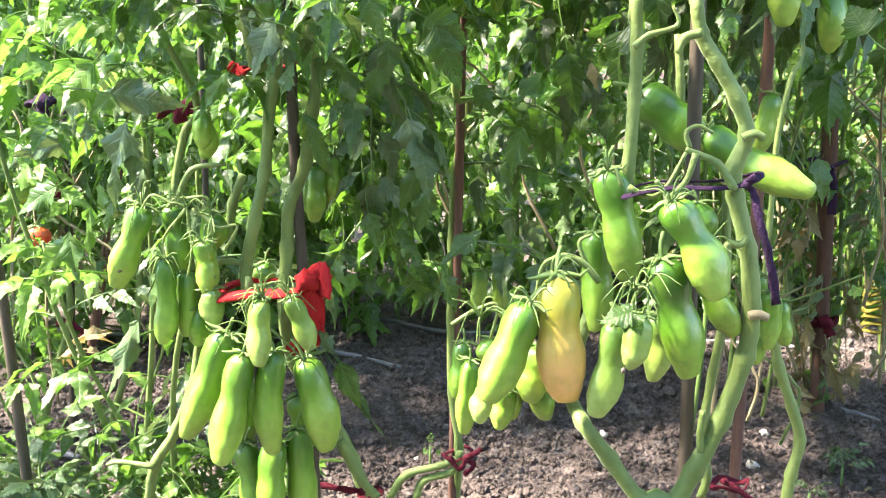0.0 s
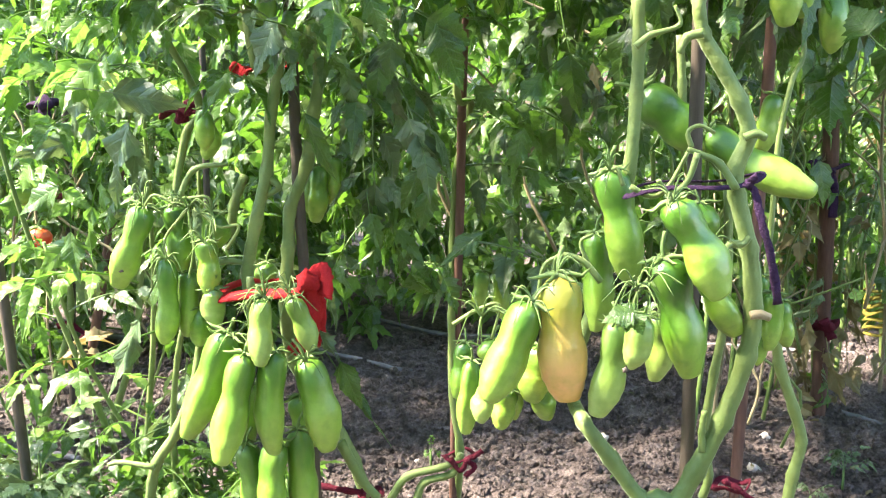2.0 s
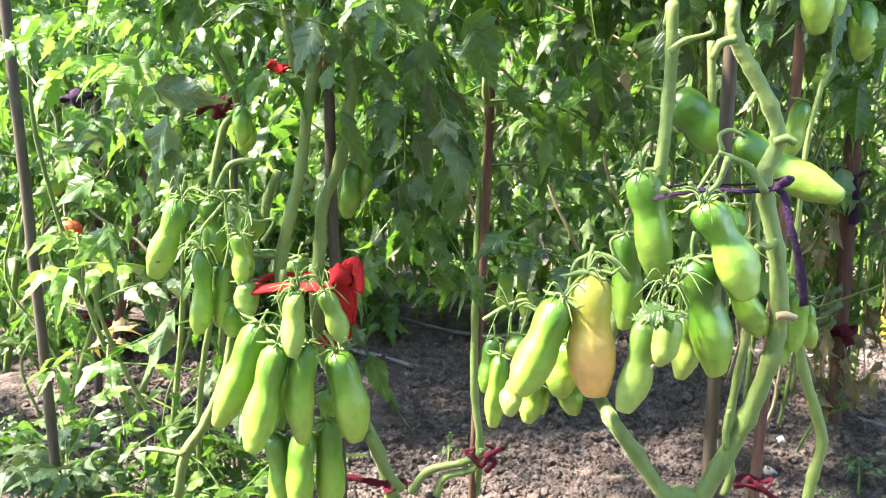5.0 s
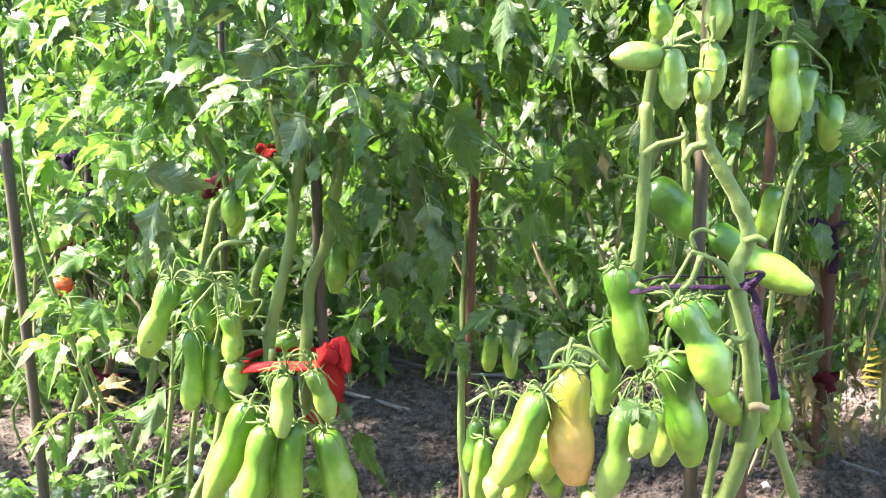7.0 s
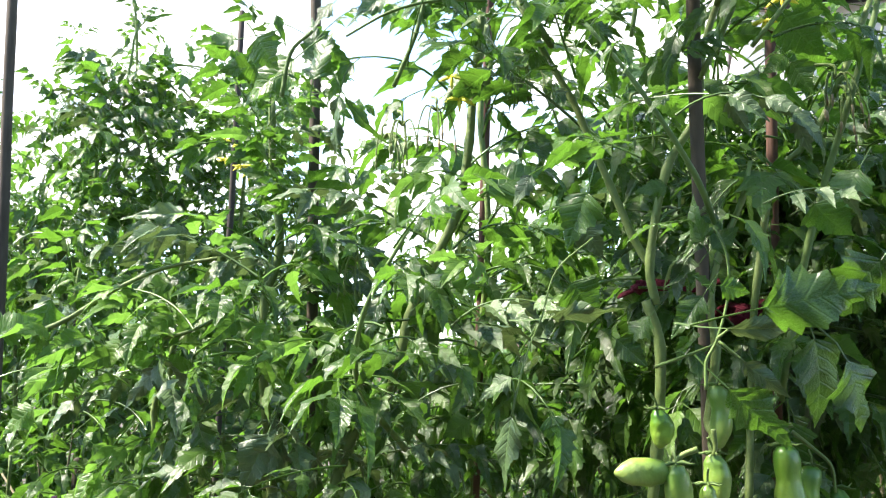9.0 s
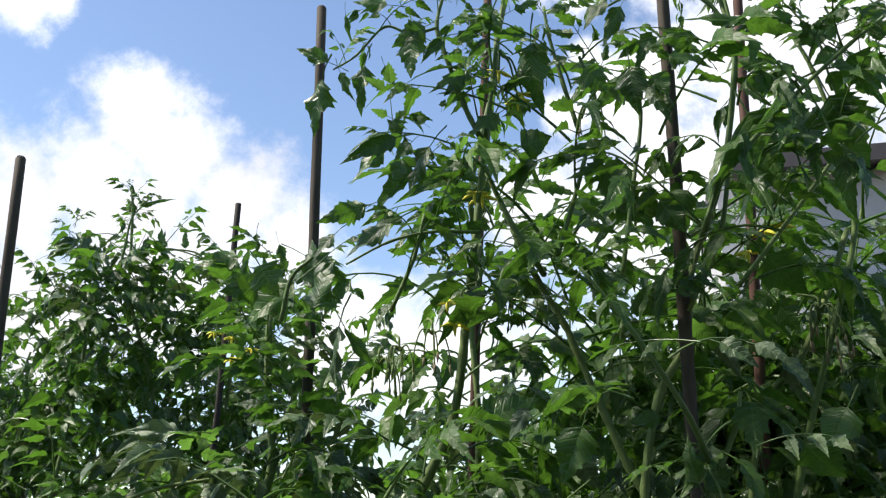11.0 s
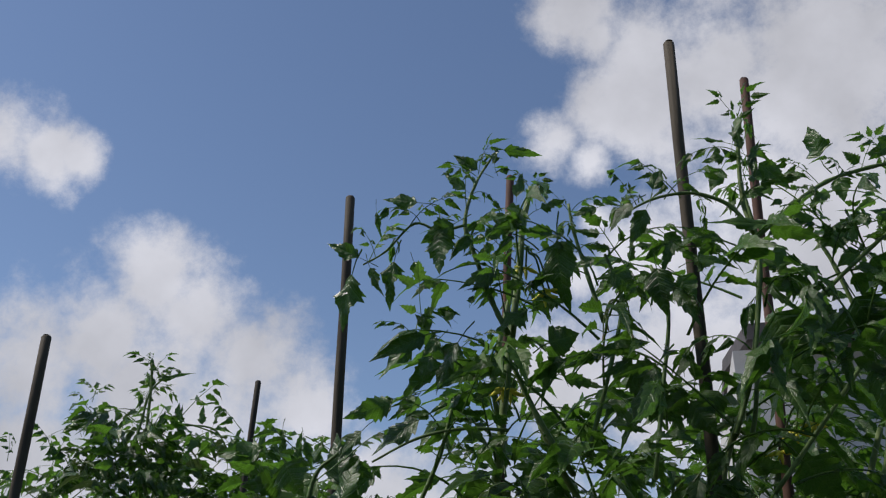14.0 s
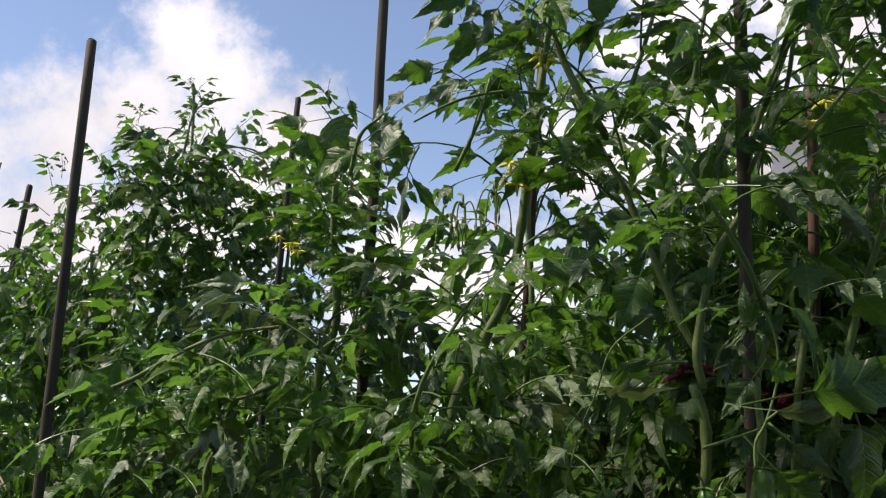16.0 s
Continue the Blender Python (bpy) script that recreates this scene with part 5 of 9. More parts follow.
leaflet(plant_l, -0.371, 1, 0.975, -0.338, 1, 0.991, 0.047, "lime", 31)
leaflet(plant_l, -0.331, 1.02, 1.009, -0.357, 1.02, 0.948, 0.036, "green", -38)
leaflet(plant_l, -0.221, 1.02, 0.94, -0.262, 1.02, 0.898, 0.024, "pale", -50)
leaflet(plant_l, -0.17, 1.02, 0.923, -0.209, 1.02, 0.897, 0.027, "pale", -39)
leaflet(plant_l, -0.184, 1, 0.845, -0.227, 1, 0.84, 0.026, "pale", -5)
leaflet(plant_l, -0.274, 1.05, 0.97, -0.284, 1.05, 0.942, 0.055, "lime", -9)
leaflet(plant_l, -0.184, 1.03, 0.888, -0.172, 1.03, 0.842, 0.035, "green", -0)
leaflet(plant_l, -0.235, 1.1, 1.031, -0.277, 1.1, 1.02, 0.039, "lime", -37)
leaflet(plant_l, -0.142, 1.1, 0.987, -0.178, 1.1, 0.97, 0.032, "lime", -42)
leaflet(plant_l, -0.093, 1, 0.87, -0.133, 1, 0.824, 0.045, "pale", -45)
leaflet(plant_l, -0.066, 1, 0.85, -0.093, 1, 0.834, 0.028, "pale", -38)
leaflet(plant_l, 0.002, 1.05, 0.893, -0.026, 1.05, 0.872, 0.036, "pale", -14)
leaflet(plant_l, -0.328, 1.05, 1.005, -0.339, 1.05, 0.977, 0.025, "pale", -16)
leaflet(plant_l, -0.334, 1, 0.904, -0.366, 1, 0.878, 0.035, "lime", -44)
truss(plant_l, [(-0.347, 1.02, 0.975), (-0.313, 1.02, 0.989), (-0.268, 1.02, 1.016), (-0.218, 1.02, 1.037), (-0.156, 1.02, 1.047)], 0.003)
truss(plant_l, [(-0.216, 1.02, 0.968), (-0.182, 1.02, 0.978), (-0.132, 1.02, 1.005)], 0.0022)
leaflet(plant_l, -0.042, 0.92, 1.441, -0.076, 0.92, 1.46, 0.022, "green", -29)
leaflet(plant_l, -0.048, 0.92, 1.422, -0.061, 0.92, 1.365, 0.031, "green", -8)
leaflet(plant_l, -0.03, 0.92, 1.429, -0.019, 0.92, 1.397, 0.018, "green", 20)
leaflet(plant_l, -0.006, 0.92, 1.436, -0.016, 0.92, 1.387, 0.023, "green", -10)
leaflet(plant_l, 0.014, 0.92, 1.435, 0.021, 0.92, 1.413, 0.019, "green", 23)
leaflet(plant_l, -0.026, 0.92, 1.493, -0.023, 0.92, 1.463, 0.007, "green", -7)
leaflet(plant_l, 0.016, 0.92, 1.503, -0.02, 0.92, 1.509, 0.025, "green", -43)
leaflet(plant_l, 0.04, 0.92, 1.468, 0.038, 0.92, 1.422, 0.039, "green", -15)
leaflet(plant_l, 0.079, 0.92, 1.541, 0.052, 0.92, 1.561, 0.019, "green", -46)
leaflet(plant_l, 0.066, 0.92, 1.517, 0.041, 0.92, 1.542, 0.015, "green", -26)
leaflet(plant_l, 0.107, 0.92, 1.565, 0.148, 0.92, 1.558, 0.015, "green", 63)
leaflet(plant_l, 0.097, 0.92, 1.548, 0.096, 0.92, 1.574, 0.015, "green", -10)
leaflet(plant_l, 0.119, 0.92, 1.507, 0.125, 0.92, 1.543, 0.015, "green", 29)
leaflet(plant_l, 0.138, 0.92, 1.506, 0.14, 0.92, 1.531, 0.011, "green", 9)
leaflet(plant_l, 0.016, 0.92, 1.354, -0.019, 0.92, 1.312, 0.027, "green", -31)
leaflet(plant_l, 0.031, 0.92, 1.361, 0.015, 0.92, 1.378, 0.018, "green", -53)
leaflet(plant_l, 0.04, 0.92, 1.352, 0.023, 0.92, 1.335, 0.021, "green", -34)
leaflet(plant_l, -0.003, 0.92, 1.289, -0.051, 0.92, 1.275, 0.027, "green", -54)
leaflet(plant_l, 0.022, 0.92, 1.272, -0.025, 0.92, 1.245, 0.034, "green", -32)
leaflet(plant_l, 0.033, 0.92, 1.335, 0.021, 0.92, 1.309, 0.025, "green", -25)
leaflet(plant_l, 0.058, 0.92, 1.348, 0.029, 0.92, 1.304, 0.032, "green", -16)
leaflet(plant_l, 0.158, 0.92, 1.455, 0.154, 0.92, 1.385, 0.046, "green", 6)
leaflet(plant_l, 0.111, 0.92, 1.481, 0.091, 0.92, 1.488, 0.016, "green", -36)
leaflet(plant_l, 0.143, 0.92, 1.493, 0.17, 0.92, 1.505, 0.015, "green", 41)
leaflet(plant_l, 0.07, 0.92, 1.389, 0.073, 0.92, 1.398, 0.011, "green", 24)
leaflet(plant_l, 0.053, 0.92, 1.372, 0.045, 0.92, 1.381, 0.012, "green", -21)
leaflet(plant_l, 0.101, 0.92, 1.319, 0.069, 0.92, 1.337, 0.035, "green", -25)
leaflet(plant_l, 0.054, 0.92, 1.477, 0.02, 0.92, 1.459, 0.031, "green", -55)
leaflet(plant_l, 0.088, 0.92, 1.456, 0.106, 0.92, 1.488, 0.018, "green", 43)
leaflet(plant_l, 0.093, 0.92, 1.419, 0.07, 0.92, 1.407, 0.024, "green", -29)
leaflet(plant_l, 0.145, 0.92, 1.346, 0.175, 0.92, 1.356, 0.041, "green", 51)
leaflet(plant_l, 0.125, 0.92, 1.381, 0.091, 0.92, 1.359, 0.035, "green", -19)
leaflet(plant_l, -0.031, 0.92, 1.262, -0.051, 0.92, 1.242, 0.022, "green", -16)
leaflet(plant_l, -0.049, 0.92, 1.191, -0.036, 0.92, 1.241, 0.039, "green", 20)
leaflet(plant_l, -0.1, 0.92, 1.233, -0.085, 0.92, 1.202, 0.050, "green", 11)
leaflet(plant_l, -0.083, 0.92, 1.253, -0.076, 0.92, 1.227, 0.011, "green", -13)
leaflet(plant_l, -0.105, 0.92, 1.264, -0.106, 0.92, 1.243, 0.011, "green", 1)
stem(plant_l, [(0.107, 0.93, 1.359), (0.091, 0.93, 1.396), (0.076, 0.93, 1.443), (0.065, 0.93, 1.482), (0.076, 0.93, 1.528), (0.096, 0.93, 1.565)], 0.0030, 0.0012, "side_shoot", material=STEM_DARK, seed=30)
stem(plant_l, [(0.065, 0.925, 1.478), (0.039, 0.925, 1.472), (0.013, 0.925, 1.481), (-0.015, 0.925, 1.45), (-0.038, 0.925, 1.435)], 0.0017, 0.0009, "side_shoot", material=STEM_DARK, seed=31)
stem(plant_l, [(0.105, 0.94, 1.267), (0.062, 0.94, 1.269), (0.019, 0.94, 1.26), (-0.023, 0.94, 1.238)], 0.0019, 0.0011, "side_shoot", material=STEM_DARK, seed=32)
stem(plant_l, [(0.074, 0.93, 1.317), (0.052, 0.93, 1.335), (0.031, 0.93, 1.355), (0.003, 0.93, 1.36)], 0.0013, 0.0008, "side_shoot", material=STEM_DARK, seed=33)
stem(plant_l, [(0.206, 0.98, 1.391), (0.193, 0.98, 1.443), (0.181, 0.98, 1.497), (0.177, 0.98, 1.531)], 0.0026, 0.0015, "side_shoot", material=STEM_DARK, seed=34)
leaflet(plant_r, 0.214, 1.1, 0.758, 0.213, 1.1, 0.728, 0.018, "dry", 22)
leaflet(plant_r, 0.695, 1.95, 0.258, 0.689, 1.95, 0.156, 0.035, "dry", 11)
leaflet(plant_r, 0.784, 2, 0.289, 0.805, 2, 0.196, 0.036, "dry", 29)
leaflet(plant_r, 0.741, 1.95, 0.167, 0.767, 1.95, 0.074, 0.040, "dry", 29)

# ---- sepals and marks ----
whiskers(plant_r, 0.229, 0.875, 0.584, 14, 0.026, 0)
whiskers(plant_r, 0.238, 0.875, 0.59, 8, 0.024, 1)
whiskers(plant_l, -0.114, 1.045, 0.541, 14, 0.03, 2)
whiskers(plant_l, -0.09, 1.05, 0.542, 10, 0.028, 3)
whiskers(plant_l, -0.135, 1.06, 0.505, 10, 0.03, 4)
whiskers(plant_l, -0.201, 1.095, 0.624, 9, 0.028, 5)
whiskers(plant_l, -0.177, 1.1, 0.612, 9, 0.026, 6)
whiskers(plant_l, -0.227, 1.09, 0.571, 8, 0.024, 7)
whiskers(plant_r, 0.168, 0.885, 0.598, 8, 0.022, 8)
whiskers(plant_r, 0.148, 0.87, 0.577, 8, 0.022, 9)
whiskers(plant_r, 0.213, 0.925, 0.672, 7, 0.022, 10)
whiskers(plant_r, 0.253, 0.86, 0.655, 8, 0.022, 11)
whiskers(plant_r, 0.288, 0.9, 0.611, 7, 0.024, 12)
whiskers(plant_r, 0.104, 0.96, 0.541, 10, 0.03, 13)
whiskers(plant_l, -0.077, 1.05, 0.471, 7, 0.024, 14)
whiskers(plant_l, -0.246, 1.09, 0.629, 7, 0.03, 15)
whiskers(plant_l, -0.15, 1.05, 0.499, 7, 0.026, 16)
whiskers(plant_l, -0.182, 1.08, 0.589, 8, 0.024, 17)
blemish(plant_l, -0.278, 1.092, 0.56, 0.0042)
blemish(plant_r, 0.219, 0.868, 0.521, 0.0030)

# ---- cloth ties ----
tie("bright red cloth strip knotted round stake and stems", (-0.128, 1.125, 0.531), 0.058, 0.040, 0.0105, CLOTH_RED, (-0.081, 1.09, 0.544), [[(-0.067, 1.1, 0.554), (-0.06, 1.09, 0.543), (-0.063, 1.09, 0.529)], [(-0.077, 1.095, 0.518), (-0.082, 1.1, 0.489), (-0.102, 1.11, 0.461)], [(-0.076, 1.105, 0.519), (-0.076, 1.11, 0.492), (-0.089, 1.12, 0.468)]], 1)
tie("red cloth strip tied high on the stake", (-0.121, 1.19, 0.765), 0.048, 0.03, 0.0058, CLOTH_RED, (-0.157, 1.15, 0.764), [[(-0.147, 1.14, 0.759), (-0.143, 1.14, 0.761)]], 2)
tie("wine-red cloth strip showing between leaves", (-0.241, 1.22, 0.718), 0.022, 0.02, 0.008, CLOTH_WINE, (-0.234, 1.19, 0.713), [[(-0.222, 1.18, 0.723), (-0.211, 1.18, 0.731)]], 3)
tie("purple fabric strip holding stems to the stake", (0.283, 0.942, 0.657), 0.056, 0.024, 0.0034, CLOTH_PURPLE, (0.315, 0.89, 0.663), [[(0.321, 0.89, 0.655), (0.325, 0.885, 0.634), (0.333, 0.885, 0.607), (0.341, 0.89, 0.567)], [(0.318, 0.885, 0.668), (0.321, 0.885, 0.67)]], 4)
tie("frayed wine-red tie low on the thin stake", (0.048, 1.46, 0.193), 0.022, 0.02, 0.0042, CLOTH_WINE, (0.061, 1.43, 0.198), [[(0.077, 1.43, 0.208), (0.083, 1.43, 0.213)], [(0.071, 1.43, 0.187), (0.057, 1.43, 0.173)], [(0.05, 1.43, 0.182), (0.036, 1.43, 0.201)]], 5)
tie("wine-red cloth wound round the lower stem", (-0.041, 1.19, 0.261), 0.012, 0.012, 0.0042, CLOTH_WINE, (-0.048, 1.17, 0.272), [[(-0.068, 1.17, 0.275), (-0.1, 1.18, 0.276)]], 6)
tie("wine-red cloth end beside the forked stem", (0.328, 0.97, 0.376), 0.016, 0.012, 0.003, CLOTH_WINE, (0.32, 0.955, 0.386), [[(0.33, 0.95, 0.381), (0.345, 0.95, 0.368)]], 7)
tie("dark red tie high in the shaded foliage", (0.289, 1.1, 1.016), 0.052, 0.03, 0.0062, CLOTH_WINE, (0.251, 1.06, 1.014), [[(0.277, 1.06, 1.014), (0.313, 1.06, 1.012)]], 8)
tie("wine-red cloth in deep shade", (0.36, 1.1, 0.993), 0.02, 0.02, 0.01, CLOTH_WINE, (0.352, 1.08, 0.983), [[(0.357, 1.08, 0.975), (0.363, 1.08, 0.994)]], 9)
tie("purple yarn tie on the far thick stake", (0.731, 2, 0.545), 0.034, 0.03, 0.008, CLOTH_PURPLE, (0.725, 1.96, 0.539), [[(0.734, 1.96, 0.507), (0.733, 1.96, 0.453)], [(0.696, 1.96, 0.556), (0.681, 1.96, 0.548)]], 10)
tie("wine-red tie among wilted leaves", (0.738, 1.99, 0.235), 0.024, 0.02, 0.01, CLOTH_WINE, (0.736, 1.96, 0.238), [[(0.742, 1.96, 0.215), (0.725, 1.96, 0.255)]], 11)
tie("wine-red tie on a back-row stake", (-0.766, 1.9, 0.529), 0.06, 0.03, 0.006, CLOTH_WINE, (-0.791, 1.87, 0.531), [[(-0.718, 1.87, 0.537), (-0.701, 1.87, 0.542)]], 12)
tie("dark purple tie in the leaves", (-0.696, 1.8, 0.713), 0.02, 0.02, 0.012, CLOTH_PURPLE, (-0.681, 1.77, 0.714), [[(-0.683, 1.77, 0.695), (-0.682, 1.77, 0.68)]], 13)
tie("dark red tie low in the back row", (-0.703, 1.9, 0.256), 0.02, 0.016, 0.006, CLOTH_WINE, (-0.699, 1.88, 0.259), [[(-0.736, 1.88, 0.285), (-0.76, 1.88, 0.28)]], 14)

# ---- leaves along the stems ----
foliage(plant_r, [(0.257, 1, 0.99), (0.253, 1, 1.033), (0.272, 1, 1.118), (0.302, 1, 1.17), (0.31, 1, 1.23), (0.329, 1, 1.283), (0.324, 0.98, 1.272), (0.35, 0.98, 1.344), (0.369, 0.98, 1.436), (0.373, 0.98, 1.486)], 13, 301, young=True, size=1.05, tilt=(40, -10), hi=0.9)
foliage(plant_r, [(0.368, 1.12, 0.904), (0.381, 1.12, 1.021), (0.404, 1.12, 1.128), (0.448, 1.12, 1.176), (0.489, 1.12, 1.256), (0.517, 1.12, 1.324), (0.524, 1.1, 1.342), (0.531, 1.1, 1.479)], 12, 302, young=True, size=1.1, hi=0.85)
foliage(plant_r, [(0.224, 1.05, 1.113), (0.198, 1.05, 1.181), (0.19, 1.05, 1.203), (0.161, 1.05, 1.256), (0.139, 1.05, 1.308), (0.167, 1, 1.239), (0.136, 1, 1.294)], 8, 303, size=0.95)
foliage(plant_r, [(0.371, 1.15, 0.877), (0.376, 1.15, 0.912), (0.382, 1.15, 0.903), (0.382, 1.15, 1.023)], 10, 304, size=1.1, tilt=(0, -30))
foliage(plant_r, [(0.475, 1.2, 0.853), (0.484, 1.2, 0.913), (0.492, 1.2, 0.901), (0.513, 1.2, 1.026), (0.535, 1.2, 1.154)], 9, 305, size=1.1, tilt=(10, -30))
foliage(plant_l, [(-0.089, 1.16, 0.659), (-0.078, 1.16, 0.714), (-0.069, 1.16, 0.761), (-0.074, 1.14, 0.786), (-0.054, 1.14, 0.86), (-0.007, 1.12, 0.914), (0.015, 1.12, 0.992), (0.044, 1.12, 1.055), (0.069, 1.12, 1.107), (0.082, 1.12, 1.181), (0.087, 1.12, 1.232), (0.101, 1.12, 1.309), (0.092, 1.09, 1.256), (0.103, 1.09, 1.344), (0.113, 1.09, 1.425), (0.124, 1.09, 1.503)], 27, 311, young=True, size=0.85, tilt=(45, 0), lime=0.1, lo=0.32, hi=0.86)
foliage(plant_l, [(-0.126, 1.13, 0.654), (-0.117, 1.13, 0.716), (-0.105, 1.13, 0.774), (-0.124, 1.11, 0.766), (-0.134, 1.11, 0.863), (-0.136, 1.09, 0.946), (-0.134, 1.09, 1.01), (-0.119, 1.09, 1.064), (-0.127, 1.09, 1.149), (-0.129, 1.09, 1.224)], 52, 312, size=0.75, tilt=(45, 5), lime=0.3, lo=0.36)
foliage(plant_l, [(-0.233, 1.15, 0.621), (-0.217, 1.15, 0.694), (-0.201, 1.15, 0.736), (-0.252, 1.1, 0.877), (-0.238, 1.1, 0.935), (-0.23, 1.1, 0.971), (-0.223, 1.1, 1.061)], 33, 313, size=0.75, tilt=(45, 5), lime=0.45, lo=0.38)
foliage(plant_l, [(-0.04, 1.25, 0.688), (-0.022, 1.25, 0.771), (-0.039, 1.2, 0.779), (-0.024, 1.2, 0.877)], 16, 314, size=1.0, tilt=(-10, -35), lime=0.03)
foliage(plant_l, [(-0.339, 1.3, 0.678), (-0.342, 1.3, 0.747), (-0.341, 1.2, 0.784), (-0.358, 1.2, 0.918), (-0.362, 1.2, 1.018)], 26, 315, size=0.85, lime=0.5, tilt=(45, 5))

foliage(plant_l, [(-0.16, 1.30, 0.60), (-0.15, 1.30, 0.70), (-0.15, 1.28, 0.80)], 12, 316, size=0.9, lime=0.03, tilt=(-5, -40), spread=0.04)
foliage(plant_l, [(-0.06, 1.34, 0.58), (-0.05, 1.34, 0.70), (-0.05, 1.32, 0.80)], 14, 317, size=0.9, lime=0.0, tilt=(-5, -40), spread=0.05)

foliage(plant_l, [(-0.20, 1.00, 0.90), (-0.14, 0.99, 0.98), (-0.10, 0.98, 1.06)], 8, 318, size=0.75, lime=0.12, tilt=(30, -5), spread=0.03)
foliage(plant_l, [(-0.06, 1.02, 0.90), (-0.01, 1.00, 0.99), (0.02, 1.00, 1.08)], 8, 319, size=0.75, lime=0.08, tilt=(30, -5), spread=0.03)

foliage(plant_l, [(-0.11, 0.99, 0.80), (-0.05, 0.98, 0.84), (0.01, 0.97, 0.88)], 7, 320, size=0.6, lime=0.05, tilt=(20, -15), spread=0.03)
# Hanging leaves, half of them in the pale tone that stands for sun sheen.
rng = random.Random(61)
for i in range(16):
    x, y, z = rng.uniform(-0.40, -0.22), rng.uniform(1.12, 1.30), rng.uniform(0.56, 0.80)
    ln = rng.uniform(0.045, 0.085)
    leaflet(plant_l, x, y, z, x + rng.uniform(-0.5, 0.35) * ln, y - 0.15 * ln, z - 0.85 * ln, ln * rng.uniform(0.42, 0.6), ("pale", "lime", "pale", "green")[i % 4], rng.uniform(-22, 14))

# Shoot and leaves added on the sun's path to shade the right fruit cluster.
shade_shoot = [(0.02, 1.02, 0.86), (-0.01, 0.93, 0.92), (0.00, 0.89, 0.98), (0.04, 0.88, 1.05)]
stem(plant_r, shade_shoot, 0.0032, 0.0016, "side_shoot", material=STEM_DARK, seed=90)
foliage(plant_r, shade_shoot, 10, 326, size=0.72, lime=0.06, tilt=(25, 0), spread=0.03, lo=0.3)
foliage(plant_r, [(0.12, 0.96, 0.90), (0.09, 0.92, 0.95), (0.10, 0.90, 1.02)], 7, 327, size=0.66, lime=0.05, tilt=(25, 0), spread=0.025)

# ---- vines trailing beside the slender stake ----
plant_v = thing("tomato_plant", (-0.45, 1.5, 0.03), "trailing tomato vines with pale drooping leaves beside the slender stake", "tomato plant", "tomato plants")
for i, pts in enumerate((
    [(-0.47, 1.52, 0.0), (-0.44, 1.50, 0.20), (-0.40, 1.47, 0.40), (-0.37, 1.42, 0.58), (-0.36, 1.40, 0.72)],
    [(-0.36, 1.46, 0.0), (-0.38, 1.45, 0.18), (-0.35, 1.42, 0.36), (-0.29, 1.38, 0.52), (-0.27, 1.34, 0.64)],
    [(-0.50, 1.60, 0.0), (-0.55, 1.58, 0.22), (-0.60, 1.55, 0.44), (-0.63, 1.52, 0.66), (-0.62, 1.50, 0.82)],
    [(-0.40, 1.58, 0.0), (-0.48, 1.56, 0.16), (-0.54, 1.52, 0.34), (-0.56, 1.48, 0.52)],
)):
    stem(plant_v, pts, 0.0058, 0.0026, seed=160 + i)
    foliage(plant_v, pts, 9, 340 + i, size=0.95, lo=0.18, tilt=(20, -35), lime=0.36, dry=0.03, spread=0.02)

# ---- the plant on the thin stake ----
plant_d = thing("tomato_plant", (0.041, 1.5, 0.03), "tall dark-leaved tomato plant on a thin brown stake", "tomato plant", "tomato plants")
stem(plant_d, [(0.04, 1.5, 0.104), (0.048, 1.47, 0.2), (0.04, 1.47, 0.28), (0.042, 1.47, 0.4), (0.047, 1.47, 0.508), (0.055, 1.47, 0.613), (0.077, 1.47, 0.706), (0.061, 1.42, 0.724), (0.074, 1.42, 0.91), (0.096, 1.4, 1.116), (0.088, 1.4, 1.291), (0.105, 1.4, 1.372), (0.091, 1.35, 1.458), (0.129, 1.35, 1.634)], 0.0061, 0.0038, seed=50)
stem(plant_d, [(-0.056, 1.45, 0.128), (-0.029, 1.45, 0.164), (0.022, 1.45, 0.178), (0.049, 1.45, 0.191)], 0.0063, 0.0050, seed=51)
stem(plant_d, [(-0.018, 1.45, 0.124), (-0.004, 1.45, 0.155), (0.038, 1.45, 0.169), (0.051, 1.45, 0.2)], 0.0063, 0.0050, seed=51)
foliage(plant_d, [(0.047, 1.47, 0.508), (0.055, 1.47, 0.613), (0.077, 1.47, 0.706), (0.061, 1.42, 0.724), (0.074, 1.42, 0.91), (0.096, 1.4, 1.116), (0.088, 1.4, 1.291), (0.105, 1.4, 1.372), (0.091, 1.35, 1.458), (0.129, 1.35, 1.634)], 26, 321, size=1.05, tilt=(35, -5), lime=0.06)
foliage(plant_d, [(0.177, 1.5, 0.606), (0.195, 1.5, 0.748), (0.189, 1.45, 0.829), (0.2, 1.45, 0.986), (0.211, 1.4, 1.207), (0.208, 1.4, 1.352)], 8, 322, size=1.05, tilt=(35, 0), lime=0.1)
foliage(plant_d, [(-0.056, 1.55, 0.606), (-0.066, 1.55, 0.756), (-0.072, 1.5, 0.832), (-0.068, 1.5, 0.998), (-0.087, 1.45, 1.144), (-0.103, 1.45, 1.269)], 18, 323, size=1.05, tilt=(35, 0), lime=0.12)
foliage(plant_d, [(0.40, 2.00, 0.42), (0.43, 2.00, 0.65), (0.44, 2.00, 0.88)], 22, 324, size=0.9, lime=0.25, tilt=(10, -25), spread=0.07)
foliage(plant_d, [(0.58, 2.08, 0.36), (0.58, 2.08, 0.60), (0.60, 2.08, 0.85)], 20, 325, size=0.9, lime=0.25, dry=0.15, tilt=(10, -30), spread=0.07)
tomato(plant_d, 0.09, 1.42, 0.479, 0.083, 1.42, 0.423, 0.0125, "sausage", "green")
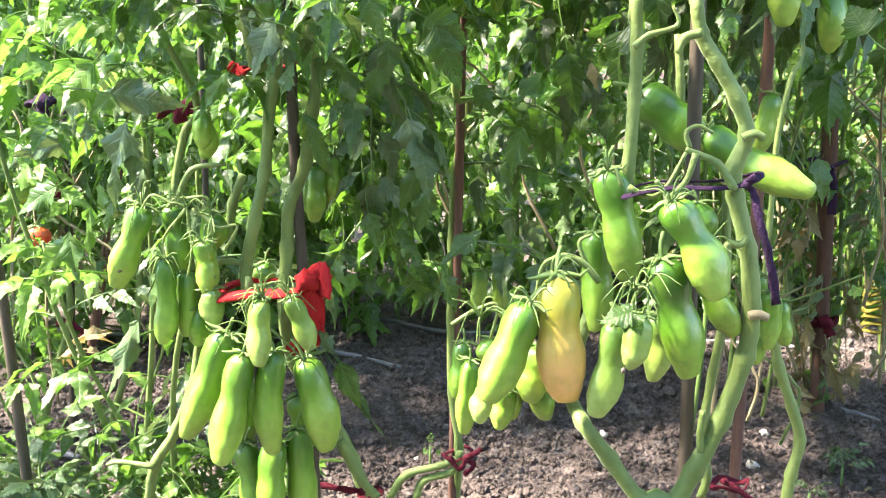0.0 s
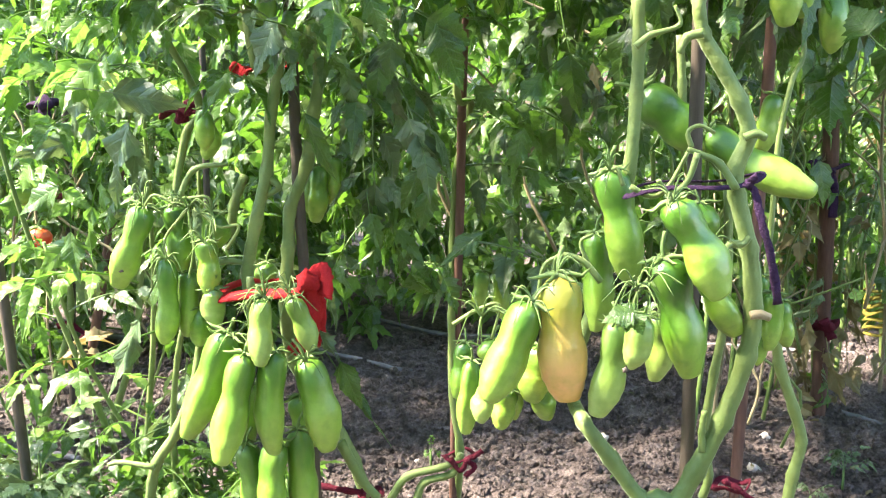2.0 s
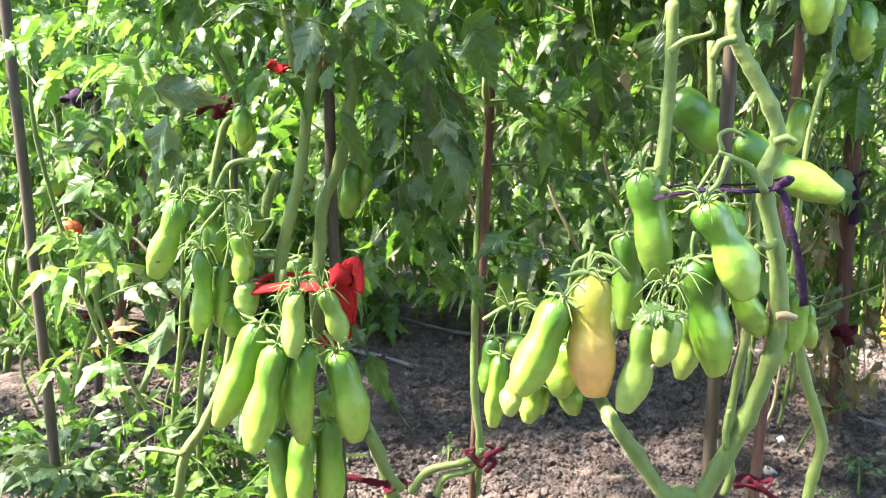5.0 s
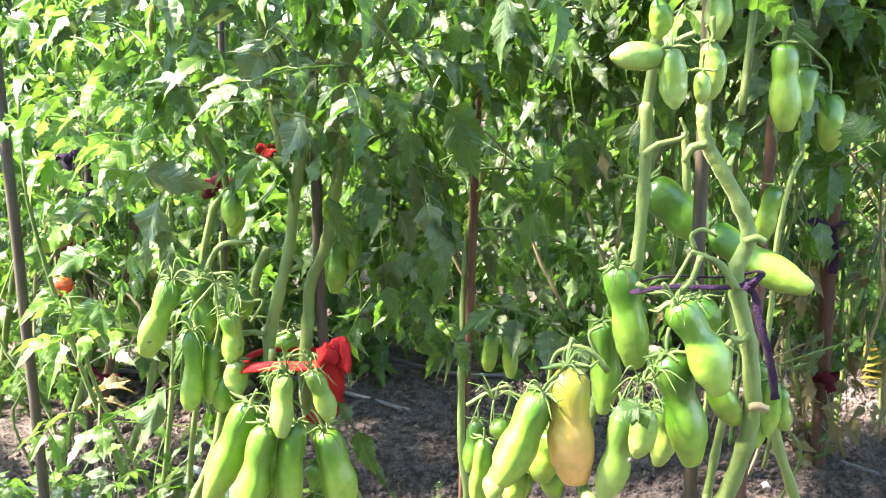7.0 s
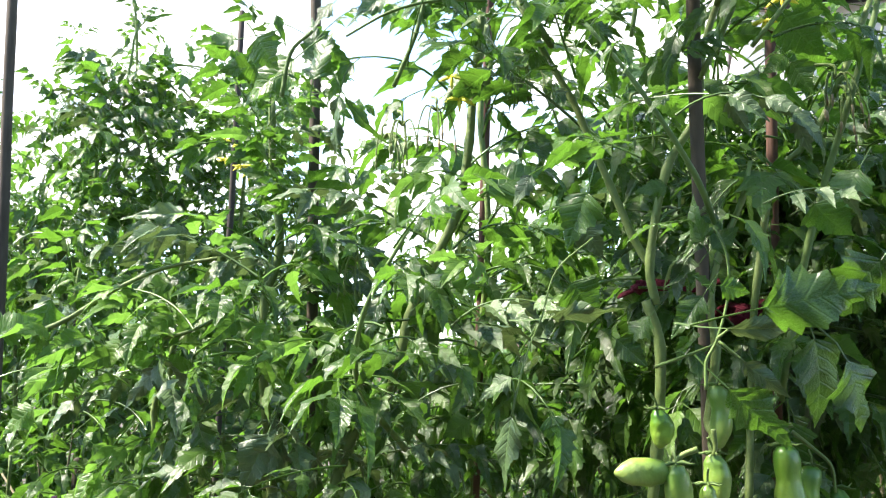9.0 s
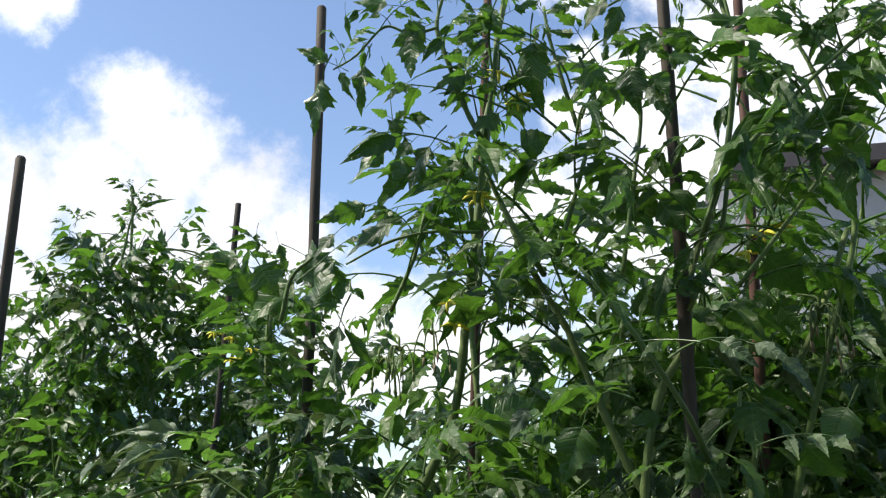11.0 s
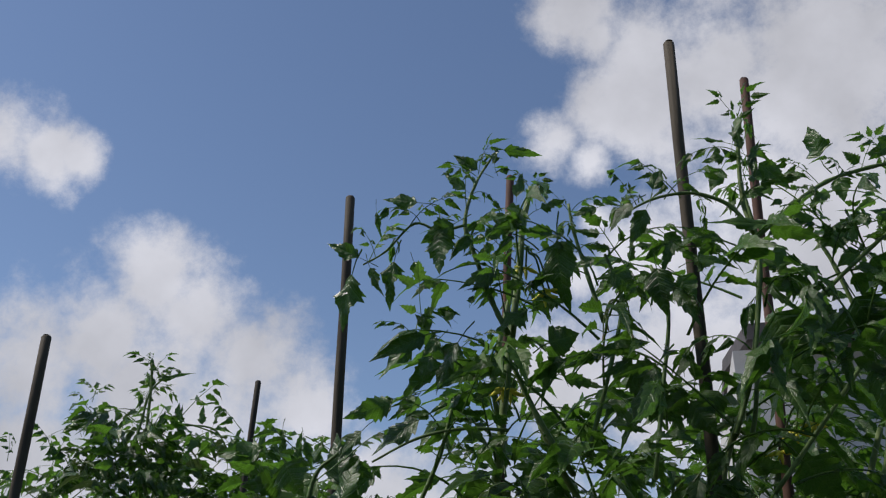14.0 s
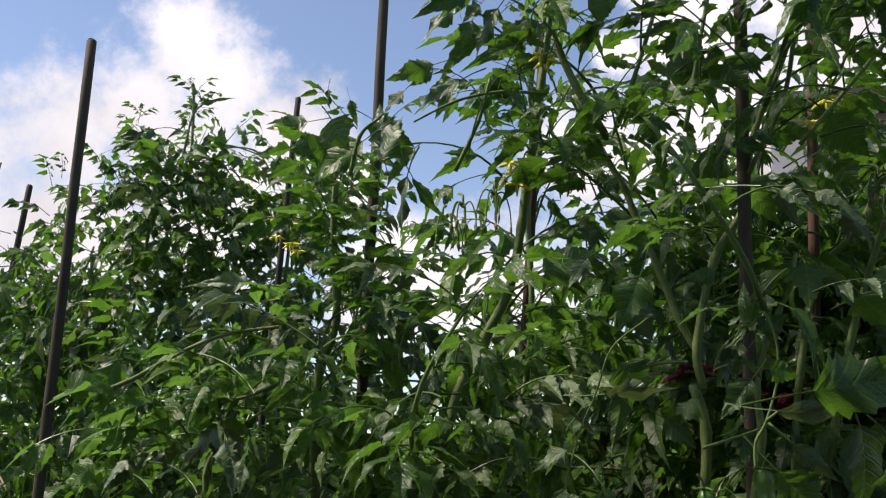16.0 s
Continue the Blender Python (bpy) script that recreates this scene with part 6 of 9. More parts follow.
tomato(plant_d, 0.113, 1.44, 0.474, 0.115, 1.44, 0.406, 0.0119, "sausage", "green")
tomato(plant_d, 0.028, 1.5, 0.469, 0.024, 1.5, 0.444, 0.0108, "egg", "green")
tomato(plant_d, 0.007, 1.55, 0.463, 0.003, 1.55, 0.441, 0.0112, "egg", "green")
leaflet(plant_d, 0.132, 1.6, 0.526, 0.118, 1.6, 0.477, 0.036, "pale", 3)
leaflet(plant_d, 0.158, 1.6, 0.516, 0.183, 1.6, 0.462, 0.038, "pale", -3)
leaflet(plant_d, 0.214, 1.6, 0.524, 0.201, 1.6, 0.471, 0.034, "pale", 8)

# ---- the second row ----
plant_b = thing("tomato_plant", (-0.772, 1.844, 0.03), "bushy tomato plant in the second row with sunlit leaves", "tomato plant", "tomato plants")
stem(plant_b, [(-0.827, 1.85, -0.045), (-0.798, 1.85, 0.075), (-0.758, 1.87, 0.208), (-0.727, 1.88, 0.319), (-0.747, 1.9, 0.472), (-0.772, 1.9, 0.636), (-0.758, 1.9, 0.828), (-0.716, 1.9, 1.101), (-0.707, 1.95, 1.354), (-0.717, 2, 1.507), (-0.77, 2, 1.576)], 0.0079, 0.0024, seed=60)
stem(plant_b, [(-0.731, 1.9, -0.056), (-0.667, 1.9, 0.102), (-0.611, 1.9, 0.255), (-0.589, 1.92, 0.443), (-0.555, 1.95, 0.681), (-0.536, 1.95, 0.933), (-0.57, 2, 1.242), (-0.65, 2.02, 1.487), (-0.655, 2.02, 1.554), (-0.66, 2.02, 1.679), (-0.667, 2.02, 1.732)], 0.0081, 0.0025, seed=61)
foliage(plant_b, [(-0.758, 1.87, 0.208), (-0.727, 1.88, 0.319), (-0.747, 1.9, 0.472), (-0.772, 1.9, 0.636), (-0.758, 1.9, 0.828), (-0.716, 1.9, 1.101), (-0.707, 1.95, 1.354), (-0.717, 2, 1.507), (-0.77, 2, 1.576)], 100, 331, size=0.83, lo=0.14, hi=0.88, lime=0.12, tilt=(35, 0), spread=0.08)
foliage(plant_b, [(-0.611, 1.9, 0.255), (-0.589, 1.92, 0.443), (-0.555, 1.95, 0.681), (-0.536, 1.95, 0.933), (-0.57, 2, 1.242), (-0.65, 2.02, 1.487), (-0.655, 2.02, 1.554), (-0.66, 2.02, 1.679)], 100, 332, size=0.83, lo=0.14, hi=0.88, lime=0.1, tilt=(35, 0), spread=0.08)
leaflet(plant_b, -0.59, 2.02, 1.599, -0.596, 2.02, 1.644, 0.026, "green", 14)
leaflet(plant_b, -0.541, 2.02, 1.598, -0.542, 2.02, 1.63, 0.020, "green", 21)
leaflet(plant_b, -0.629, 2.02, 1.595, -0.629, 2.02, 1.62, 0.012, "green", 14)
leaflet(plant_b, -0.65, 2.02, 1.686, -0.695, 2.02, 1.693, 0.024, "green", -36)
leaflet(plant_b, -0.656, 2.02, 1.679, -0.68, 2.02, 1.719, 0.019, "green", 3)
leaflet(plant_b, -0.645, 2.02, 1.692, -0.572, 2.02, 1.716, 0.016, "green", 54)
leaflet(plant_b, -0.662, 2.02, 1.712, -0.669, 2.02, 1.748, 0.016, "green", 17)
leaflet(plant_b, -0.639, 2.02, 1.698, -0.617, 2.02, 1.72, 0.013, "green", 24)
stem(plant_b, [(-0.654, 2.02, 1.588), (-0.571, 2.02, 1.591), (-0.509, 2.02, 1.581), (-0.475, 2.02, 1.537)], 0.0024, 0.0018, "side_shoot", material=STEM_DARK, seed=63)
tomato(plant_b, -0.708, 1.75, 0.496, -0.709, 1.75, 0.459, 0.0211, "egg", "red")
tomato(plant_b, -0.732, 1.76, 0.573, -0.738, 1.76, 0.536, 0.0220, "egg", "green")
tomato(plant_b, -0.707, 1.78, 0.585, -0.714, 1.78, 0.544, 0.0222, "egg", "green")
tomato(plant_b, -0.705, 1.8, 0.463, -0.712, 1.8, 0.431, 0.0155, "egg", "green")
plant_c = thing("tomato_plant", (-0.548, 1.958, 0.03), "tomato plant with yellow flowers behind the front row", "tomato plant", "tomato plants")
stem(plant_c, [(-0.614, 2.1, -0.163), (-0.562, 2.1, 0.13), (-0.524, 2.1, 0.432), (-0.48, 2.1, 0.67), (-0.479, 2.1, 0.934), (-0.445, 2.1, 1.317), (-0.427, 2.05, 1.492), (-0.402, 2, 1.518)], 0.0089, 0.0024, seed=60)
foliage(plant_c, [(-0.562, 2.1, 0.13), (-0.524, 2.1, 0.432), (-0.48, 2.1, 0.67), (-0.479, 2.1, 0.934), (-0.445, 2.1, 1.317), (-0.427, 2.05, 1.492), (-0.402, 2, 1.518)], 125, 333, size=0.83, hi=0.92, lime=0.12, tilt=(35, 0), spread=0.1, lo=0.15)
plant_w = thing("tomato_plant", (0.721, 2.004, 0.03), "tomato plant with dry, wilted lower leaves", "tomato plant", "tomato plants")
stem(plant_w, [(0.752, 2.05, 0.018), (0.739, 2.05, 0.182), (0.738, 2.05, 0.415), (0.741, 2.05, 0.638), (0.738, 2.05, 0.812), (0.747, 2.05, 1.013), (0.807, 2.05, 1.216)], 0.0082, 0.0023, seed=60)
foliage(plant_w, [(0.752, 2.05, 0.018), (0.739, 2.05, 0.182), (0.738, 2.05, 0.415), (0.741, 2.05, 0.638), (0.738, 2.05, 0.812), (0.747, 2.05, 1.013), (0.807, 2.05, 1.216)], 40, 334, size=0.9, lime=0.05, dry=0.55, tilt=(-40, -70), hi=0.5, spread=0.06)
foliage(plant_w, [(0.738, 2.05, 0.415), (0.741, 2.05, 0.638), (0.738, 2.05, 0.812), (0.747, 2.05, 1.013), (0.807, 2.05, 1.216)], 46, 335, size=0.85, lime=0.5, dry=0.08, tilt=(10, -25), spread=0.1)
plant_x = thing("tomato_plant", (0.885, 1.943, 0.03), "leafy tomato plant at the end of the second row", "tomato plant", "tomato plants")
stem(plant_x, [(0.943, 2.2, -0.075), (0.924, 2.2, 0.261), (0.903, 2.2, 0.624), (0.935, 2.2, 1.019), (0.989, 2.2, 1.36)], 0.0088, 0.0025, seed=60)
foliage(plant_x, [(0.943, 2.2, -0.075), (0.924, 2.2, 0.261), (0.903, 2.2, 0.624), (0.935, 2.2, 1.019), (0.989, 2.2, 1.36)], 48, 336, size=0.9, lo=0.3, lime=0.5, dry=0.1, tilt=(10, -25), spread=0.12)
plant_y = thing("tomato_plant", (-1.064, 1.693, 0.03), "bushy tomato plant beside the slender stake", "tomato plant", "tomato plants")
stem(plant_y, [(-1.245, 1.9, -0.12), (-1.143, 1.9, 0.366), (-1.078, 1.9, 0.699), (-1.119, 2, 1.316), (-1.083, 2, 1.547)], 0.0083, 0.0024, seed=60)
foliage(plant_y, [(-1.245, 1.9, -0.12), (-1.143, 1.9, 0.366), (-1.078, 1.9, 0.699), (-1.119, 2, 1.316), (-1.083, 2, 1.547)], 112, 337, size=0.83, hi=0.76, lime=0.08, tilt=(35, 0), spread=0.12, lo=0.1)
plant_z = thing("tomato_plant", (-0.967, 1.902, 0.03), "tall tomato plant deeper in the bed", "tomato plant", "tomato plants")
stem(plant_z, [(-1.221, 2.3, -0.167), (-1.133, 2.3, 0.27), (-1.039, 2.3, 0.674), (-1.049, 2.3, 1.164), (-0.99, 2.3, 1.427)], 0.0100, 0.0027, seed=60)
foliage(plant_z, [(-1.221, 2.3, -0.167), (-1.133, 2.3, 0.27), (-1.039, 2.3, 0.674), (-1.049, 2.3, 1.164), (-0.99, 2.3, 1.427)], 125, 338, size=0.83, hi=0.9, lime=0.08, tilt=(35, 0), spread=0.12, lo=0.1)

for i, (x, y, lean, top, r) in enumerate(((0.52, 1.72, 0.06, 1.05, 0.0052), (0.58, 1.84, 0.02, 1.12, 0.0060), (0.63, 1.76, 0.09, 0.98, 0.0045), (0.69, 1.88, -0.03, 1.10, 0.0055), (0.76, 1.80, 0.05, 1.02, 0.0048), (0.83, 1.94, 0.03, 1.08, 0.0058), (0.90, 1.86, -0.04, 1.00, 0.0046), (0.47, 1.66, 0.05, 0.96, 0.0046))):
    y += 0.26
    pts = [(x, y, 0.0), (x + 0.3 * lean + 0.012, y, top * 0.3), (x + 0.6 * lean - 0.010, y, top * 0.62), (x + lean, y, top)]
    stem(plant_x, pts, r, r * 0.6, material=STEM_DRY if i % 3 == 0 else STEM_DARK if i % 3 == 1 else STEM, seed=170 + i)
    foliage(plant_x, pts, 5, 350 + i, size=0.6, lo=0.35, tilt=(0, -55), lime=0.3, dry=0.25, spread=0.01)

# ---- crowns ----
foliage(plant_r, [(0.295, 0.86, 1.24), (0.318, 0.86, 1.302), (0.334, 0.86, 1.383), (0.337, 0.86, 1.425), (0.332, 0.86, 1.47)], 8, 600, size=0.66, tilt=(50, 10), lime=0.05, young=True)
stem(plant_r, [(0.295, 0.86, 1.24), (0.318, 0.86, 1.302), (0.334, 0.86, 1.383), (0.337, 0.86, 1.425), (0.332, 0.86, 1.47)], 0.0021, 0.0016, "side_shoot", material=STEM_DARK, seed=80)
foliage(plant_r, [(0.329, 0.89, 1.307), (0.39, 0.89, 1.371), (0.452, 0.89, 1.427), (0.489, 0.89, 1.456)], 8, 601, size=0.74, tilt=(50, 10), lime=0.05, young=True)
stem(plant_r, [(0.329, 0.89, 1.307), (0.39, 0.89, 1.371), (0.452, 0.89, 1.427), (0.489, 0.89, 1.456)], 0.0023, 0.0016, "side_shoot", material=STEM_DARK, seed=81)
foliage(plant_r, [(0.325, 0.88, 1.194), (0.397, 0.88, 1.281), (0.455, 0.88, 1.354)], 8, 602, size=0.76, tilt=(50, 10), lime=0.05, young=True)
stem(plant_r, [(0.325, 0.88, 1.194), (0.397, 0.88, 1.281), (0.455, 0.88, 1.354)], 0.0021, 0.0015, "side_shoot", material=STEM_DARK, seed=82)
foliage(plant_l, [(0.103, 0.93, 1.294), (0.112, 0.93, 1.362), (0.121, 0.93, 1.428), (0.124, 0.93, 1.46)], 6, 603, size=0.66, tilt=(50, 10), lime=0.05, young=True)
stem(plant_l, [(0.103, 0.93, 1.294), (0.112, 0.93, 1.362), (0.121, 0.93, 1.428), (0.124, 0.93, 1.46)], 0.0024, 0.0017, "side_shoot", material=STEM_DARK, seed=83)
foliage(plant_l, [(0.107, 0.93, 1.359), (0.091, 0.93, 1.396), (0.076, 0.93, 1.443), (0.065, 0.93, 1.482)], 4, 604, size=0.52, tilt=(50, 10), lime=0.05, young=True)
stem(plant_l, [(0.107, 0.93, 1.359), (0.091, 0.93, 1.396), (0.076, 0.93, 1.443), (0.065, 0.93, 1.482)], 0.0025, 0.0017, "side_shoot", material=STEM_DARK, seed=84)
foliage(plant_r, [(0.162, 0.93, 1.223), (0.134, 0.93, 1.274), (0.111, 0.93, 1.328)], 4, 605, size=0.79, tilt=(50, 10), lime=0.05, young=True)
stem(plant_r, [(0.162, 0.93, 1.223), (0.134, 0.93, 1.274), (0.111, 0.93, 1.328)], 0.0023, 0.0016, "side_shoot", material=STEM_DARK, seed=85)
foliage(plant_r, [(0.176, 0.93, 1.239), (0.203, 0.93, 1.325), (0.219, 0.93, 1.394), (0.206, 0.93, 1.444)], 8, 606, size=0.74, tilt=(50, 10), lime=0.05, young=True)
stem(plant_r, [(0.176, 0.93, 1.239), (0.203, 0.93, 1.325), (0.219, 0.93, 1.394), (0.206, 0.93, 1.444)], 0.0023, 0.0017, "side_shoot", material=STEM_DARK, seed=86)
foliage(plant_r, [(0.227, 0.88, 1.206), (0.24, 0.88, 1.28), (0.253, 0.88, 1.36), (0.241, 0.88, 1.407)], 8, 607, size=0.74, tilt=(50, 10), lime=0.05, young=True)
stem(plant_r, [(0.227, 0.88, 1.206), (0.24, 0.88, 1.28), (0.253, 0.88, 1.36), (0.241, 0.88, 1.407)], 0.0022, 0.0016, "side_shoot", material=STEM_DARK, seed=87)
foliage(plant_l, [(0.016, 0.98, 1.201), (0.038, 0.98, 1.254), (0.049, 0.98, 1.3)], 4, 608, size=0.6, tilt=(50, 10), lime=0.05, young=True)
stem(plant_l, [(0.016, 0.98, 1.201), (0.038, 0.98, 1.254), (0.049, 0.98, 1.3)], 0.0024, 0.0017, "side_shoot", material=STEM_DARK, seed=88)
foliage(plant_l, [(-0.087, 0.96, 1.189), (-0.079, 0.96, 1.231), (-0.058, 0.96, 1.252)], 3, 609, size=0.45, tilt=(50, 10), lime=0.05, young=True)
stem(plant_l, [(-0.087, 0.96, 1.189), (-0.079, 0.96, 1.231), (-0.058, 0.96, 1.252)], 0.0024, 0.0016, "side_shoot", material=STEM_DARK, seed=89)

# ---- dense growth on the shaded side ----
plant_s = thing("tomato_plant", (0.827, 1.6, 0.03), "dense shaded tomato plant beside the fruiting one", "tomato plant", "tomato plants")
stem(plant_s, [(0.821, 1.6, 0.133), (0.763, 1.6, 0.495), (0.706, 1.6, 0.774), (0.673, 1.55, 1.056), (0.655, 1.5, 1.301), (0.648, 1.45, 1.356), (0.683, 1.45, 1.492)], 0.0062, 0.0017, seed=60)
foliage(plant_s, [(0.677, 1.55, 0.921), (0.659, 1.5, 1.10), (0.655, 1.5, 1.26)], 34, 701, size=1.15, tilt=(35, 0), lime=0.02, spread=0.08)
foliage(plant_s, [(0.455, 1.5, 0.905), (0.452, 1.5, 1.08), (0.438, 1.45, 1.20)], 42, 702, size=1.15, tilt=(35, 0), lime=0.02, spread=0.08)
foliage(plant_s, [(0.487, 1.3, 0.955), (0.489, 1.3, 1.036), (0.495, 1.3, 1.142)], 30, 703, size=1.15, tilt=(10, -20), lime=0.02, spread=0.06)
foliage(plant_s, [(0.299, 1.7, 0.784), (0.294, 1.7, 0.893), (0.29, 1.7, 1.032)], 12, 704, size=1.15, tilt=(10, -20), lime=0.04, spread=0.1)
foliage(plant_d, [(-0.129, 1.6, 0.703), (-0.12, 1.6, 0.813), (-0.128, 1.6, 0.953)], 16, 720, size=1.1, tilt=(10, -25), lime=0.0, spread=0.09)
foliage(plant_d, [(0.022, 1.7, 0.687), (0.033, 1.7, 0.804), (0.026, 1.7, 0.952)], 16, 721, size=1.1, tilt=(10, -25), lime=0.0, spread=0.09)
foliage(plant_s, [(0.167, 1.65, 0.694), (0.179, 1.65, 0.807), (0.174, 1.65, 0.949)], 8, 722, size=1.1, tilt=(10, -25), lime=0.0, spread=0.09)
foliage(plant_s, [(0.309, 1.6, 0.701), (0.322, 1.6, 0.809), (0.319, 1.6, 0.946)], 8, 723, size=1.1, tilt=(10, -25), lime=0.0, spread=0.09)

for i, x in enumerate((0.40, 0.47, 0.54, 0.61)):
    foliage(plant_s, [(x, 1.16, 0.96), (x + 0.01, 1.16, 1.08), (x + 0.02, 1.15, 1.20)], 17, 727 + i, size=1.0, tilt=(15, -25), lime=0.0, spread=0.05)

# ---- young tips ----
foliage(plant_r, [(0.333, 0.87, 1.464), (0.335, 0.87, 1.52), (0.342, 0.87, 1.566)], 7, 800, size=0.32, tilt=(60, 20), lime=0.1, spread=0.004, young=True)
foliage(plant_r, [(0.388, 0.9, 1.478), (0.426, 0.9, 1.506), (0.473, 0.9, 1.521), (0.516, 0.9, 1.529)], 9, 801, size=0.28, tilt=(60, 20), lime=0.1, spread=0.004, young=True)
foliage(plant_r, [(0.29, 0.85, 1.465), (0.243, 0.85, 1.461), (0.215, 0.85, 1.446)], 6, 802, size=0.3, tilt=(60, 20), lime=0.1, spread=0.004, young=True)
foliage(plant_l, [(0.065, 0.92, 1.476), (0.076, 0.92, 1.522), (0.096, 0.92, 1.559)], 5, 803, size=0.3, tilt=(60, 20), lime=0.1, spread=0.004, young=True)
foliage(plant_l, [(0.04, 0.92, 1.47), (0.014, 0.92, 1.478), (-0.014, 0.92, 1.447), (-0.037, 0.92, 1.433)], 6, 804, size=0.32, tilt=(60, 20), lime=0.1, spread=0.004, young=True)
foliage(plant_l, [(0.122, 0.95, 1.457), (0.127, 0.95, 1.503), (0.137, 0.95, 1.537)], 5, 805, size=0.36, tilt=(60, 20), lime=0.1, spread=0.004, young=True)
foliage(plant_r, [(0.19, 0.95, 1.429), (0.178, 0.95, 1.481), (0.175, 0.95, 1.515)], 5, 806, size=0.36, tilt=(60, 20), lime=0.1, spread=0.004, young=True)
foliage(plant_l, [(0.053, 0.92, 1.332), (0.031, 0.92, 1.352), (0.004, 0.92, 1.356)], 5, 807, size=0.36, tilt=(60, 20), lime=0.1, spread=0.004, young=True)
foliage(plant_b, [(-0.655, 2.02, 1.554), (-0.66, 2.02, 1.679), (-0.667, 2.02, 1.732)], 7, 808, size=0.36, tilt=(60, 20), lime=0.1, spread=0.004, young=True)
foliage(plant_b, [(-0.79, 2, 1.552), (-0.777, 2, 1.626), (-0.783, 2, 1.664)], 6, 809, size=0.4, tilt=(60, 20), lime=0.1, spread=0.004, young=True)
foliage(plant_r, [(0.399, 0.9, 1.41), (0.444, 0.9, 1.427), (0.485, 0.9, 1.419)], 9, 810, size=0.45, tilt=(60, 20), lime=0.1, spread=0.004, young=True)

# ---- inner leaves ----
foliage(plant_r, [(0.187, 1.2, 0.999), (0.201, 1.2, 1.119), (0.211, 1.15, 1.217)], 14, 840, size=0.95, tilt=(30, -10), lime=0.02, spread=0.05)
foliage(plant_r, [(0.293, 1.25, 1.005), (0.293, 1.2, 1.094), (0.303, 1.2, 1.19)], 15, 841, size=0.95, tilt=(30, -10), lime=0.02, spread=0.05)
foliage(plant_r, [(0.109, 1.25, 1.035), (0.108, 1.22, 1.122)], 8, 842, size=0.95, tilt=(30, -10), lime=0.02, spread=0.05)
foliage(plant_r, [(0.395, 1.2, 1.069), (0.401, 1.15, 1.192), (0.404, 1.1, 1.276)], 13, 843, size=0.95, tilt=(30, -10), lime=0.02, spread=0.05)
foliage(plant_d, [(-0.105, 1.32, 0.858), (-0.089, 1.28, 0.956)], 9, 860, size=1.0, tilt=(15, -20), lime=0.0, spread=0.06)
foliage(plant_d, [(-0.025, 1.32, 0.86), (-0.01, 1.28, 0.958)], 9, 861, size=1.0, tilt=(15, -20), lime=0.0, spread=0.06)
foliage(plant_d, [(0.054, 1.32, 0.863), (0.068, 1.28, 0.96)], 9, 862, size=1.0, tilt=(15, -20), lime=0.0, spread=0.06)
foliage(plant_d, [(0.133, 1.32, 0.866), (0.145, 1.28, 0.962)], 9, 863, size=1.0, tilt=(15, -20), lime=0.0, spread=0.06)
foliage(plant_s, [(0.21, 1.32, 0.868), (0.221, 1.28, 0.964)], 9, 864, size=1.0, tilt=(15, -20), lime=0.0, spread=0.06)
foliage(plant_s, [(0.287, 1.32, 0.871), (0.297, 1.28, 0.966)], 9, 865, size=1.0, tilt=(15, -20), lime=0.0, spread=0.06)
foliage(plant_s, [(0.363, 1.32, 0.873), (0.371, 1.28, 0.968)], 9, 866, size=1.0, tilt=(15, -20), lime=0.0, spread=0.06)
foliage(plant_s, [(0.438, 1.32, 0.876), (0.445, 1.28, 0.97)], 9, 867, size=1.0, tilt=(15, -20), lime=0.0, spread=0.06)
foliage(plant_s, [(0.512, 1.32, 0.878), (0.518, 1.28, 0.972)], 9, 868, size=1.0, tilt=(15, -20), lime=0.0, spread=0.06)
foliage(plant_z, [(-1.283, 2.3, 0.639), (-1.279, 2.3, 1.033), (-1.325, 2.3, 1.25), (-1.374, 2.3, 1.40)], 25, 880, size=0.95, tilt=(15, -20), lime=0.06, spread=0.1)
foliage(plant_z, [(-1.16, 2.3, 0.638), (-1.153, 2.3, 1.031), (-1.197, 2.3, 1.28), (-1.24, 2.3, 1.50)], 25, 881, size=0.95, tilt=(15, -20), lime=0.06, spread=0.1)
foliage(plant_z, [(-1.037, 2.3, 0.638), (-1.028, 2.3, 1.029), (-1.069, 2.3, 1.22), (-1.112, 2.3, 1.38)], 25, 882, size=0.95, tilt=(15, -20), lime=0.06, spread=0.1)
foliage(plant_z, [(-0.916, 2.3, 0.637), (-0.904, 2.3, 1.027), (-0.943, 2.3, 1.28), (-0.977, 2.3, 1.55)], 30, 883, size=0.95, tilt=(15, -20), lime=0.06, spread=0.1)
foliage(plant_c, [(-0.795, 2.3, 0.637), (-0.781, 2.3, 1.025), (-0.817, 2.3, 1.295), (-0.852, 2.3, 1.718)], 30, 884, size=0.95, tilt=(15, -20), lime=0.06, spread=0.1)
foliage(plant_c, [(-0.676, 2.3, 0.636), (-0.659, 2.3, 1.023), (-0.693, 2.3, 1.292), (-0.723, 2.3, 1.67)], 30, 885, size=0.95, tilt=(15, -20), lime=0.06, spread=0.1)
foliage(plant_c, [(-0.557, 2.3, 0.635), (-0.537, 2.3, 1.021), (-0.569, 2.3, 1.289), (-0.598, 2.3, 1.723)], 30, 886, size=0.95, tilt=(15, -20), lime=0.06, spread=0.1)
foliage(plant_c, [(-0.439, 2.3, 0.635), (-0.417, 2.3, 1.019), (-0.446, 2.3, 1.286), (-0.471, 2.3, 1.605)], 30, 887, size=0.95, tilt=(15, -20), lime=0.06, spread=0.1)
foliage(plant_c, [(-0.282, 2.1, 0.661), (-0.259, 2.1, 1.009), (-0.284, 2.1, 1.251)], 20, 892, size=0.91, tilt=(15, -20), lime=0.06, spread=0.1)
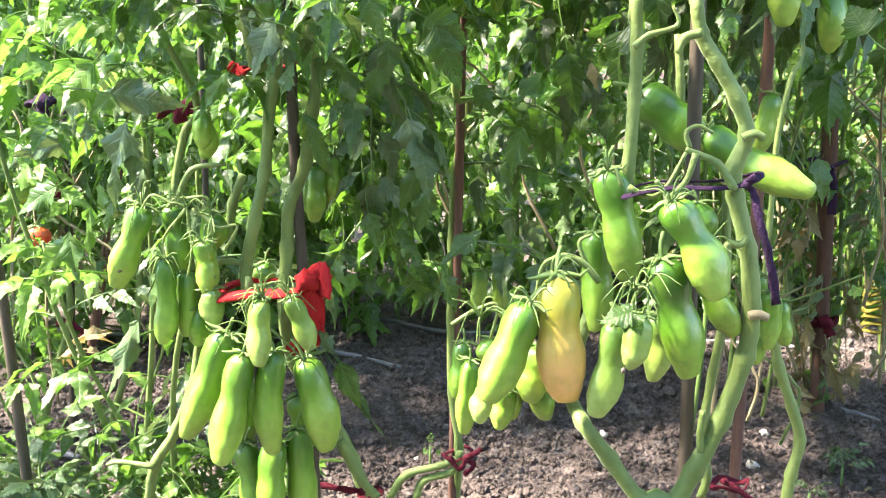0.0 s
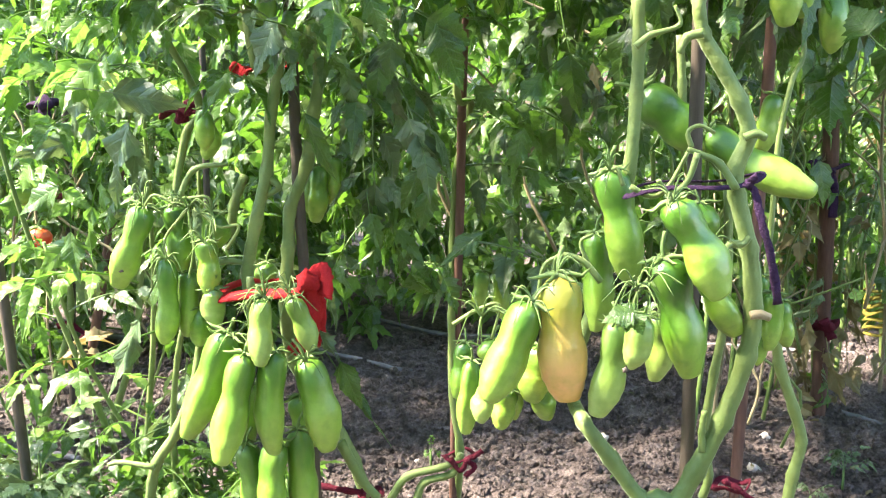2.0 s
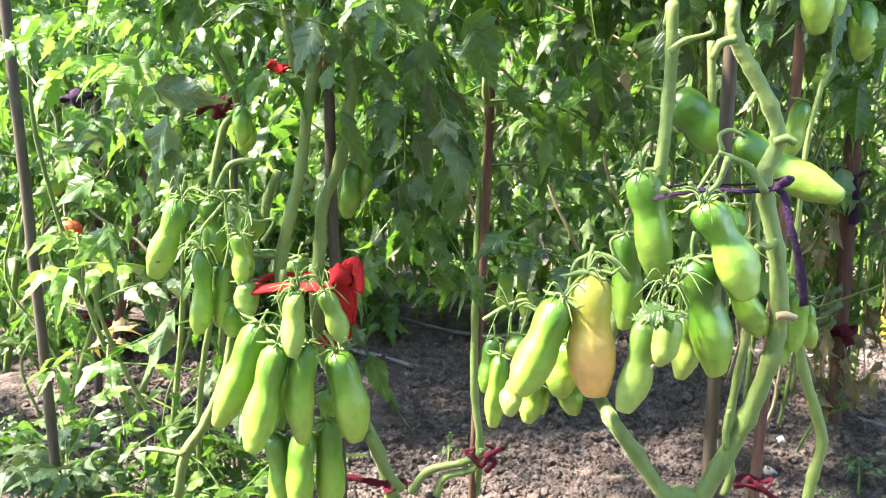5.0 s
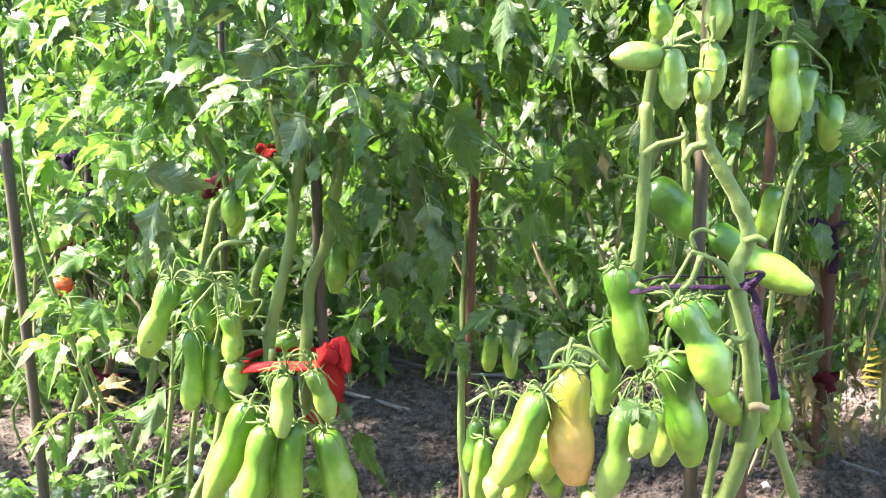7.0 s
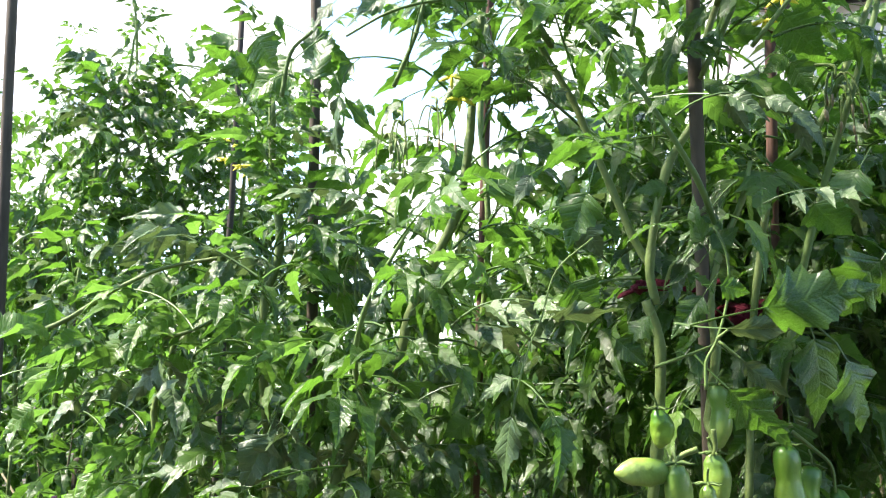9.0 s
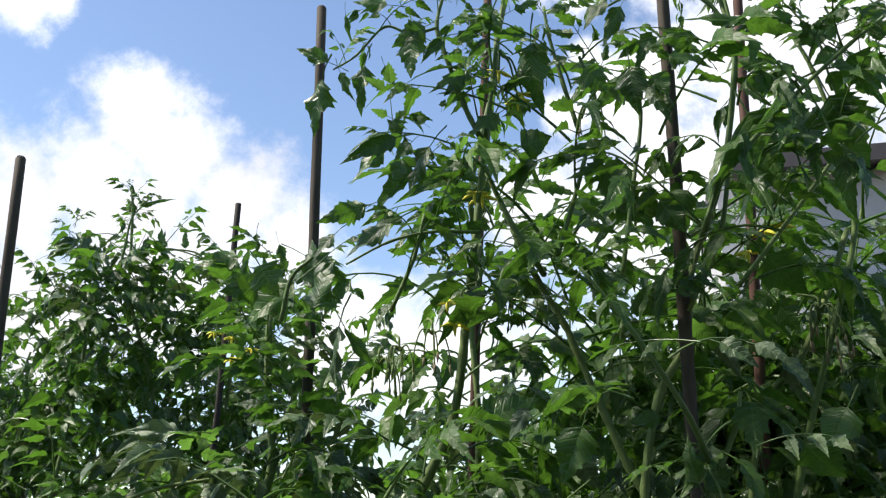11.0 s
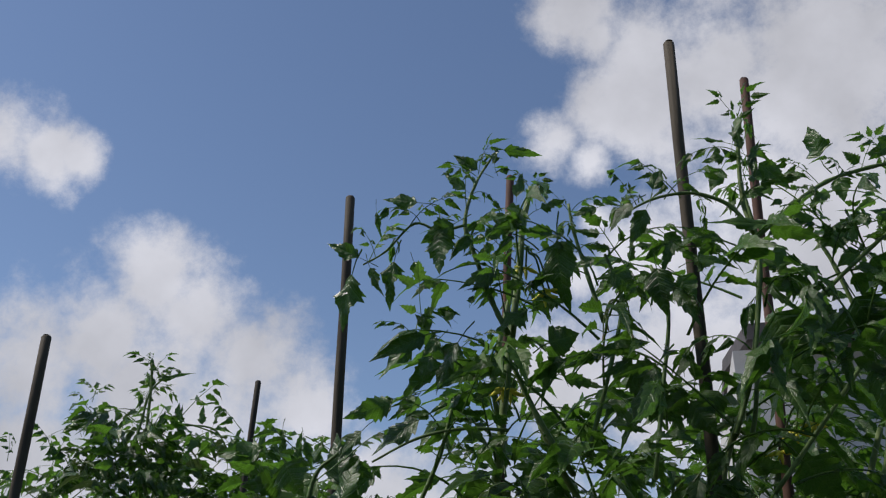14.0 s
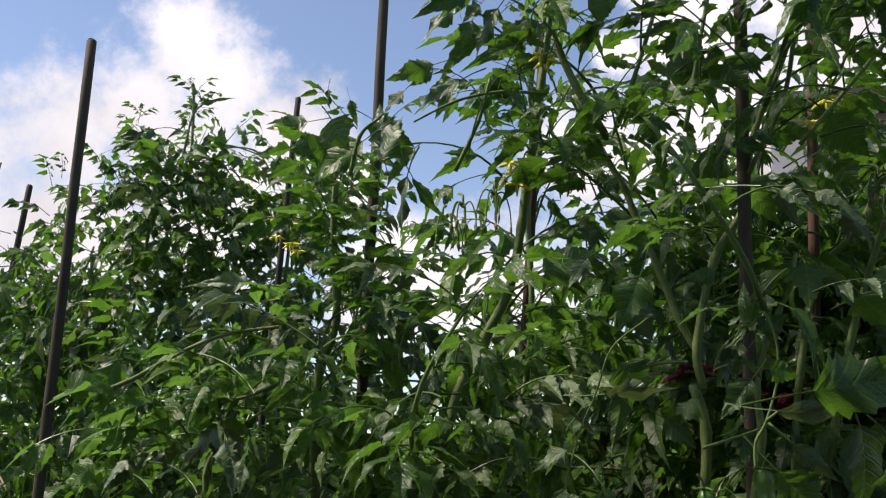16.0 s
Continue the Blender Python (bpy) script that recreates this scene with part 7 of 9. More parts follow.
foliage(plant_s, [(0.118, 1.85, 0.872), (0.137, 1.85, 1.034), (0.127, 1.85, 1.276)], 11, 900, size=1.15, tilt=(15, -20), lime=0.0, spread=0.09)
foliage(plant_s, [(0.199, 1.85, 0.871), (0.219, 1.85, 1.033), (0.209, 1.85, 1.21)], 18, 901, size=1.15, tilt=(15, -20), lime=0.0, spread=0.09)
foliage(plant_s, [(0.28, 1.85, 0.87), (0.301, 1.85, 1.031), (0.293, 1.85, 1.25)], 18, 902, size=1.15, tilt=(15, -20), lime=0.0, spread=0.09)
foliage(plant_s, [(0.36, 1.85, 0.869), (0.382, 1.85, 1.03), (0.373, 1.85, 1.185)], 18, 903, size=1.15, tilt=(15, -20), lime=0.0, spread=0.09)
foliage(plant_s, [(0.439, 1.85, 0.868), (0.462, 1.85, 1.028), (0.458, 1.85, 1.267)], 18, 904, size=1.15, tilt=(15, -20), lime=0.0, spread=0.09)
foliage(plant_s, [(0.507, 1.85, 0.643), (0.542, 1.85, 1.027), (0.536, 1.85, 1.202)], 18, 905, size=1.15, tilt=(15, -20), lime=0.0, spread=0.09)
foliage(plant_s, [(0.584, 1.85, 0.643), (0.621, 1.85, 1.026), (0.619, 1.85, 1.242)], 11, 906, size=1.15, tilt=(15, -20), lime=0.0, spread=0.09)
foliage(plant_s, [(0.661, 1.85, 0.643), (0.7, 1.85, 1.024), (0.696, 1.85, 1.177)], 11, 907, size=1.15, tilt=(15, -20), lime=0.0, spread=0.09)
foliage(plant_s, [(0.737, 1.85, 0.643), (0.779, 1.85, 1.023), (0.781, 1.85, 1.258)], 11, 908, size=1.15, tilt=(15, -20), lime=0.0, spread=0.09)
foliage(plant_s, [(0.813, 1.85, 0.642), (0.857, 1.85, 1.021), (0.856, 1.85, 1.194)], 11, 909, size=1.15, tilt=(15, -20), lime=0.0, spread=0.09)

# ---- leaves low in the gaps, sun put into the lime and pale tones ----
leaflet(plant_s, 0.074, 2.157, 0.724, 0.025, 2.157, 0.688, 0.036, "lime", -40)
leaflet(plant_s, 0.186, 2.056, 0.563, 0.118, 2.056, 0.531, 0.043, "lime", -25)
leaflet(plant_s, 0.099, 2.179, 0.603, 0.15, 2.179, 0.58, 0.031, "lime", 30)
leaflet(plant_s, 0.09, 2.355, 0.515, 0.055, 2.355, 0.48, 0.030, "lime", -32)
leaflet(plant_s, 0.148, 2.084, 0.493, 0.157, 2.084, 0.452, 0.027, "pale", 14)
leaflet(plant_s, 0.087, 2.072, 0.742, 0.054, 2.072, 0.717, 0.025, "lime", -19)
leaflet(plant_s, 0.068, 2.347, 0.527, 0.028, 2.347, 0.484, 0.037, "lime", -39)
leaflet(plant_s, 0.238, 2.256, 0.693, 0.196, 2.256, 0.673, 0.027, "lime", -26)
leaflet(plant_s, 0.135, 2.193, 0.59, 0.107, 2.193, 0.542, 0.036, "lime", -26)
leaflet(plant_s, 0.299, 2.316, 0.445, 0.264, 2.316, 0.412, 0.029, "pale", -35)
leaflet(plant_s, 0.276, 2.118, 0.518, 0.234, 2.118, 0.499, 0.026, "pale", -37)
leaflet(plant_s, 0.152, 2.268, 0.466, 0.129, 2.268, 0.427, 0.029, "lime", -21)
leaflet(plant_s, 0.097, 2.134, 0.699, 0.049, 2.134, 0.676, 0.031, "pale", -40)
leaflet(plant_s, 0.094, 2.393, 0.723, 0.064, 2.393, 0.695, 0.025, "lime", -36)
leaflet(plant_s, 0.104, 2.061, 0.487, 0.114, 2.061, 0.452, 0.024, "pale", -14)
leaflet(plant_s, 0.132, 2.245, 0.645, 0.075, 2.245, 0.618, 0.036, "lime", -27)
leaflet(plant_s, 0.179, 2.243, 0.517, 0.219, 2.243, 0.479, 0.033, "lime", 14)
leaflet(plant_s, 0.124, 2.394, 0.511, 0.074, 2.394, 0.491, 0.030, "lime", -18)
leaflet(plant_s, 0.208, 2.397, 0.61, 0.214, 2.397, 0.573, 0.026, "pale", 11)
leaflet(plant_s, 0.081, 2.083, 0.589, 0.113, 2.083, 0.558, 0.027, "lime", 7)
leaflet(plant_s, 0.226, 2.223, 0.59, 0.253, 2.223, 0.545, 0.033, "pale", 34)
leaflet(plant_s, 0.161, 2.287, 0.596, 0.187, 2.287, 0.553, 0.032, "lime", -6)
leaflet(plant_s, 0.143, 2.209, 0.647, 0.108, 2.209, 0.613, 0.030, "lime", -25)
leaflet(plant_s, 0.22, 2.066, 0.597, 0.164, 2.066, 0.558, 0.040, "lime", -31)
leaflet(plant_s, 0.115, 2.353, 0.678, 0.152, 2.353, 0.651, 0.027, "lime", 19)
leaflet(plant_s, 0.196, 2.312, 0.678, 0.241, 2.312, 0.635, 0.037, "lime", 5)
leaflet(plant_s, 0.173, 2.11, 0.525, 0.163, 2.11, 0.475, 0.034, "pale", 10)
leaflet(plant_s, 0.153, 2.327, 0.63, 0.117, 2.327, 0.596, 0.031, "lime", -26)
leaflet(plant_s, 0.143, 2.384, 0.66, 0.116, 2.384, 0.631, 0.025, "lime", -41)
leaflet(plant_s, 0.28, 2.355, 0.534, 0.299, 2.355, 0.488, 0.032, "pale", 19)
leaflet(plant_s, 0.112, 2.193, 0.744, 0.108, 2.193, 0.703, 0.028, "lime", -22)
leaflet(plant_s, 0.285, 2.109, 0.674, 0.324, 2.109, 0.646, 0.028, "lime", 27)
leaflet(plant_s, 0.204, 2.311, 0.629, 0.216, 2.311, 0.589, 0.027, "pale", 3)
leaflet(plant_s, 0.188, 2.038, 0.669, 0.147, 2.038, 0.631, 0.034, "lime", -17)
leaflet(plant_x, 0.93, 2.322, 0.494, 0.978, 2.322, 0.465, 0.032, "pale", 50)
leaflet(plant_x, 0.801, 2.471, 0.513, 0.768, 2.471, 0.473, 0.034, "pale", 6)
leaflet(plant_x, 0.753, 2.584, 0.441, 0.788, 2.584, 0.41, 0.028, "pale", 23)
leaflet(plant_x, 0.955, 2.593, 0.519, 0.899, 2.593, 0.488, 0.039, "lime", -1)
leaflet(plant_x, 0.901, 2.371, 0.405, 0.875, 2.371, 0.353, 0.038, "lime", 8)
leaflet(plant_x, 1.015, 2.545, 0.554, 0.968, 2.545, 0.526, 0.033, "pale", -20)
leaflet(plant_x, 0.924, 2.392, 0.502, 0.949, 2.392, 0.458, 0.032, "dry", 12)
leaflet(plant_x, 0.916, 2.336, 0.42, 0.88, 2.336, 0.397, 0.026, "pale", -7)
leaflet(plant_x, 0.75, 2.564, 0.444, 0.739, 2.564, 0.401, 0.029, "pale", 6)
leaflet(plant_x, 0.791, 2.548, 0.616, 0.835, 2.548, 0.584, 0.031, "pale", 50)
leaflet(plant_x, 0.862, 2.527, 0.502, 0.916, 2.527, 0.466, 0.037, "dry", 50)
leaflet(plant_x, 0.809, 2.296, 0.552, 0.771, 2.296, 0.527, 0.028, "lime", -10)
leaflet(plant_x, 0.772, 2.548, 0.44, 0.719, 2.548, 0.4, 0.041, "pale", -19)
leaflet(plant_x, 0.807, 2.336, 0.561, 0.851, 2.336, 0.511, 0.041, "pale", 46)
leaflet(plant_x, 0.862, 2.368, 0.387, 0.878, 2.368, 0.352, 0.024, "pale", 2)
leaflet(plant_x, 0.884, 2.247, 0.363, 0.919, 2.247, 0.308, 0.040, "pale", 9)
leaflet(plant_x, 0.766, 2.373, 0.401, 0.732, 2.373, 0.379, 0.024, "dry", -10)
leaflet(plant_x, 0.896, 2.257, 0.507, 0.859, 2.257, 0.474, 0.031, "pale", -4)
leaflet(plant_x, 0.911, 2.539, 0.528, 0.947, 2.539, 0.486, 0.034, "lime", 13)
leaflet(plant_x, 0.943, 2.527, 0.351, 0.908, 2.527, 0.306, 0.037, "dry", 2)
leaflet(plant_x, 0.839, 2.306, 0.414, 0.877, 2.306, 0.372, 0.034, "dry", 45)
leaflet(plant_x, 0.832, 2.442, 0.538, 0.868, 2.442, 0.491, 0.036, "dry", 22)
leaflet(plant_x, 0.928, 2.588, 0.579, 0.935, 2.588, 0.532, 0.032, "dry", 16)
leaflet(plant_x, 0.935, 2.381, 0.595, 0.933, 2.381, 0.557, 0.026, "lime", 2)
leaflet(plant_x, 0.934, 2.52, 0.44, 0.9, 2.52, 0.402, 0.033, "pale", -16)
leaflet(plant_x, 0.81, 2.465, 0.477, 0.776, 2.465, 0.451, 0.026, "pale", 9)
leaflet(plant_x, 0.767, 2.495, 0.406, 0.748, 2.495, 0.357, 0.035, "lime", -4)
leaflet(plant_x, 0.971, 2.559, 0.605, 0.945, 2.559, 0.56, 0.035, "lime", 19)
leaflet(plant_x, 0.66, 2.221, 0.649, 0.673, 2.221, 0.587, 0.042, "lime", 36)
leaflet(plant_x, 0.691, 2.319, 0.524, 0.674, 2.319, 0.492, 0.024, "lime", 1)
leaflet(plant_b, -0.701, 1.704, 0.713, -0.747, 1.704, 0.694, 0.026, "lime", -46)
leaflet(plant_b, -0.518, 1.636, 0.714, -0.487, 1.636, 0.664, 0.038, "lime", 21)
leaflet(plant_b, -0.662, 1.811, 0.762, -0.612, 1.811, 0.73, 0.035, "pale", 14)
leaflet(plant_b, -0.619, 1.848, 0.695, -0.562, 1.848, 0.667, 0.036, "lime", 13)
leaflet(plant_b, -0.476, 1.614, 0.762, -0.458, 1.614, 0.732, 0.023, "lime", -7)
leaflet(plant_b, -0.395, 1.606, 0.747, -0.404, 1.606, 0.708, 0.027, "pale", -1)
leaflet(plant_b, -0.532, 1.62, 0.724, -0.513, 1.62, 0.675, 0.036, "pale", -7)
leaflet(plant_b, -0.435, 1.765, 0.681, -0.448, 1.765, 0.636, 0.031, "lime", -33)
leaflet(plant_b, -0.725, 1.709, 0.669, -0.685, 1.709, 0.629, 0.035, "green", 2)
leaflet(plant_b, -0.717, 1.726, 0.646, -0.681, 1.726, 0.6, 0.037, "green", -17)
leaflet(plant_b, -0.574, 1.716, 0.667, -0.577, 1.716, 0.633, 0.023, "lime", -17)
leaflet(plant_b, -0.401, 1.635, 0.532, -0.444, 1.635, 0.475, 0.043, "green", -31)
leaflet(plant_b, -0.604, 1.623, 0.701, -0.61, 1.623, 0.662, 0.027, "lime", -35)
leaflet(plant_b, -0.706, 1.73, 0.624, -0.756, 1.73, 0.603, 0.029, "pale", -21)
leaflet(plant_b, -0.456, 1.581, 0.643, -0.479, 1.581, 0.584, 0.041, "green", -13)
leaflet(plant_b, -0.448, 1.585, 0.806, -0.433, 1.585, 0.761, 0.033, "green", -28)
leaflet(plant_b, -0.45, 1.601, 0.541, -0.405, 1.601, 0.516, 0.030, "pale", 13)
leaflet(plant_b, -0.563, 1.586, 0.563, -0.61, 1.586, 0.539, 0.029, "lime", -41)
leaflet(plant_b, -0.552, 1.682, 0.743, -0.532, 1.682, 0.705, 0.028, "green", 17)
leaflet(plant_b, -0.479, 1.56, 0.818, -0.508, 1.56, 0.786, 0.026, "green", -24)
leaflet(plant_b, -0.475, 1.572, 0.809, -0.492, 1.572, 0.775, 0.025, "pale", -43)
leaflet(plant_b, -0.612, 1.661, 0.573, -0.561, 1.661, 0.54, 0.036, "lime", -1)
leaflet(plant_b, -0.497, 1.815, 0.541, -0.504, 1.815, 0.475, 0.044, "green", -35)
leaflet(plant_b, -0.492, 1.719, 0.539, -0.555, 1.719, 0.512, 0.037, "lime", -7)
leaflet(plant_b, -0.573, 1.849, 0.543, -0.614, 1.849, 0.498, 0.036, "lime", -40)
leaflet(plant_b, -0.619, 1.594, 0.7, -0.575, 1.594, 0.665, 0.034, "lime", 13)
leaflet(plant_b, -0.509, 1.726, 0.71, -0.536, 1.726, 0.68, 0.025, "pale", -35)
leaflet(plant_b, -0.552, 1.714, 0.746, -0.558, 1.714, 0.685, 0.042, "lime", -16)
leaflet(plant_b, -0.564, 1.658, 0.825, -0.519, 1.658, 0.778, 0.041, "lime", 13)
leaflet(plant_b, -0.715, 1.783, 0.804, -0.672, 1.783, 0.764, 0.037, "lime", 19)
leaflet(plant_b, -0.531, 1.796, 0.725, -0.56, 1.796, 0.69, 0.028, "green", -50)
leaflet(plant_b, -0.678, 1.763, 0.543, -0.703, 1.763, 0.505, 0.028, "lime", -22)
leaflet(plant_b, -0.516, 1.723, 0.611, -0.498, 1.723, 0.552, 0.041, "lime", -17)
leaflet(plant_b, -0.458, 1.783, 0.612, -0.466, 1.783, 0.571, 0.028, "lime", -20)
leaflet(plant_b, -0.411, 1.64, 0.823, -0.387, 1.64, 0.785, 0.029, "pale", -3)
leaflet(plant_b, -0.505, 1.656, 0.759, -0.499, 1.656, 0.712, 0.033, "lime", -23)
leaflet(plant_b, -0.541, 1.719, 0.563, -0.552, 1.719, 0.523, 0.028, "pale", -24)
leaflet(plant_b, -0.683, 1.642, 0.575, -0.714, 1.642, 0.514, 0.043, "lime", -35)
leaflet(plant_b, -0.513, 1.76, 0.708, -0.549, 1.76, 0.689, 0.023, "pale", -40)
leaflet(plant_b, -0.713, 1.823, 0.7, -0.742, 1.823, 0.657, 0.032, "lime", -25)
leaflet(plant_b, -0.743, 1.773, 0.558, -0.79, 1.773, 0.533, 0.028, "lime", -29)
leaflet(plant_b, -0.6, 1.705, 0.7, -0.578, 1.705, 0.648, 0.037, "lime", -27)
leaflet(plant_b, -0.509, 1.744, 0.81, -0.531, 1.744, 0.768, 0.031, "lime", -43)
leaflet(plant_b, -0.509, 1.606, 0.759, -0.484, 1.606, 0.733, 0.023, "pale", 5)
leaflet(plant_c, -0.212, 2.268, 0.357, -0.169, 2.268, 0.317, 0.035, "lime", 30)
leaflet(plant_c, -0.198, 2.24, 0.327, -0.247, 2.24, 0.306, 0.030, "pale", -5)
leaflet(plant_c, -0.208, 2.288, 0.262, -0.202, 2.288, 0.202, 0.039, "pale", -3)
leaflet(plant_c, -0.3, 2.364, 0.342, -0.301, 2.364, 0.284, 0.038, "pale", -31)
leaflet(plant_c, -0.296, 2.301, 0.266, -0.334, 2.301, 0.239, 0.026, "lime", -10)
leaflet(plant_c, -0.189, 2.383, 0.252, -0.203, 2.383, 0.217, 0.024, "lime", -18)
leaflet(plant_c, -0.143, 2.26, 0.265, -0.164, 2.26, 0.216, 0.034, "lime", -11)
leaflet(plant_c, -0.146, 2.276, 0.334, -0.106, 2.276, 0.281, 0.041, "lime", 18)
leaflet(plant_c, -0.222, 2.39, 0.229, -0.177, 2.39, 0.203, 0.030, "pale", 19)
leaflet(plant_c, -0.235, 2.307, 0.344, -0.179, 2.307, 0.319, 0.034, "lime", 16)
leaflet(plant_c, -0.275, 2.367, 0.312, -0.236, 2.367, 0.268, 0.036, "pale", 27)
leaflet(plant_c, -0.227, 2.25, 0.287, -0.269, 2.25, 0.228, 0.044, "lime", -24)
leaflet(plant_s, 0.09, 2.407, 0.446, 0.13, 2.407, 0.404, 0.035, "lime", 12)
leaflet(plant_s, 0.209, 2.558, 0.463, 0.253, 2.558, 0.443, 0.027, "green", 38)
leaflet(plant_s, 0.33, 2.416, 0.479, 0.279, 2.416, 0.433, 0.042, "green", -30)
leaflet(plant_s, 0.257, 2.478, 0.249, 0.289, 2.478, 0.21, 0.031, "pale", 7)
leaflet(plant_s, 0.244, 2.34, 0.467, 0.26, 2.34, 0.414, 0.036, "lime", 25)
leaflet(plant_s, 0.188, 2.562, 0.303, 0.196, 2.562, 0.251, 0.035, "lime", -14)
leaflet(plant_s, 0.171, 2.315, 0.363, 0.218, 2.315, 0.331, 0.033, "pale", 33)
leaflet(plant_s, 0.295, 2.487, 0.198, 0.288, 2.487, 0.138, 0.039, "lime", 9)
leaflet(plant_s, 0.373, 2.591, 0.179, 0.397, 2.591, 0.133, 0.032, "pale", 11)
leaflet(plant_s, 0.079, 2.541, 0.272, 0.132, 2.541, 0.236, 0.037, "pale", 8)
leaflet(plant_s, 0.364, 2.595, 0.409, 0.326, 2.595, 0.373, 0.032, "lime", -3)
leaflet(plant_s, 0.211, 2.539, 0.198, 0.202, 2.539, 0.161, 0.025, "lime", 14)
leaflet(plant_s, 0.125, 2.415, 0.472, 0.122, 2.415, 0.423, 0.033, "pale", -18)
leaflet(plant_s, 0.236, 2.306, 0.299, 0.203, 2.306, 0.265, 0.029, "green", -14)
leaflet(plant_s, 0.327, 2.57, 0.303, 0.372, 2.57, 0.266, 0.034, "green", 22)
leaflet(plant_s, 0.308, 2.447, 0.377, 0.339, 2.447, 0.328, 0.036, "lime", 16)
leaflet(plant_s, 0.096, 2.395, 0.341, 0.154, 2.395, 0.302, 0.041, "lime", 11)
leaflet(plant_s, 0.19, 2.592, 0.454, 0.223, 2.592, 0.422, 0.027, "lime", 4)
leaflet(plant_s, 0.284, 2.371, 0.292, 0.269, 2.371, 0.246, 0.031, "pale", -1)
leaflet(plant_s, 0.273, 2.461, 0.183, 0.231, 2.461, 0.152, 0.031, "green", -0)
leaflet(plant_s, 0.118, 2.573, 0.32, 0.151, 2.573, 0.276, 0.034, "green", -5)
leaflet(plant_s, 0.297, 2.341, 0.227, 0.289, 2.341, 0.168, 0.039, "pale", -12)
leaflet(plant_s, 0.194, 2.59, 0.28, 0.198, 2.59, 0.244, 0.024, "pale", 18)
leaflet(plant_s, 0.34, 2.535, 0.402, 0.325, 2.535, 0.34, 0.042, "pale", 10)
leaflet(plant_s, 0.376, 2.531, 0.478, 0.42, 2.531, 0.439, 0.035, "pale", 30)
leaflet(plant_s, 0.336, 2.581, 0.336, 0.323, 2.581, 0.275, 0.041, "pale", -23)
leaflet(plant_s, 0.107, 2.382, 0.235, 0.118, 2.382, 0.2, 0.024, "lime", 16)
leaflet(plant_s, 0.326, 2.548, 0.385, 0.323, 2.548, 0.337, 0.033, "green", 23)
leaflet(plant_s, 0.102, 2.483, 0.419, 0.049, 2.483, 0.381, 0.038, "lime", 2)
leaflet(plant_s, 0.257, 2.327, 0.234, 0.249, 2.327, 0.171, 0.042, "lime", 9)
leaflet(plant_s, 0.168, 2.597, 0.33, 0.188, 2.597, 0.267, 0.043, "pale", -12)
leaflet(plant_s, 0.116, 2.345, 0.448, 0.09, 2.345, 0.411, 0.029, "lime", 0)
leaflet(plant_s, 0.332, 2.397, 0.392, 0.382, 2.397, 0.364, 0.033, "lime", 10)
leaflet(plant_s, 0.366, 2.466, 0.394, 0.397, 2.466, 0.345, 0.036, "lime", 24)
leaflet(plant_s, 0.107, 2.332, 0.451, 0.105, 2.332, 0.392, 0.039, "green", 18)
leaflet(plant_s, 0.284, 2.371, 0.444, 0.274, 2.371, 0.396, 0.032, "green", 7)
leaflet(plant_s, 0.268, 2.355, 0.316, 0.196, 2.355, 0.287, 0.044, "lime", -34)
leaflet(plant_s, 0.34, 2.561, 0.477, 0.309, 2.561, 0.447, 0.026, "pale", -25)
leaflet(plant_s, 0.204, 2.42, 0.261, 0.157, 2.42, 0.217, 0.039, "green", 4)
leaflet(plant_s, 0.287, 2.324, 0.36, 0.273, 2.324, 0.312, 0.033, "lime", -19)
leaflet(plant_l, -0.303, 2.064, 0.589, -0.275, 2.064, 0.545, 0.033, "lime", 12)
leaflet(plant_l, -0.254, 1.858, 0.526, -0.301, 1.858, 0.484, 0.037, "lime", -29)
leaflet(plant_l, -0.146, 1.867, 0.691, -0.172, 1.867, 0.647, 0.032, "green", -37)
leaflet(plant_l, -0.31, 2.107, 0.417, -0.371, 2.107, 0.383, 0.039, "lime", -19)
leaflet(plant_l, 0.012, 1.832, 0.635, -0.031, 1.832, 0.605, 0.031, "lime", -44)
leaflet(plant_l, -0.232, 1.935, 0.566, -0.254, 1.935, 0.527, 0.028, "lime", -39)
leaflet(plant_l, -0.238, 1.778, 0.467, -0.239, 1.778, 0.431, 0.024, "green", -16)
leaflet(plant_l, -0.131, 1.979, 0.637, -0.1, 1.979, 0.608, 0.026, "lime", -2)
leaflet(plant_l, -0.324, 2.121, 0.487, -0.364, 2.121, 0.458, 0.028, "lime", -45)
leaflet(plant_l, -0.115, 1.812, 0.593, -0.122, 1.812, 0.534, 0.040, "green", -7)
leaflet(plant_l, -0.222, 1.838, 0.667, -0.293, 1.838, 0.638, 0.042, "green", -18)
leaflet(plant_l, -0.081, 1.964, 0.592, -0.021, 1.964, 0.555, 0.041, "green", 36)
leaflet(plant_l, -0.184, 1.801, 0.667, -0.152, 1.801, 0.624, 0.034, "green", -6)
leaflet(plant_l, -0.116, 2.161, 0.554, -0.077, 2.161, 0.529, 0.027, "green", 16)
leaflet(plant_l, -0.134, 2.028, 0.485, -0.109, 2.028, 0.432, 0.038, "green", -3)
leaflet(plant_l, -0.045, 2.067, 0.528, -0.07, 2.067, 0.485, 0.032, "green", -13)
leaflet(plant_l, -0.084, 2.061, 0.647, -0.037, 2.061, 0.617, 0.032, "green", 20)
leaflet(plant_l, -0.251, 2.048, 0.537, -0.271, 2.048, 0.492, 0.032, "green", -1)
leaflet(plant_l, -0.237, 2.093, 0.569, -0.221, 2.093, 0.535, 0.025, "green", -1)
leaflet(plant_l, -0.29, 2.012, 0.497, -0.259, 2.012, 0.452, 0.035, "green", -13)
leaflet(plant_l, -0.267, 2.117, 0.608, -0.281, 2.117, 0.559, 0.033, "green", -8)
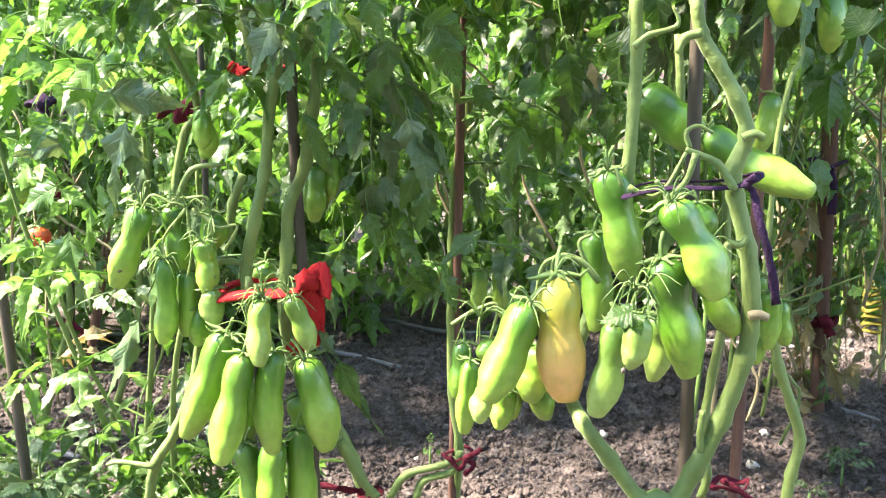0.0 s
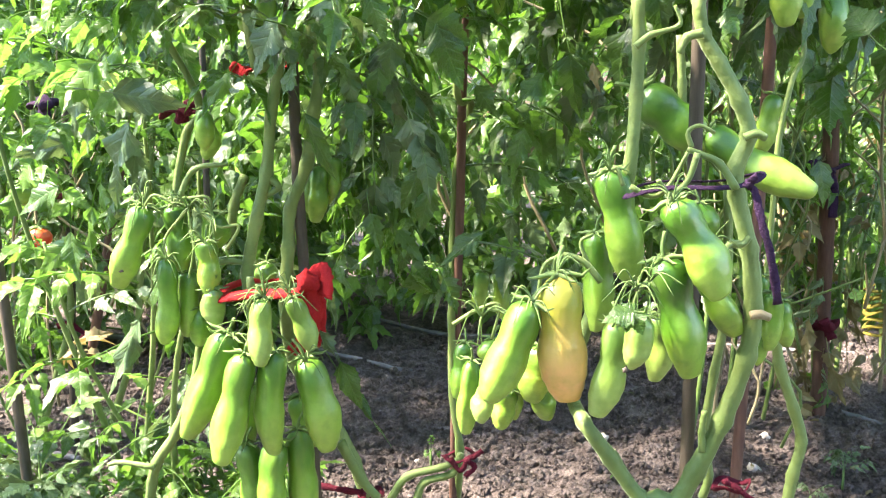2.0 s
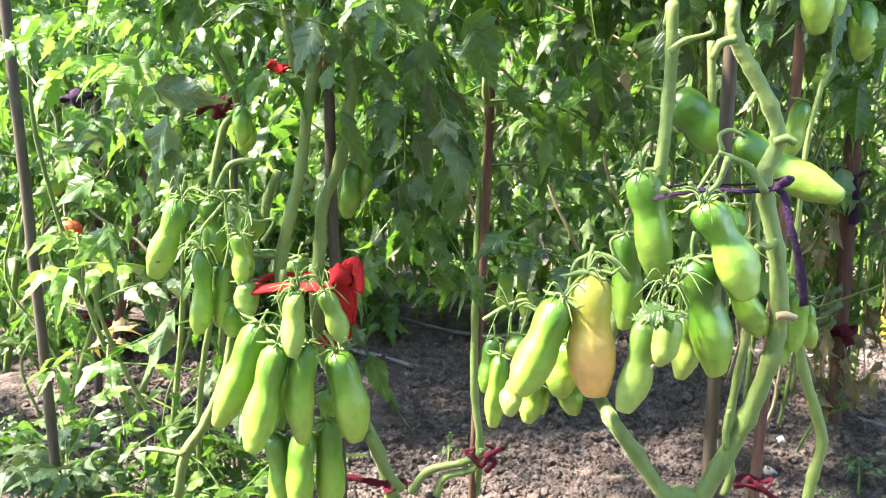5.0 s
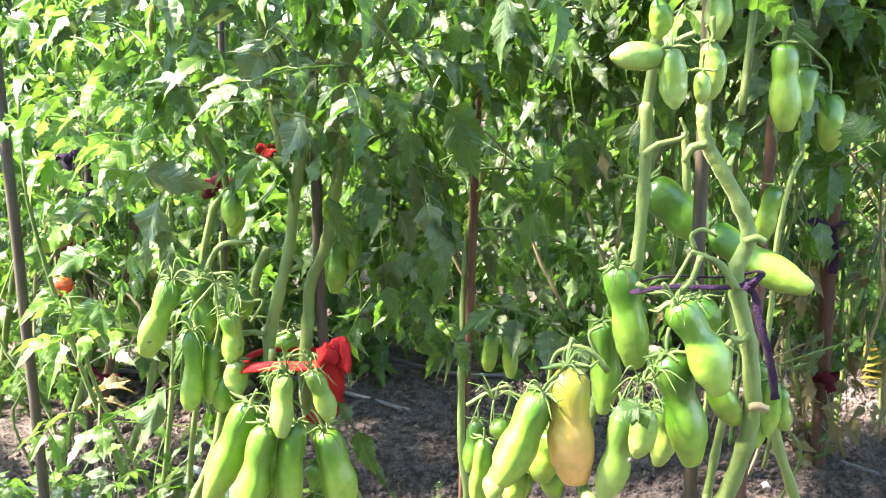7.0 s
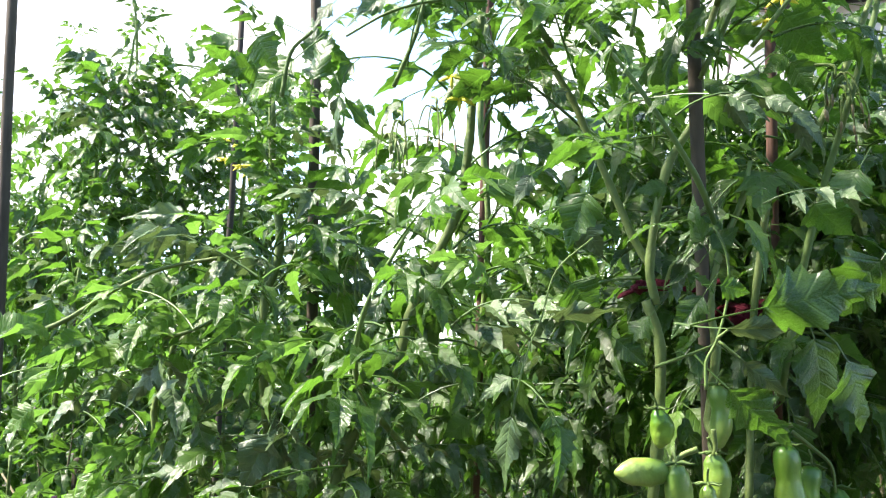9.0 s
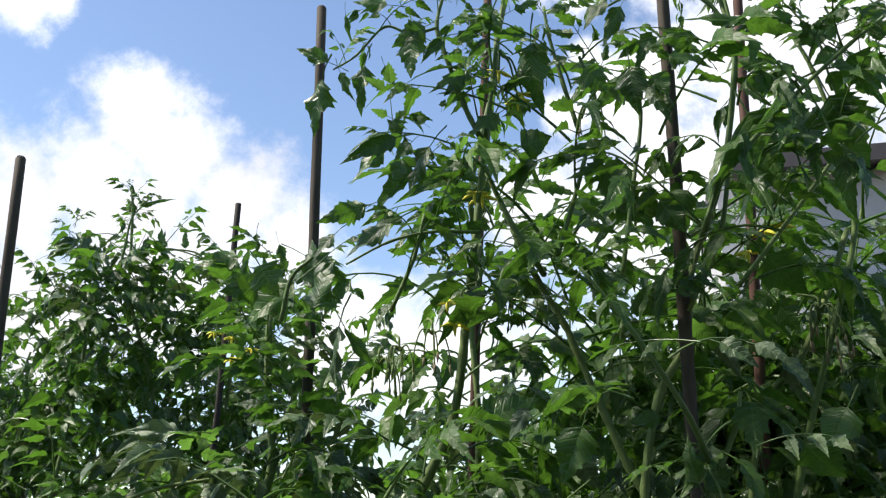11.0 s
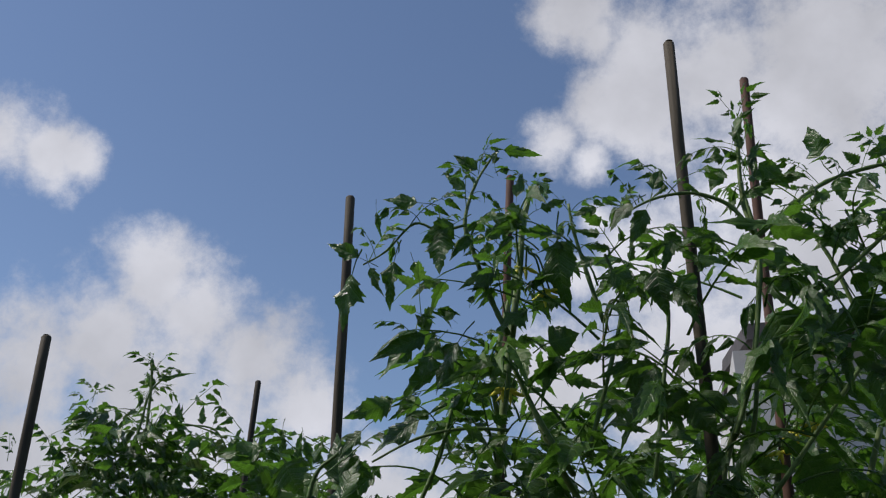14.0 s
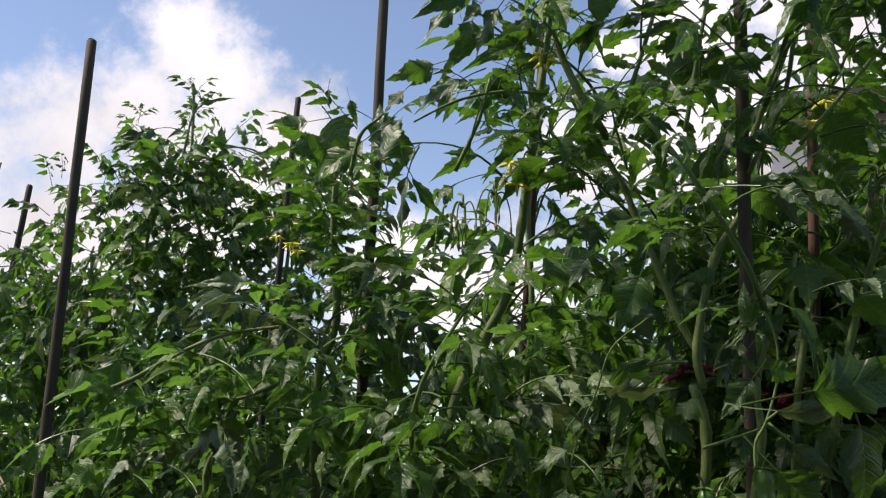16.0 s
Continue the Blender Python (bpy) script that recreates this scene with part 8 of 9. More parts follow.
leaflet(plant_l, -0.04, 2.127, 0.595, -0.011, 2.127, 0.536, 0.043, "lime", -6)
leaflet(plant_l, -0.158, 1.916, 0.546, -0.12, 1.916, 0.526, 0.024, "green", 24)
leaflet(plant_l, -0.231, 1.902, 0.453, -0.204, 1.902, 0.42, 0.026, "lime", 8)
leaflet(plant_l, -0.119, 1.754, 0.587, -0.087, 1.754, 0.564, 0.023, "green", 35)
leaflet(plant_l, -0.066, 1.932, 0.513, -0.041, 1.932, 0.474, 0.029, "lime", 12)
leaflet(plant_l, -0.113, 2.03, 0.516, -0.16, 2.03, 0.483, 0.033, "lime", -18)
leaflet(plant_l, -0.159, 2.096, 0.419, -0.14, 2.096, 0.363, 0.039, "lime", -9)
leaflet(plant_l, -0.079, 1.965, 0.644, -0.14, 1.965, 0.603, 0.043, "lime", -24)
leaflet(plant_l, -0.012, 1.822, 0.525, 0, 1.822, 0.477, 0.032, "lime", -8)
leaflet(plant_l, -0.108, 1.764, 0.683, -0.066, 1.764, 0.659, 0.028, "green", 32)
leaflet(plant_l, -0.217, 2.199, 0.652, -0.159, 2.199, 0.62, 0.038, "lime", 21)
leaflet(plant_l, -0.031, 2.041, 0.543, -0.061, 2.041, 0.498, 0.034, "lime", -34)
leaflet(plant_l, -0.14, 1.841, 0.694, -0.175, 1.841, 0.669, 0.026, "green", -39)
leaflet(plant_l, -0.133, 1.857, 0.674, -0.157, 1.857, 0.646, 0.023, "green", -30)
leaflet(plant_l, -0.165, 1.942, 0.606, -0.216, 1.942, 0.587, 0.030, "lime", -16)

# ---- dense growth behind the front row ----
foliage(plant_z, [(-1.033, 2.25, 1.106), (-1.056, 2.25, 1.22), (-1.108, 2.25, 1.34)], 12, 930, size=0.87, tilt=(20, -20), lime=0.04, spread=0.07)
foliage(plant_z, [(-0.941, 2.25, 1.104), (-0.96, 2.25, 1.28), (-1.002, 2.25, 1.48)], 15, 931, size=0.87, tilt=(20, -20), lime=0.04, spread=0.07)
foliage(plant_z, [(-0.849, 2.25, 1.103), (-0.864, 2.25, 1.325), (-0.912, 2.25, 1.593)], 16, 932, size=0.87, tilt=(20, -20), lime=0.04, spread=0.07)
foliage(plant_c, [(-0.757, 2.25, 1.101), (-0.769, 2.25, 1.323), (-0.802, 2.25, 1.494)], 16, 933, size=0.87, tilt=(20, -20), lime=0.04, spread=0.07)
foliage(plant_c, [(-0.666, 2.25, 1.1), (-0.675, 2.25, 1.321), (-0.711, 2.25, 1.56)], 16, 934, size=0.87, tilt=(20, -20), lime=0.04, spread=0.07)
foliage(plant_c, [(-0.575, 2.25, 1.098), (-0.58, 2.25, 1.319), (-0.61, 2.25, 1.516)], 16, 935, size=0.87, tilt=(20, -20), lime=0.04, spread=0.07)
foliage(plant_c, [(-0.485, 2.25, 1.097), (-0.486, 2.25, 1.317), (-0.517, 2.25, 1.582)], 16, 936, size=0.87, tilt=(20, -20), lime=0.04, spread=0.07)
foliage(plant_c, [(-0.394, 2.25, 1.095), (-0.393, 2.25, 1.315), (-0.415, 2.25, 1.484)], 16, 937, size=0.87, tilt=(20, -20), lime=0.04, spread=0.07)
foliage(plant_c, [(-0.304, 2.25, 1.094), (-0.3, 2.25, 1.313), (-0.321, 2.25, 1.549)], 16, 938, size=0.87, tilt=(20, -20), lime=0.04, spread=0.07)
foliage(plant_c, [(-0.215, 2.25, 1.092), (-0.207, 2.25, 1.311), (-0.224, 2.25, 1.506)], 16, 939, size=0.87, tilt=(20, -20), lime=0.04, spread=0.07)
foliage(plant_d, [(-0.118, 1.8, 1.075), (-0.109, 1.8, 1.169), (-0.12, 1.8, 1.268)], 5, 945, size=1.05, tilt=(20, -20), lime=0.0, spread=0.07)
foliage(plant_d, [(-0.039, 1.8, 1.073), (-0.029, 1.8, 1.168), (-0.039, 1.8, 1.237)], 5, 946, size=1.05, tilt=(20, -20), lime=0.0, spread=0.07)
foliage(plant_d, [(0.039, 1.8, 1.072), (0.051, 1.8, 1.166), (0.043, 1.8, 1.295)], 5, 947, size=1.05, tilt=(20, -20), lime=0.0, spread=0.07)
foliage(plant_d, [(0.117, 1.8, 1.071), (0.13, 1.8, 1.165), (0.122, 1.8, 1.213)], 5, 948, size=1.05, tilt=(20, -20), lime=0.0, spread=0.07)
foliage(plant_s, [(0.194, 1.8, 1.07), (0.209, 1.8, 1.163), (0.204, 1.8, 1.261)], 10, 949, size=1.05, tilt=(20, -20), lime=0.0, spread=0.07)
foliage(plant_s, [(0.272, 1.8, 1.068), (0.288, 1.8, 1.162), (0.283, 1.8, 1.23)], 10, 950, size=1.05, tilt=(20, -20), lime=0.0, spread=0.07)
foliage(plant_s, [(0.348, 1.8, 1.067), (0.366, 1.8, 1.16), (0.367, 1.8, 1.288)], 10, 951, size=1.05, tilt=(20, -20), lime=0.0, spread=0.07)
foliage(plant_s, [(0.425, 1.8, 1.066), (0.444, 1.8, 1.159), (0.439, 1.8, 1.207)], 10, 952, size=1.05, tilt=(20, -20), lime=0.0, spread=0.07)
foliage(plant_s, [(0.501, 1.8, 1.065), (0.522, 1.8, 1.157), (0.523, 1.8, 1.254)], 7, 953, size=1.05, tilt=(20, -20), lime=0.0, spread=0.07)
foliage(plant_s, [(0.577, 1.8, 1.063), (0.599, 1.8, 1.156), (0.598, 1.8, 1.223)], 7, 954, size=1.05, tilt=(20, -20), lime=0.0, spread=0.07)
foliage(plant_s, [(0.653, 1.8, 1.062), (0.676, 1.8, 1.154), (0.685, 1.8, 1.281)], 7, 955, size=1.05, tilt=(20, -20), lime=0.0, spread=0.07)
foliage(plant_s, [(0.728, 1.8, 1.061), (0.753, 1.8, 1.153), (0.751, 1.8, 1.201)], 7, 956, size=1.05, tilt=(20, -20), lime=0.0, spread=0.07)
foliage(plant_s, [(0.33, 1.35, 0.944), (0.351, 1.35, 1.125), (0.352, 1.35, 1.25)], 24, 960, size=1.0, tilt=(10, -25), lime=0.0, spread=0.06)
foliage(plant_s, [(0.384, 1.35, 0.946), (0.408, 1.35, 1.126), (0.410, 1.35, 1.26)], 24, 961, size=1.0, tilt=(10, -25), lime=0.0, spread=0.06)
foliage(plant_s, [(0.437, 1.35, 0.947), (0.464, 1.35, 1.127), (0.466, 1.35, 1.24)], 24, 962, size=1.0, tilt=(10, -25), lime=0.0, spread=0.06)
foliage(plant_s, [(0.491, 1.35, 0.949), (0.52, 1.35, 1.128), (0.523, 1.35, 1.26)], 24, 963, size=1.0, tilt=(10, -25), lime=0.0, spread=0.06)
foliage(plant_s, [(0.543, 1.35, 0.951), (0.575, 1.35, 1.129), (0.578, 1.35, 1.25)], 24, 964, size=1.0, tilt=(10, -25), lime=0.0, spread=0.06)
# Twig added along the sun's path to shade the big leaves below it.
shade_twig = [(0.30, 0.90, 1.02), (0.268, 0.85, 1.08), (0.222, 0.83, 1.15), (0.185, 0.83, 1.20)]
stem(plant_r, shade_twig, 0.0030, 0.0014, "side_shoot", STEM_DARK, 341)
foliage(plant_r, shade_twig, 11, 341, size=0.55, tilt=(25, -10), lime=0.0, spread=0.045)
for i, x in enumerate((0.37, 0.44, 0.51, 0.58, 0.65)):
    foliage(plant_s, [(x, 1.36, 1.16), (x + 0.01, 1.36, 1.28), (x + 0.02, 1.36, 1.42 + 0.02 * (i % 2))], 17, 965 + i, size=0.85, tilt=(10, -25), lime=0.0, spread=0.06)
for i, x in enumerate((0.22, 0.33, 0.44, 0.55, 0.66)):
    twig = [(x, 1.66, 1.02), (x + 0.02, 1.64, 1.2), (x + 0.03 + 0.02 * (i % 2), 1.63, 1.36 + 0.03 * (i % 3))]
    stem(plant_s, twig, 0.0032, 0.0014, "stem", STEM_DARK, 970 + i)
    foliage(plant_s, twig, 20, 970 + i, size=0.72, tilt=(30, -15), lime=0.03, spread=0.055)

# the crown of the bush in the second row: close leaves, a thin top shoot and a bare leaf stalk with upright leaflets
for i, (x, z) in enumerate(((-0.92, 1.55), (-0.85, 1.58), (-0.78, 1.60), (-0.71, 1.58), (-0.64, 1.55), (-0.57, 1.50), (-0.50, 1.48), (-0.43, 1.47), (-0.36, 1.47))):
    foliage(plant_b, [(x, 1.98, z - 0.34), (x + 0.01, 1.98, z - 0.16), (x, 1.98, z - 0.03)], 13, 980 + i, size=0.62, tilt=(35, 0), lime=0.06, spread=0.05)
stem(plant_b, [(-0.675, 2.0, 1.50), (-0.662, 2.0, 1.597), (-0.652, 2.0, 1.660), (-0.622, 2.0, 1.694)], 0.0034, 0.0014, "stem", STEM_DARK, 991)
foliage(plant_b, [(-0.657, 2.0, 1.63), (-0.652, 2.0, 1.66), (-0.622, 2.0, 1.694)], 7, 992, size=0.34, tilt=(60, 30), lime=0.1, spread=0.004, young=True)
stem(plant_b, [(-0.66, 2.0, 1.56), (-0.629, 2.0, 1.581), (-0.563, 2.0, 1.587), (-0.497, 2.0, 1.567)], 0.0024, 0.0016, "stem", STEM_DARK, 993)
for x, dx, dz in ((-0.612, -0.004, 0.034), (-0.578, -0.004, 0.050), (-0.530, -0.006, 0.046), (-0.505, 0.010, 0.040)):
    leaflet(plant_b, x, 2.0, 1.586, x + dx, 2.0, 1.586 + dz, 0.017, "green", 20)
for x, z, dx in ((-0.44, 1.50, 0.012), (-0.395, 1.50, -0.008), (-0.385, 1.50, 0.014), (-0.33, 1.49, -0.012), (-0.305, 1.49, 0.006), (-0.27, 1.48, 0.016)):
    leaflet(plant_b, x, 1.92, z, x + dx, 1.92, z + 0.062, 0.022, "green", 35)
stem(plant_r, [(0.295, 0.96, 0.906), (0.3, 0.96, 0.95), (0.297, 0.96, 0.985), (0.307, 0.96, 1.03), (0.33, 0.96, 1.08), (0.339, 0.96, 1.115)], 0.0049, 0.0020, seed=70)


# ---- the ground ----
def soil_height(x, y):
    """The soil's height: clods, and a low ridge along each row of plants."""
    near = math.exp(-((y - 2.2) / 6.0) ** 2 - (x / 6.0) ** 2)
    p = Vector((x, y, 0.0))
    h = 0.030 * noise.noise(p * 2.3) + 0.022 * noise.noise(p * 7.0) + 0.014 * noise.noise(p * 19.0) + 0.010 * abs(noise.noise(p * 41.0))
    ridge = 0.035 * math.exp(-((y - 2.15) / 0.16) ** 2) + 0.03 * math.exp(-((y - 3.05) / 0.2) ** 2)
    return 0.018 + near * (h + ridge)


def steps_of(*runs):
    out = []
    for a, b, n in runs:
        out += [a + (b - a) * i / n for i in range(n)]
    return out + [runs[-1][1]]


gx = steps_of((-300, -20, 8), (-20, -2.2, 16), (-2.2, 2.4, 230), (2.4, 20, 16), (20, 300, 8))
gy = steps_of((-300, -20, 8), (-20, 0.2, 14), (0.2, 1.5, 20), (1.5, 3.6, 130), (3.6, 20, 30), (20, 300, 10))
verts = [(x, y, soil_height(x, y)) for y in gy for x in gx]
w = len(gx)
faces = [(j * w + i, j * w + i + 1, (j + 1) * w + i + 1, (j + 1) * w + i) for j in range(len(gy) - 1) for i in range(w - 1)]
me = bpy.data.meshes.new("ground")
me.from_pydata(verts, [], faces)
me.materials.append(SOIL)
me.polygons.foreach_set("use_smooth", [True] * len(faces))
tagged(new("ground", me), "dark crumbly garden soil, dry on top", "soil", kind="structure")


OCTA = ([Vector(p) for p in ((1, 0, 0), (-1, 0, 0), (0, 1, 0), (0, -1, 0), (0, 0, 1), (0, 0, -1))],
        [(0, 2, 4), (2, 1, 4), (1, 3, 4), (3, 0, 4), (2, 0, 5), (1, 2, 5), (3, 1, 5), (0, 3, 5)])


def lumpy():
    """The corners and faces of a small ball."""
    base = bmesh.new()
    bmesh.ops.create_icosphere(base, subdivisions=1, radius=1.0)
    out = [v.co.copy() for v in base.verts], [[v.index for v in f.verts] for f in base.faces]
    base.free()
    return out


def scatter(name, count, seed, area, size, shape, power, material, label, category):
    """Loose lumps lying on the soil, as one mesh."""
    rng = random.Random(seed)
    vs, fs = [], []
    for _ in range(count):
        x, y = rng.uniform(area[0], area[1]), rng.uniform(area[2], area[3])
        r = size[0] + (size[1] - size[0]) * rng.random() ** power
        z = soil_height(x, y)
        m = Matrix.LocRotScale((x, y, z + r * 0.3), Euler([rng.random() * 6 for _ in range(3)]), (r, r * rng.uniform(0.7, 1.1), r * rng.uniform(0.6, 0.95)))
        k = len(vs)
        vs += [tuple(m @ (c * rng.uniform(0.75, 1.25))) for c in shape[0]]
        fs += [[k + i for i in t] for t in shape[1]]
    me = bpy.data.meshes.new(name)
    me.from_pydata(vs, [], fs)
    me.materials.append(material)
    return tagged(new(name, me), label, category, kind="stuff")


scatter("soil_crumbs", 42000, 5, (-0.95, 1.12, 1.48, 2.55), (0.0022, 0.0062), OCTA, 2, SOIL, "fine dark crumbs of loose soil", "soil crumbs")
scatter("soil_clods", 5200, 6, (-1.0, 1.15, 1.5, 2.7), (0.005, 0.015), lumpy(), 3, SOIL, "loose dark clods of soil", "clods")


def pebble(x, y, r, seed):
    bm = bmesh.new()
    lump(bm, (0, 0, 0), r, seed)
    ob = solo("pebble", bm, STONE, "pale pebble lying on the soil", "pebble", "pebbles")
    ob.location = (x, y, soil_height(x, y) + r * 0.4)


for i, (x, y) in enumerate(((-0.06, 1.86), (0.52, 1.75), (0.56, 1.80), (0.86, 1.76), (0.30, 1.9), (-0.55, 1.95), (0.15, 2.1), (0.62, 1.95), (-0.25, 1.75))):
    pebble(x, y, 0.007 + 0.004 * (i % 3), i)


def hose(points):
    line = [(x, y, 0.030 + 0.6 * (soil_height(x, 2.4) - 0.018) * 0.3) for x, y, z in spline(points, 8)]
    return solo("drip_hose", tube(line, (0.0062, 0.0062), 3, 8), HOSE, "dusty grey drip hose lying on the soil", "hose", "drip hoses")


hose([(-2.036, 2.154, 0.042), (-1.035, 1.897, 0.042), (-0.819, 1.85, 0.042), (-0.711, 1.816, 0.042)])
hose([(0.65, 2.174, 0.042), (0.738, 2.102, 0.042), (0.817, 2.028, 0.042), (0.889, 1.957, 0.042), (1.175, 1.736, 0.042)])
hose([(-0.636, 2.701, 0.042), (-0.353, 2.492, 0.042), (-0.236, 2.403, 0.042), (-0.129, 2.333, 0.042), (-0.018, 2.317, 0.042), (0.198, 2.345, 0.042)])
hose([(0.62, 2.516, 0.042), (0.807, 2.48, 0.042), (0.919, 2.443, 0.042), (1.024, 2.407, 0.042), (1.498, 2.267, 0.042)])
hose([(-0.708, 2.957, 0.042), (-0.442, 2.869, 0.042), (-0.279, 2.804, 0.042), (-0.069, 2.648, 0.042), (0.116, 2.613, 0.042)])
hose([(-2.373, 2.873, 0.042), (-1.368, 2.825, 0.042), (-1.178, 2.724, 0.042), (-0.888, 2.627, 0.042)])


def fallen_leaf(x, y, size, kind, turn):
    ob = new("fallen_leaf", SINGLES[kind][0])
    ob.matrix_basis = Matrix.LocRotScale((x, y, soil_height(x, y) + 0.012), Euler((0.1, 0.15, turn)), (size * 0.5, size, size * 0.6))
    tagged(ob, "shrivelled dry leaf lying on the soil", "fallen leaf", "fallen leaves")


for i, (x, y) in enumerate(((0.556, 1.780), (0.367, 2.070), (0.740, 1.722), (0.724, 1.848), (0.737, 1.810), (0.744, 1.761), (0.602, 1.833), (0.300, 1.714), (0.117, 2.160), (-0.318, 2.167), (-0.699, 2.100), (-0.792, 1.939), (0.596, 2.153), (0.774, 1.874))):
    fallen_leaf(x, y, 0.016 + 0.006 * (i % 3), ("dry", "pale", "dry", "lime")[i % 4], i * 1.3)


# ---- rows farther back, and rows added for shade ----
def joined_foliage(seed, height, count, reach, leaves):
    """Leaves of a far plant, as one mesh round a stem of that height."""
    rng = random.Random(seed)
    b = Blade()
    for i in range(count):
        z = height * (0.05 + 0.95 * rng.random())
        c = leaves[rng.randrange(len(leaves))]
        s = 0.20 * rng.uniform(0.8, 1.25)
        m = Matrix.LocRotScale((rng.uniform(-reach, reach), rng.uniform(-reach, reach), z), Euler((radians(rng.uniform(-30, 40)), 0, rng.random() * 6.3)), (s, s, s))
        k = len(b.v)
        b.v += [m @ p for p in c.v]
        b.f += [tuple(k + i for i in f) for f in c.f]
        b.uv += c.uv
    return b


def row_plant(seed, height, count, reach, lime, leaves=FAR):
    e = thing("tomato_plant", (0, 0, 0), "green tomato plant in an outer row, some rows added for shade", "tomato plant", "tomato plants")
    rng = random.Random(seed)
    pts = [(0, 0, -0.05)] + [(rng.uniform(-0.05, 0.05), rng.uniform(-0.05, 0.05), height * k / 4) for k in range(1, 5)]
    stem(e, pts, 0.009, 0.004, seed=seed)
    part_ob = new("foliage", joined_foliage(seed, height, count, reach, leaves).mesh("foliage", LEAF_LIME if lime else LEAF))
    under(part_ob, e)
    tagged(part_ob, kind="stuff")
    part_ob2 = new("foliage", joined_foliage(seed + 50, height, count // 2, reach, leaves).mesh("foliage", LEAF if lime else LEAF_LIME))
    under(part_ob2, e)
    tagged(part_ob2, kind="stuff")
    return e


ROWS = [row_plant(1, 1.05, 48, 0.14, False), row_plant(2, 1.2, 52, 0.15, True), row_plant(3, 0.95, 48, 0.16, False)]
BACK_ROWS = [row_plant(4, 1.15, 46, 0.20, False, FARTHEST), row_plant(5, 1.0, 46, 0.20, True, FARTHEST)]
# Tall plants for the unseen rows that hold sky light off the front.
SHADE_ROWS = [row_plant(6, 1.65, 70, 0.20, False, FARTHEST), row_plant(7, 1.5, 64, 0.20, False, FARTHEST)]
rng = random.Random(77)


def plant_row(kinds, y, x0, x1, gap):
    """Sets plants along a row; the first of each kind is used up before copies are made."""
    x, i = x0, 0
    while x < x1:
        m = Matrix.LocRotScale((x + rng.uniform(-0.08, 0.08), y + rng.uniform(-0.08, 0.08), 0.02), Euler((0, 0, rng.random() * 6.3)), None)
        ob = kinds[i % len(kinds)]
        if ob.get("set"):
            copy_thing(ob, m)
        else:
            ob.matrix_basis = m
            ob["set"] = 1
        x += gap
        i += 1


# Row added to shade the soil in the gap; the left plant mostly hides it.
plant_row(ROWS, 2.62, -1.45, -0.42, 0.26)
plant_row(ROWS, 2.84, -0.9, 1.4, 0.28)
plant_row(ROWS, 3.2, -2.5, 2.5, 0.40)
plant_row(ROWS, 2.1, -2.7, -1.5, 0.42)
plant_row(ROWS, 2.1, 1.5, 2.6, 0.42)
plant_row(ROWS, 1.3, -1.75, -1.2, 0.45)
plant_row(ROWS, 1.3, 1.25, 1.8, 0.45)
plant_row(BACK_ROWS, 4.0, -3.8, 3.8, 0.42)
plant_row(BACK_ROWS, 5.1, -4.2, 4.2, 0.68)
plant_row(BACK_ROWS, 6.3, -4.5, 4.5, 0.95)
# Added behind the camera, never in view, to block low sky light.
plant_row(SHADE_ROWS, -0.62, -2.4, 2.4, 0.27)
plant_row(SHADE_ROWS, -1.25, -2.6, 2.6, 0.35)


# ---- weeds and small plants low down ----
def weed(x, y, seed, count, size, kind, label, lift=0.0):
    e = thing("weed", (x, y, soil_height(x, y)), label, "weed", "weeds")
    rng = random.Random(seed)
    bm = bmesh.new()
    base = soil_height(x, y) - 0.01
    top = Vector((x, y, base + 0.05 + lift))
    sweep(bm, [Vector((x, y, base)), top], (0.003, 0.002), 6)
    part("stem", bm, STEM_DARK, e)
    for i in range(count):
        leaf(e, top + Vector((0, 0, -lift * 0.6 * rng.random())), rng.random() * 360, rng.uniform(0, 50), size * rng.uniform(0.7, 1.2), kind if rng.random() < 0.9 else None, 0, rng)


for i, (x, y) in enumerate(((-0.62, 1.50), (-0.50, 1.42), (-0.40, 1.46), (-0.32, 1.38), (-0.58, 1.36), (-0.36, 1.55), (-0.27, 1.47), (-0.70, 1.42), (-0.78, 1.52), (-0.42, 1.36), (-0.52, 1.50), (-0.64, 1.34))):
    weed(x, y, 400 + i, 7, 0.8, ("lime", "pale", None)[i % 3], "small light green weed growing from the soil", 0.08)
weed(0.70, 1.74, 420, 7, 0.42, "pale", "tiny seedling on bare soil")
weed(0.62, 1.66, 421, 4, 0.30, "pale", "tiny seedling on bare soil")
weed(-0.03, 1.82, 422, 3, 0.16, None, "tiny seedling on bare soil")


# ---- flowers at the top ----
def flowers(plant, place, seed, count=3):
    """Hanging yellow flowers with five narrow, swept-back petals round a cone of stamens."""
    rng = random.Random(seed)
    c = Vector(place)
    for i in range(count):
        p = c + Vector((rng.uniform(-0.028, 0.028), rng.uniform(-0.02, 0.02), rng.uniform(-0.025, 0.02)))
        part("flower_stalk", tube([c + Vector((0, 0, 0.03)), (c + p) / 2 + Vector((0, 0, 0.03)), p], (0.0012, 0.0010), 4, 5), STEM_DARK, plant)
        bm = bmesh.new()
        for k in range(5):
            a = k * 1.257 + 0.4 * rng.random()
            out = Vector((math.cos(a), math.sin(a), -0.35)).normalized()
            up = Vector((0, 0, rng.uniform(-0.004, 0.005)))
            sweep(bm, [p, p + out * 0.005, p + out * 0.011 + up * 0.5, p + out * 0.016 + up], (0.0010, 0.0026, 0.0020, 0.0003), 4, 0.25)
        sweep(bm, [p, p + Vector((0, 0, -0.007)), p + Vector((0, 0, -0.014))], (0.0016, 0.0020, 0.0006), 5)
        part("flower", bm, PETAL, plant)


flowers(plant_l, (0.130, 0.93, 1.417), 0, 3)
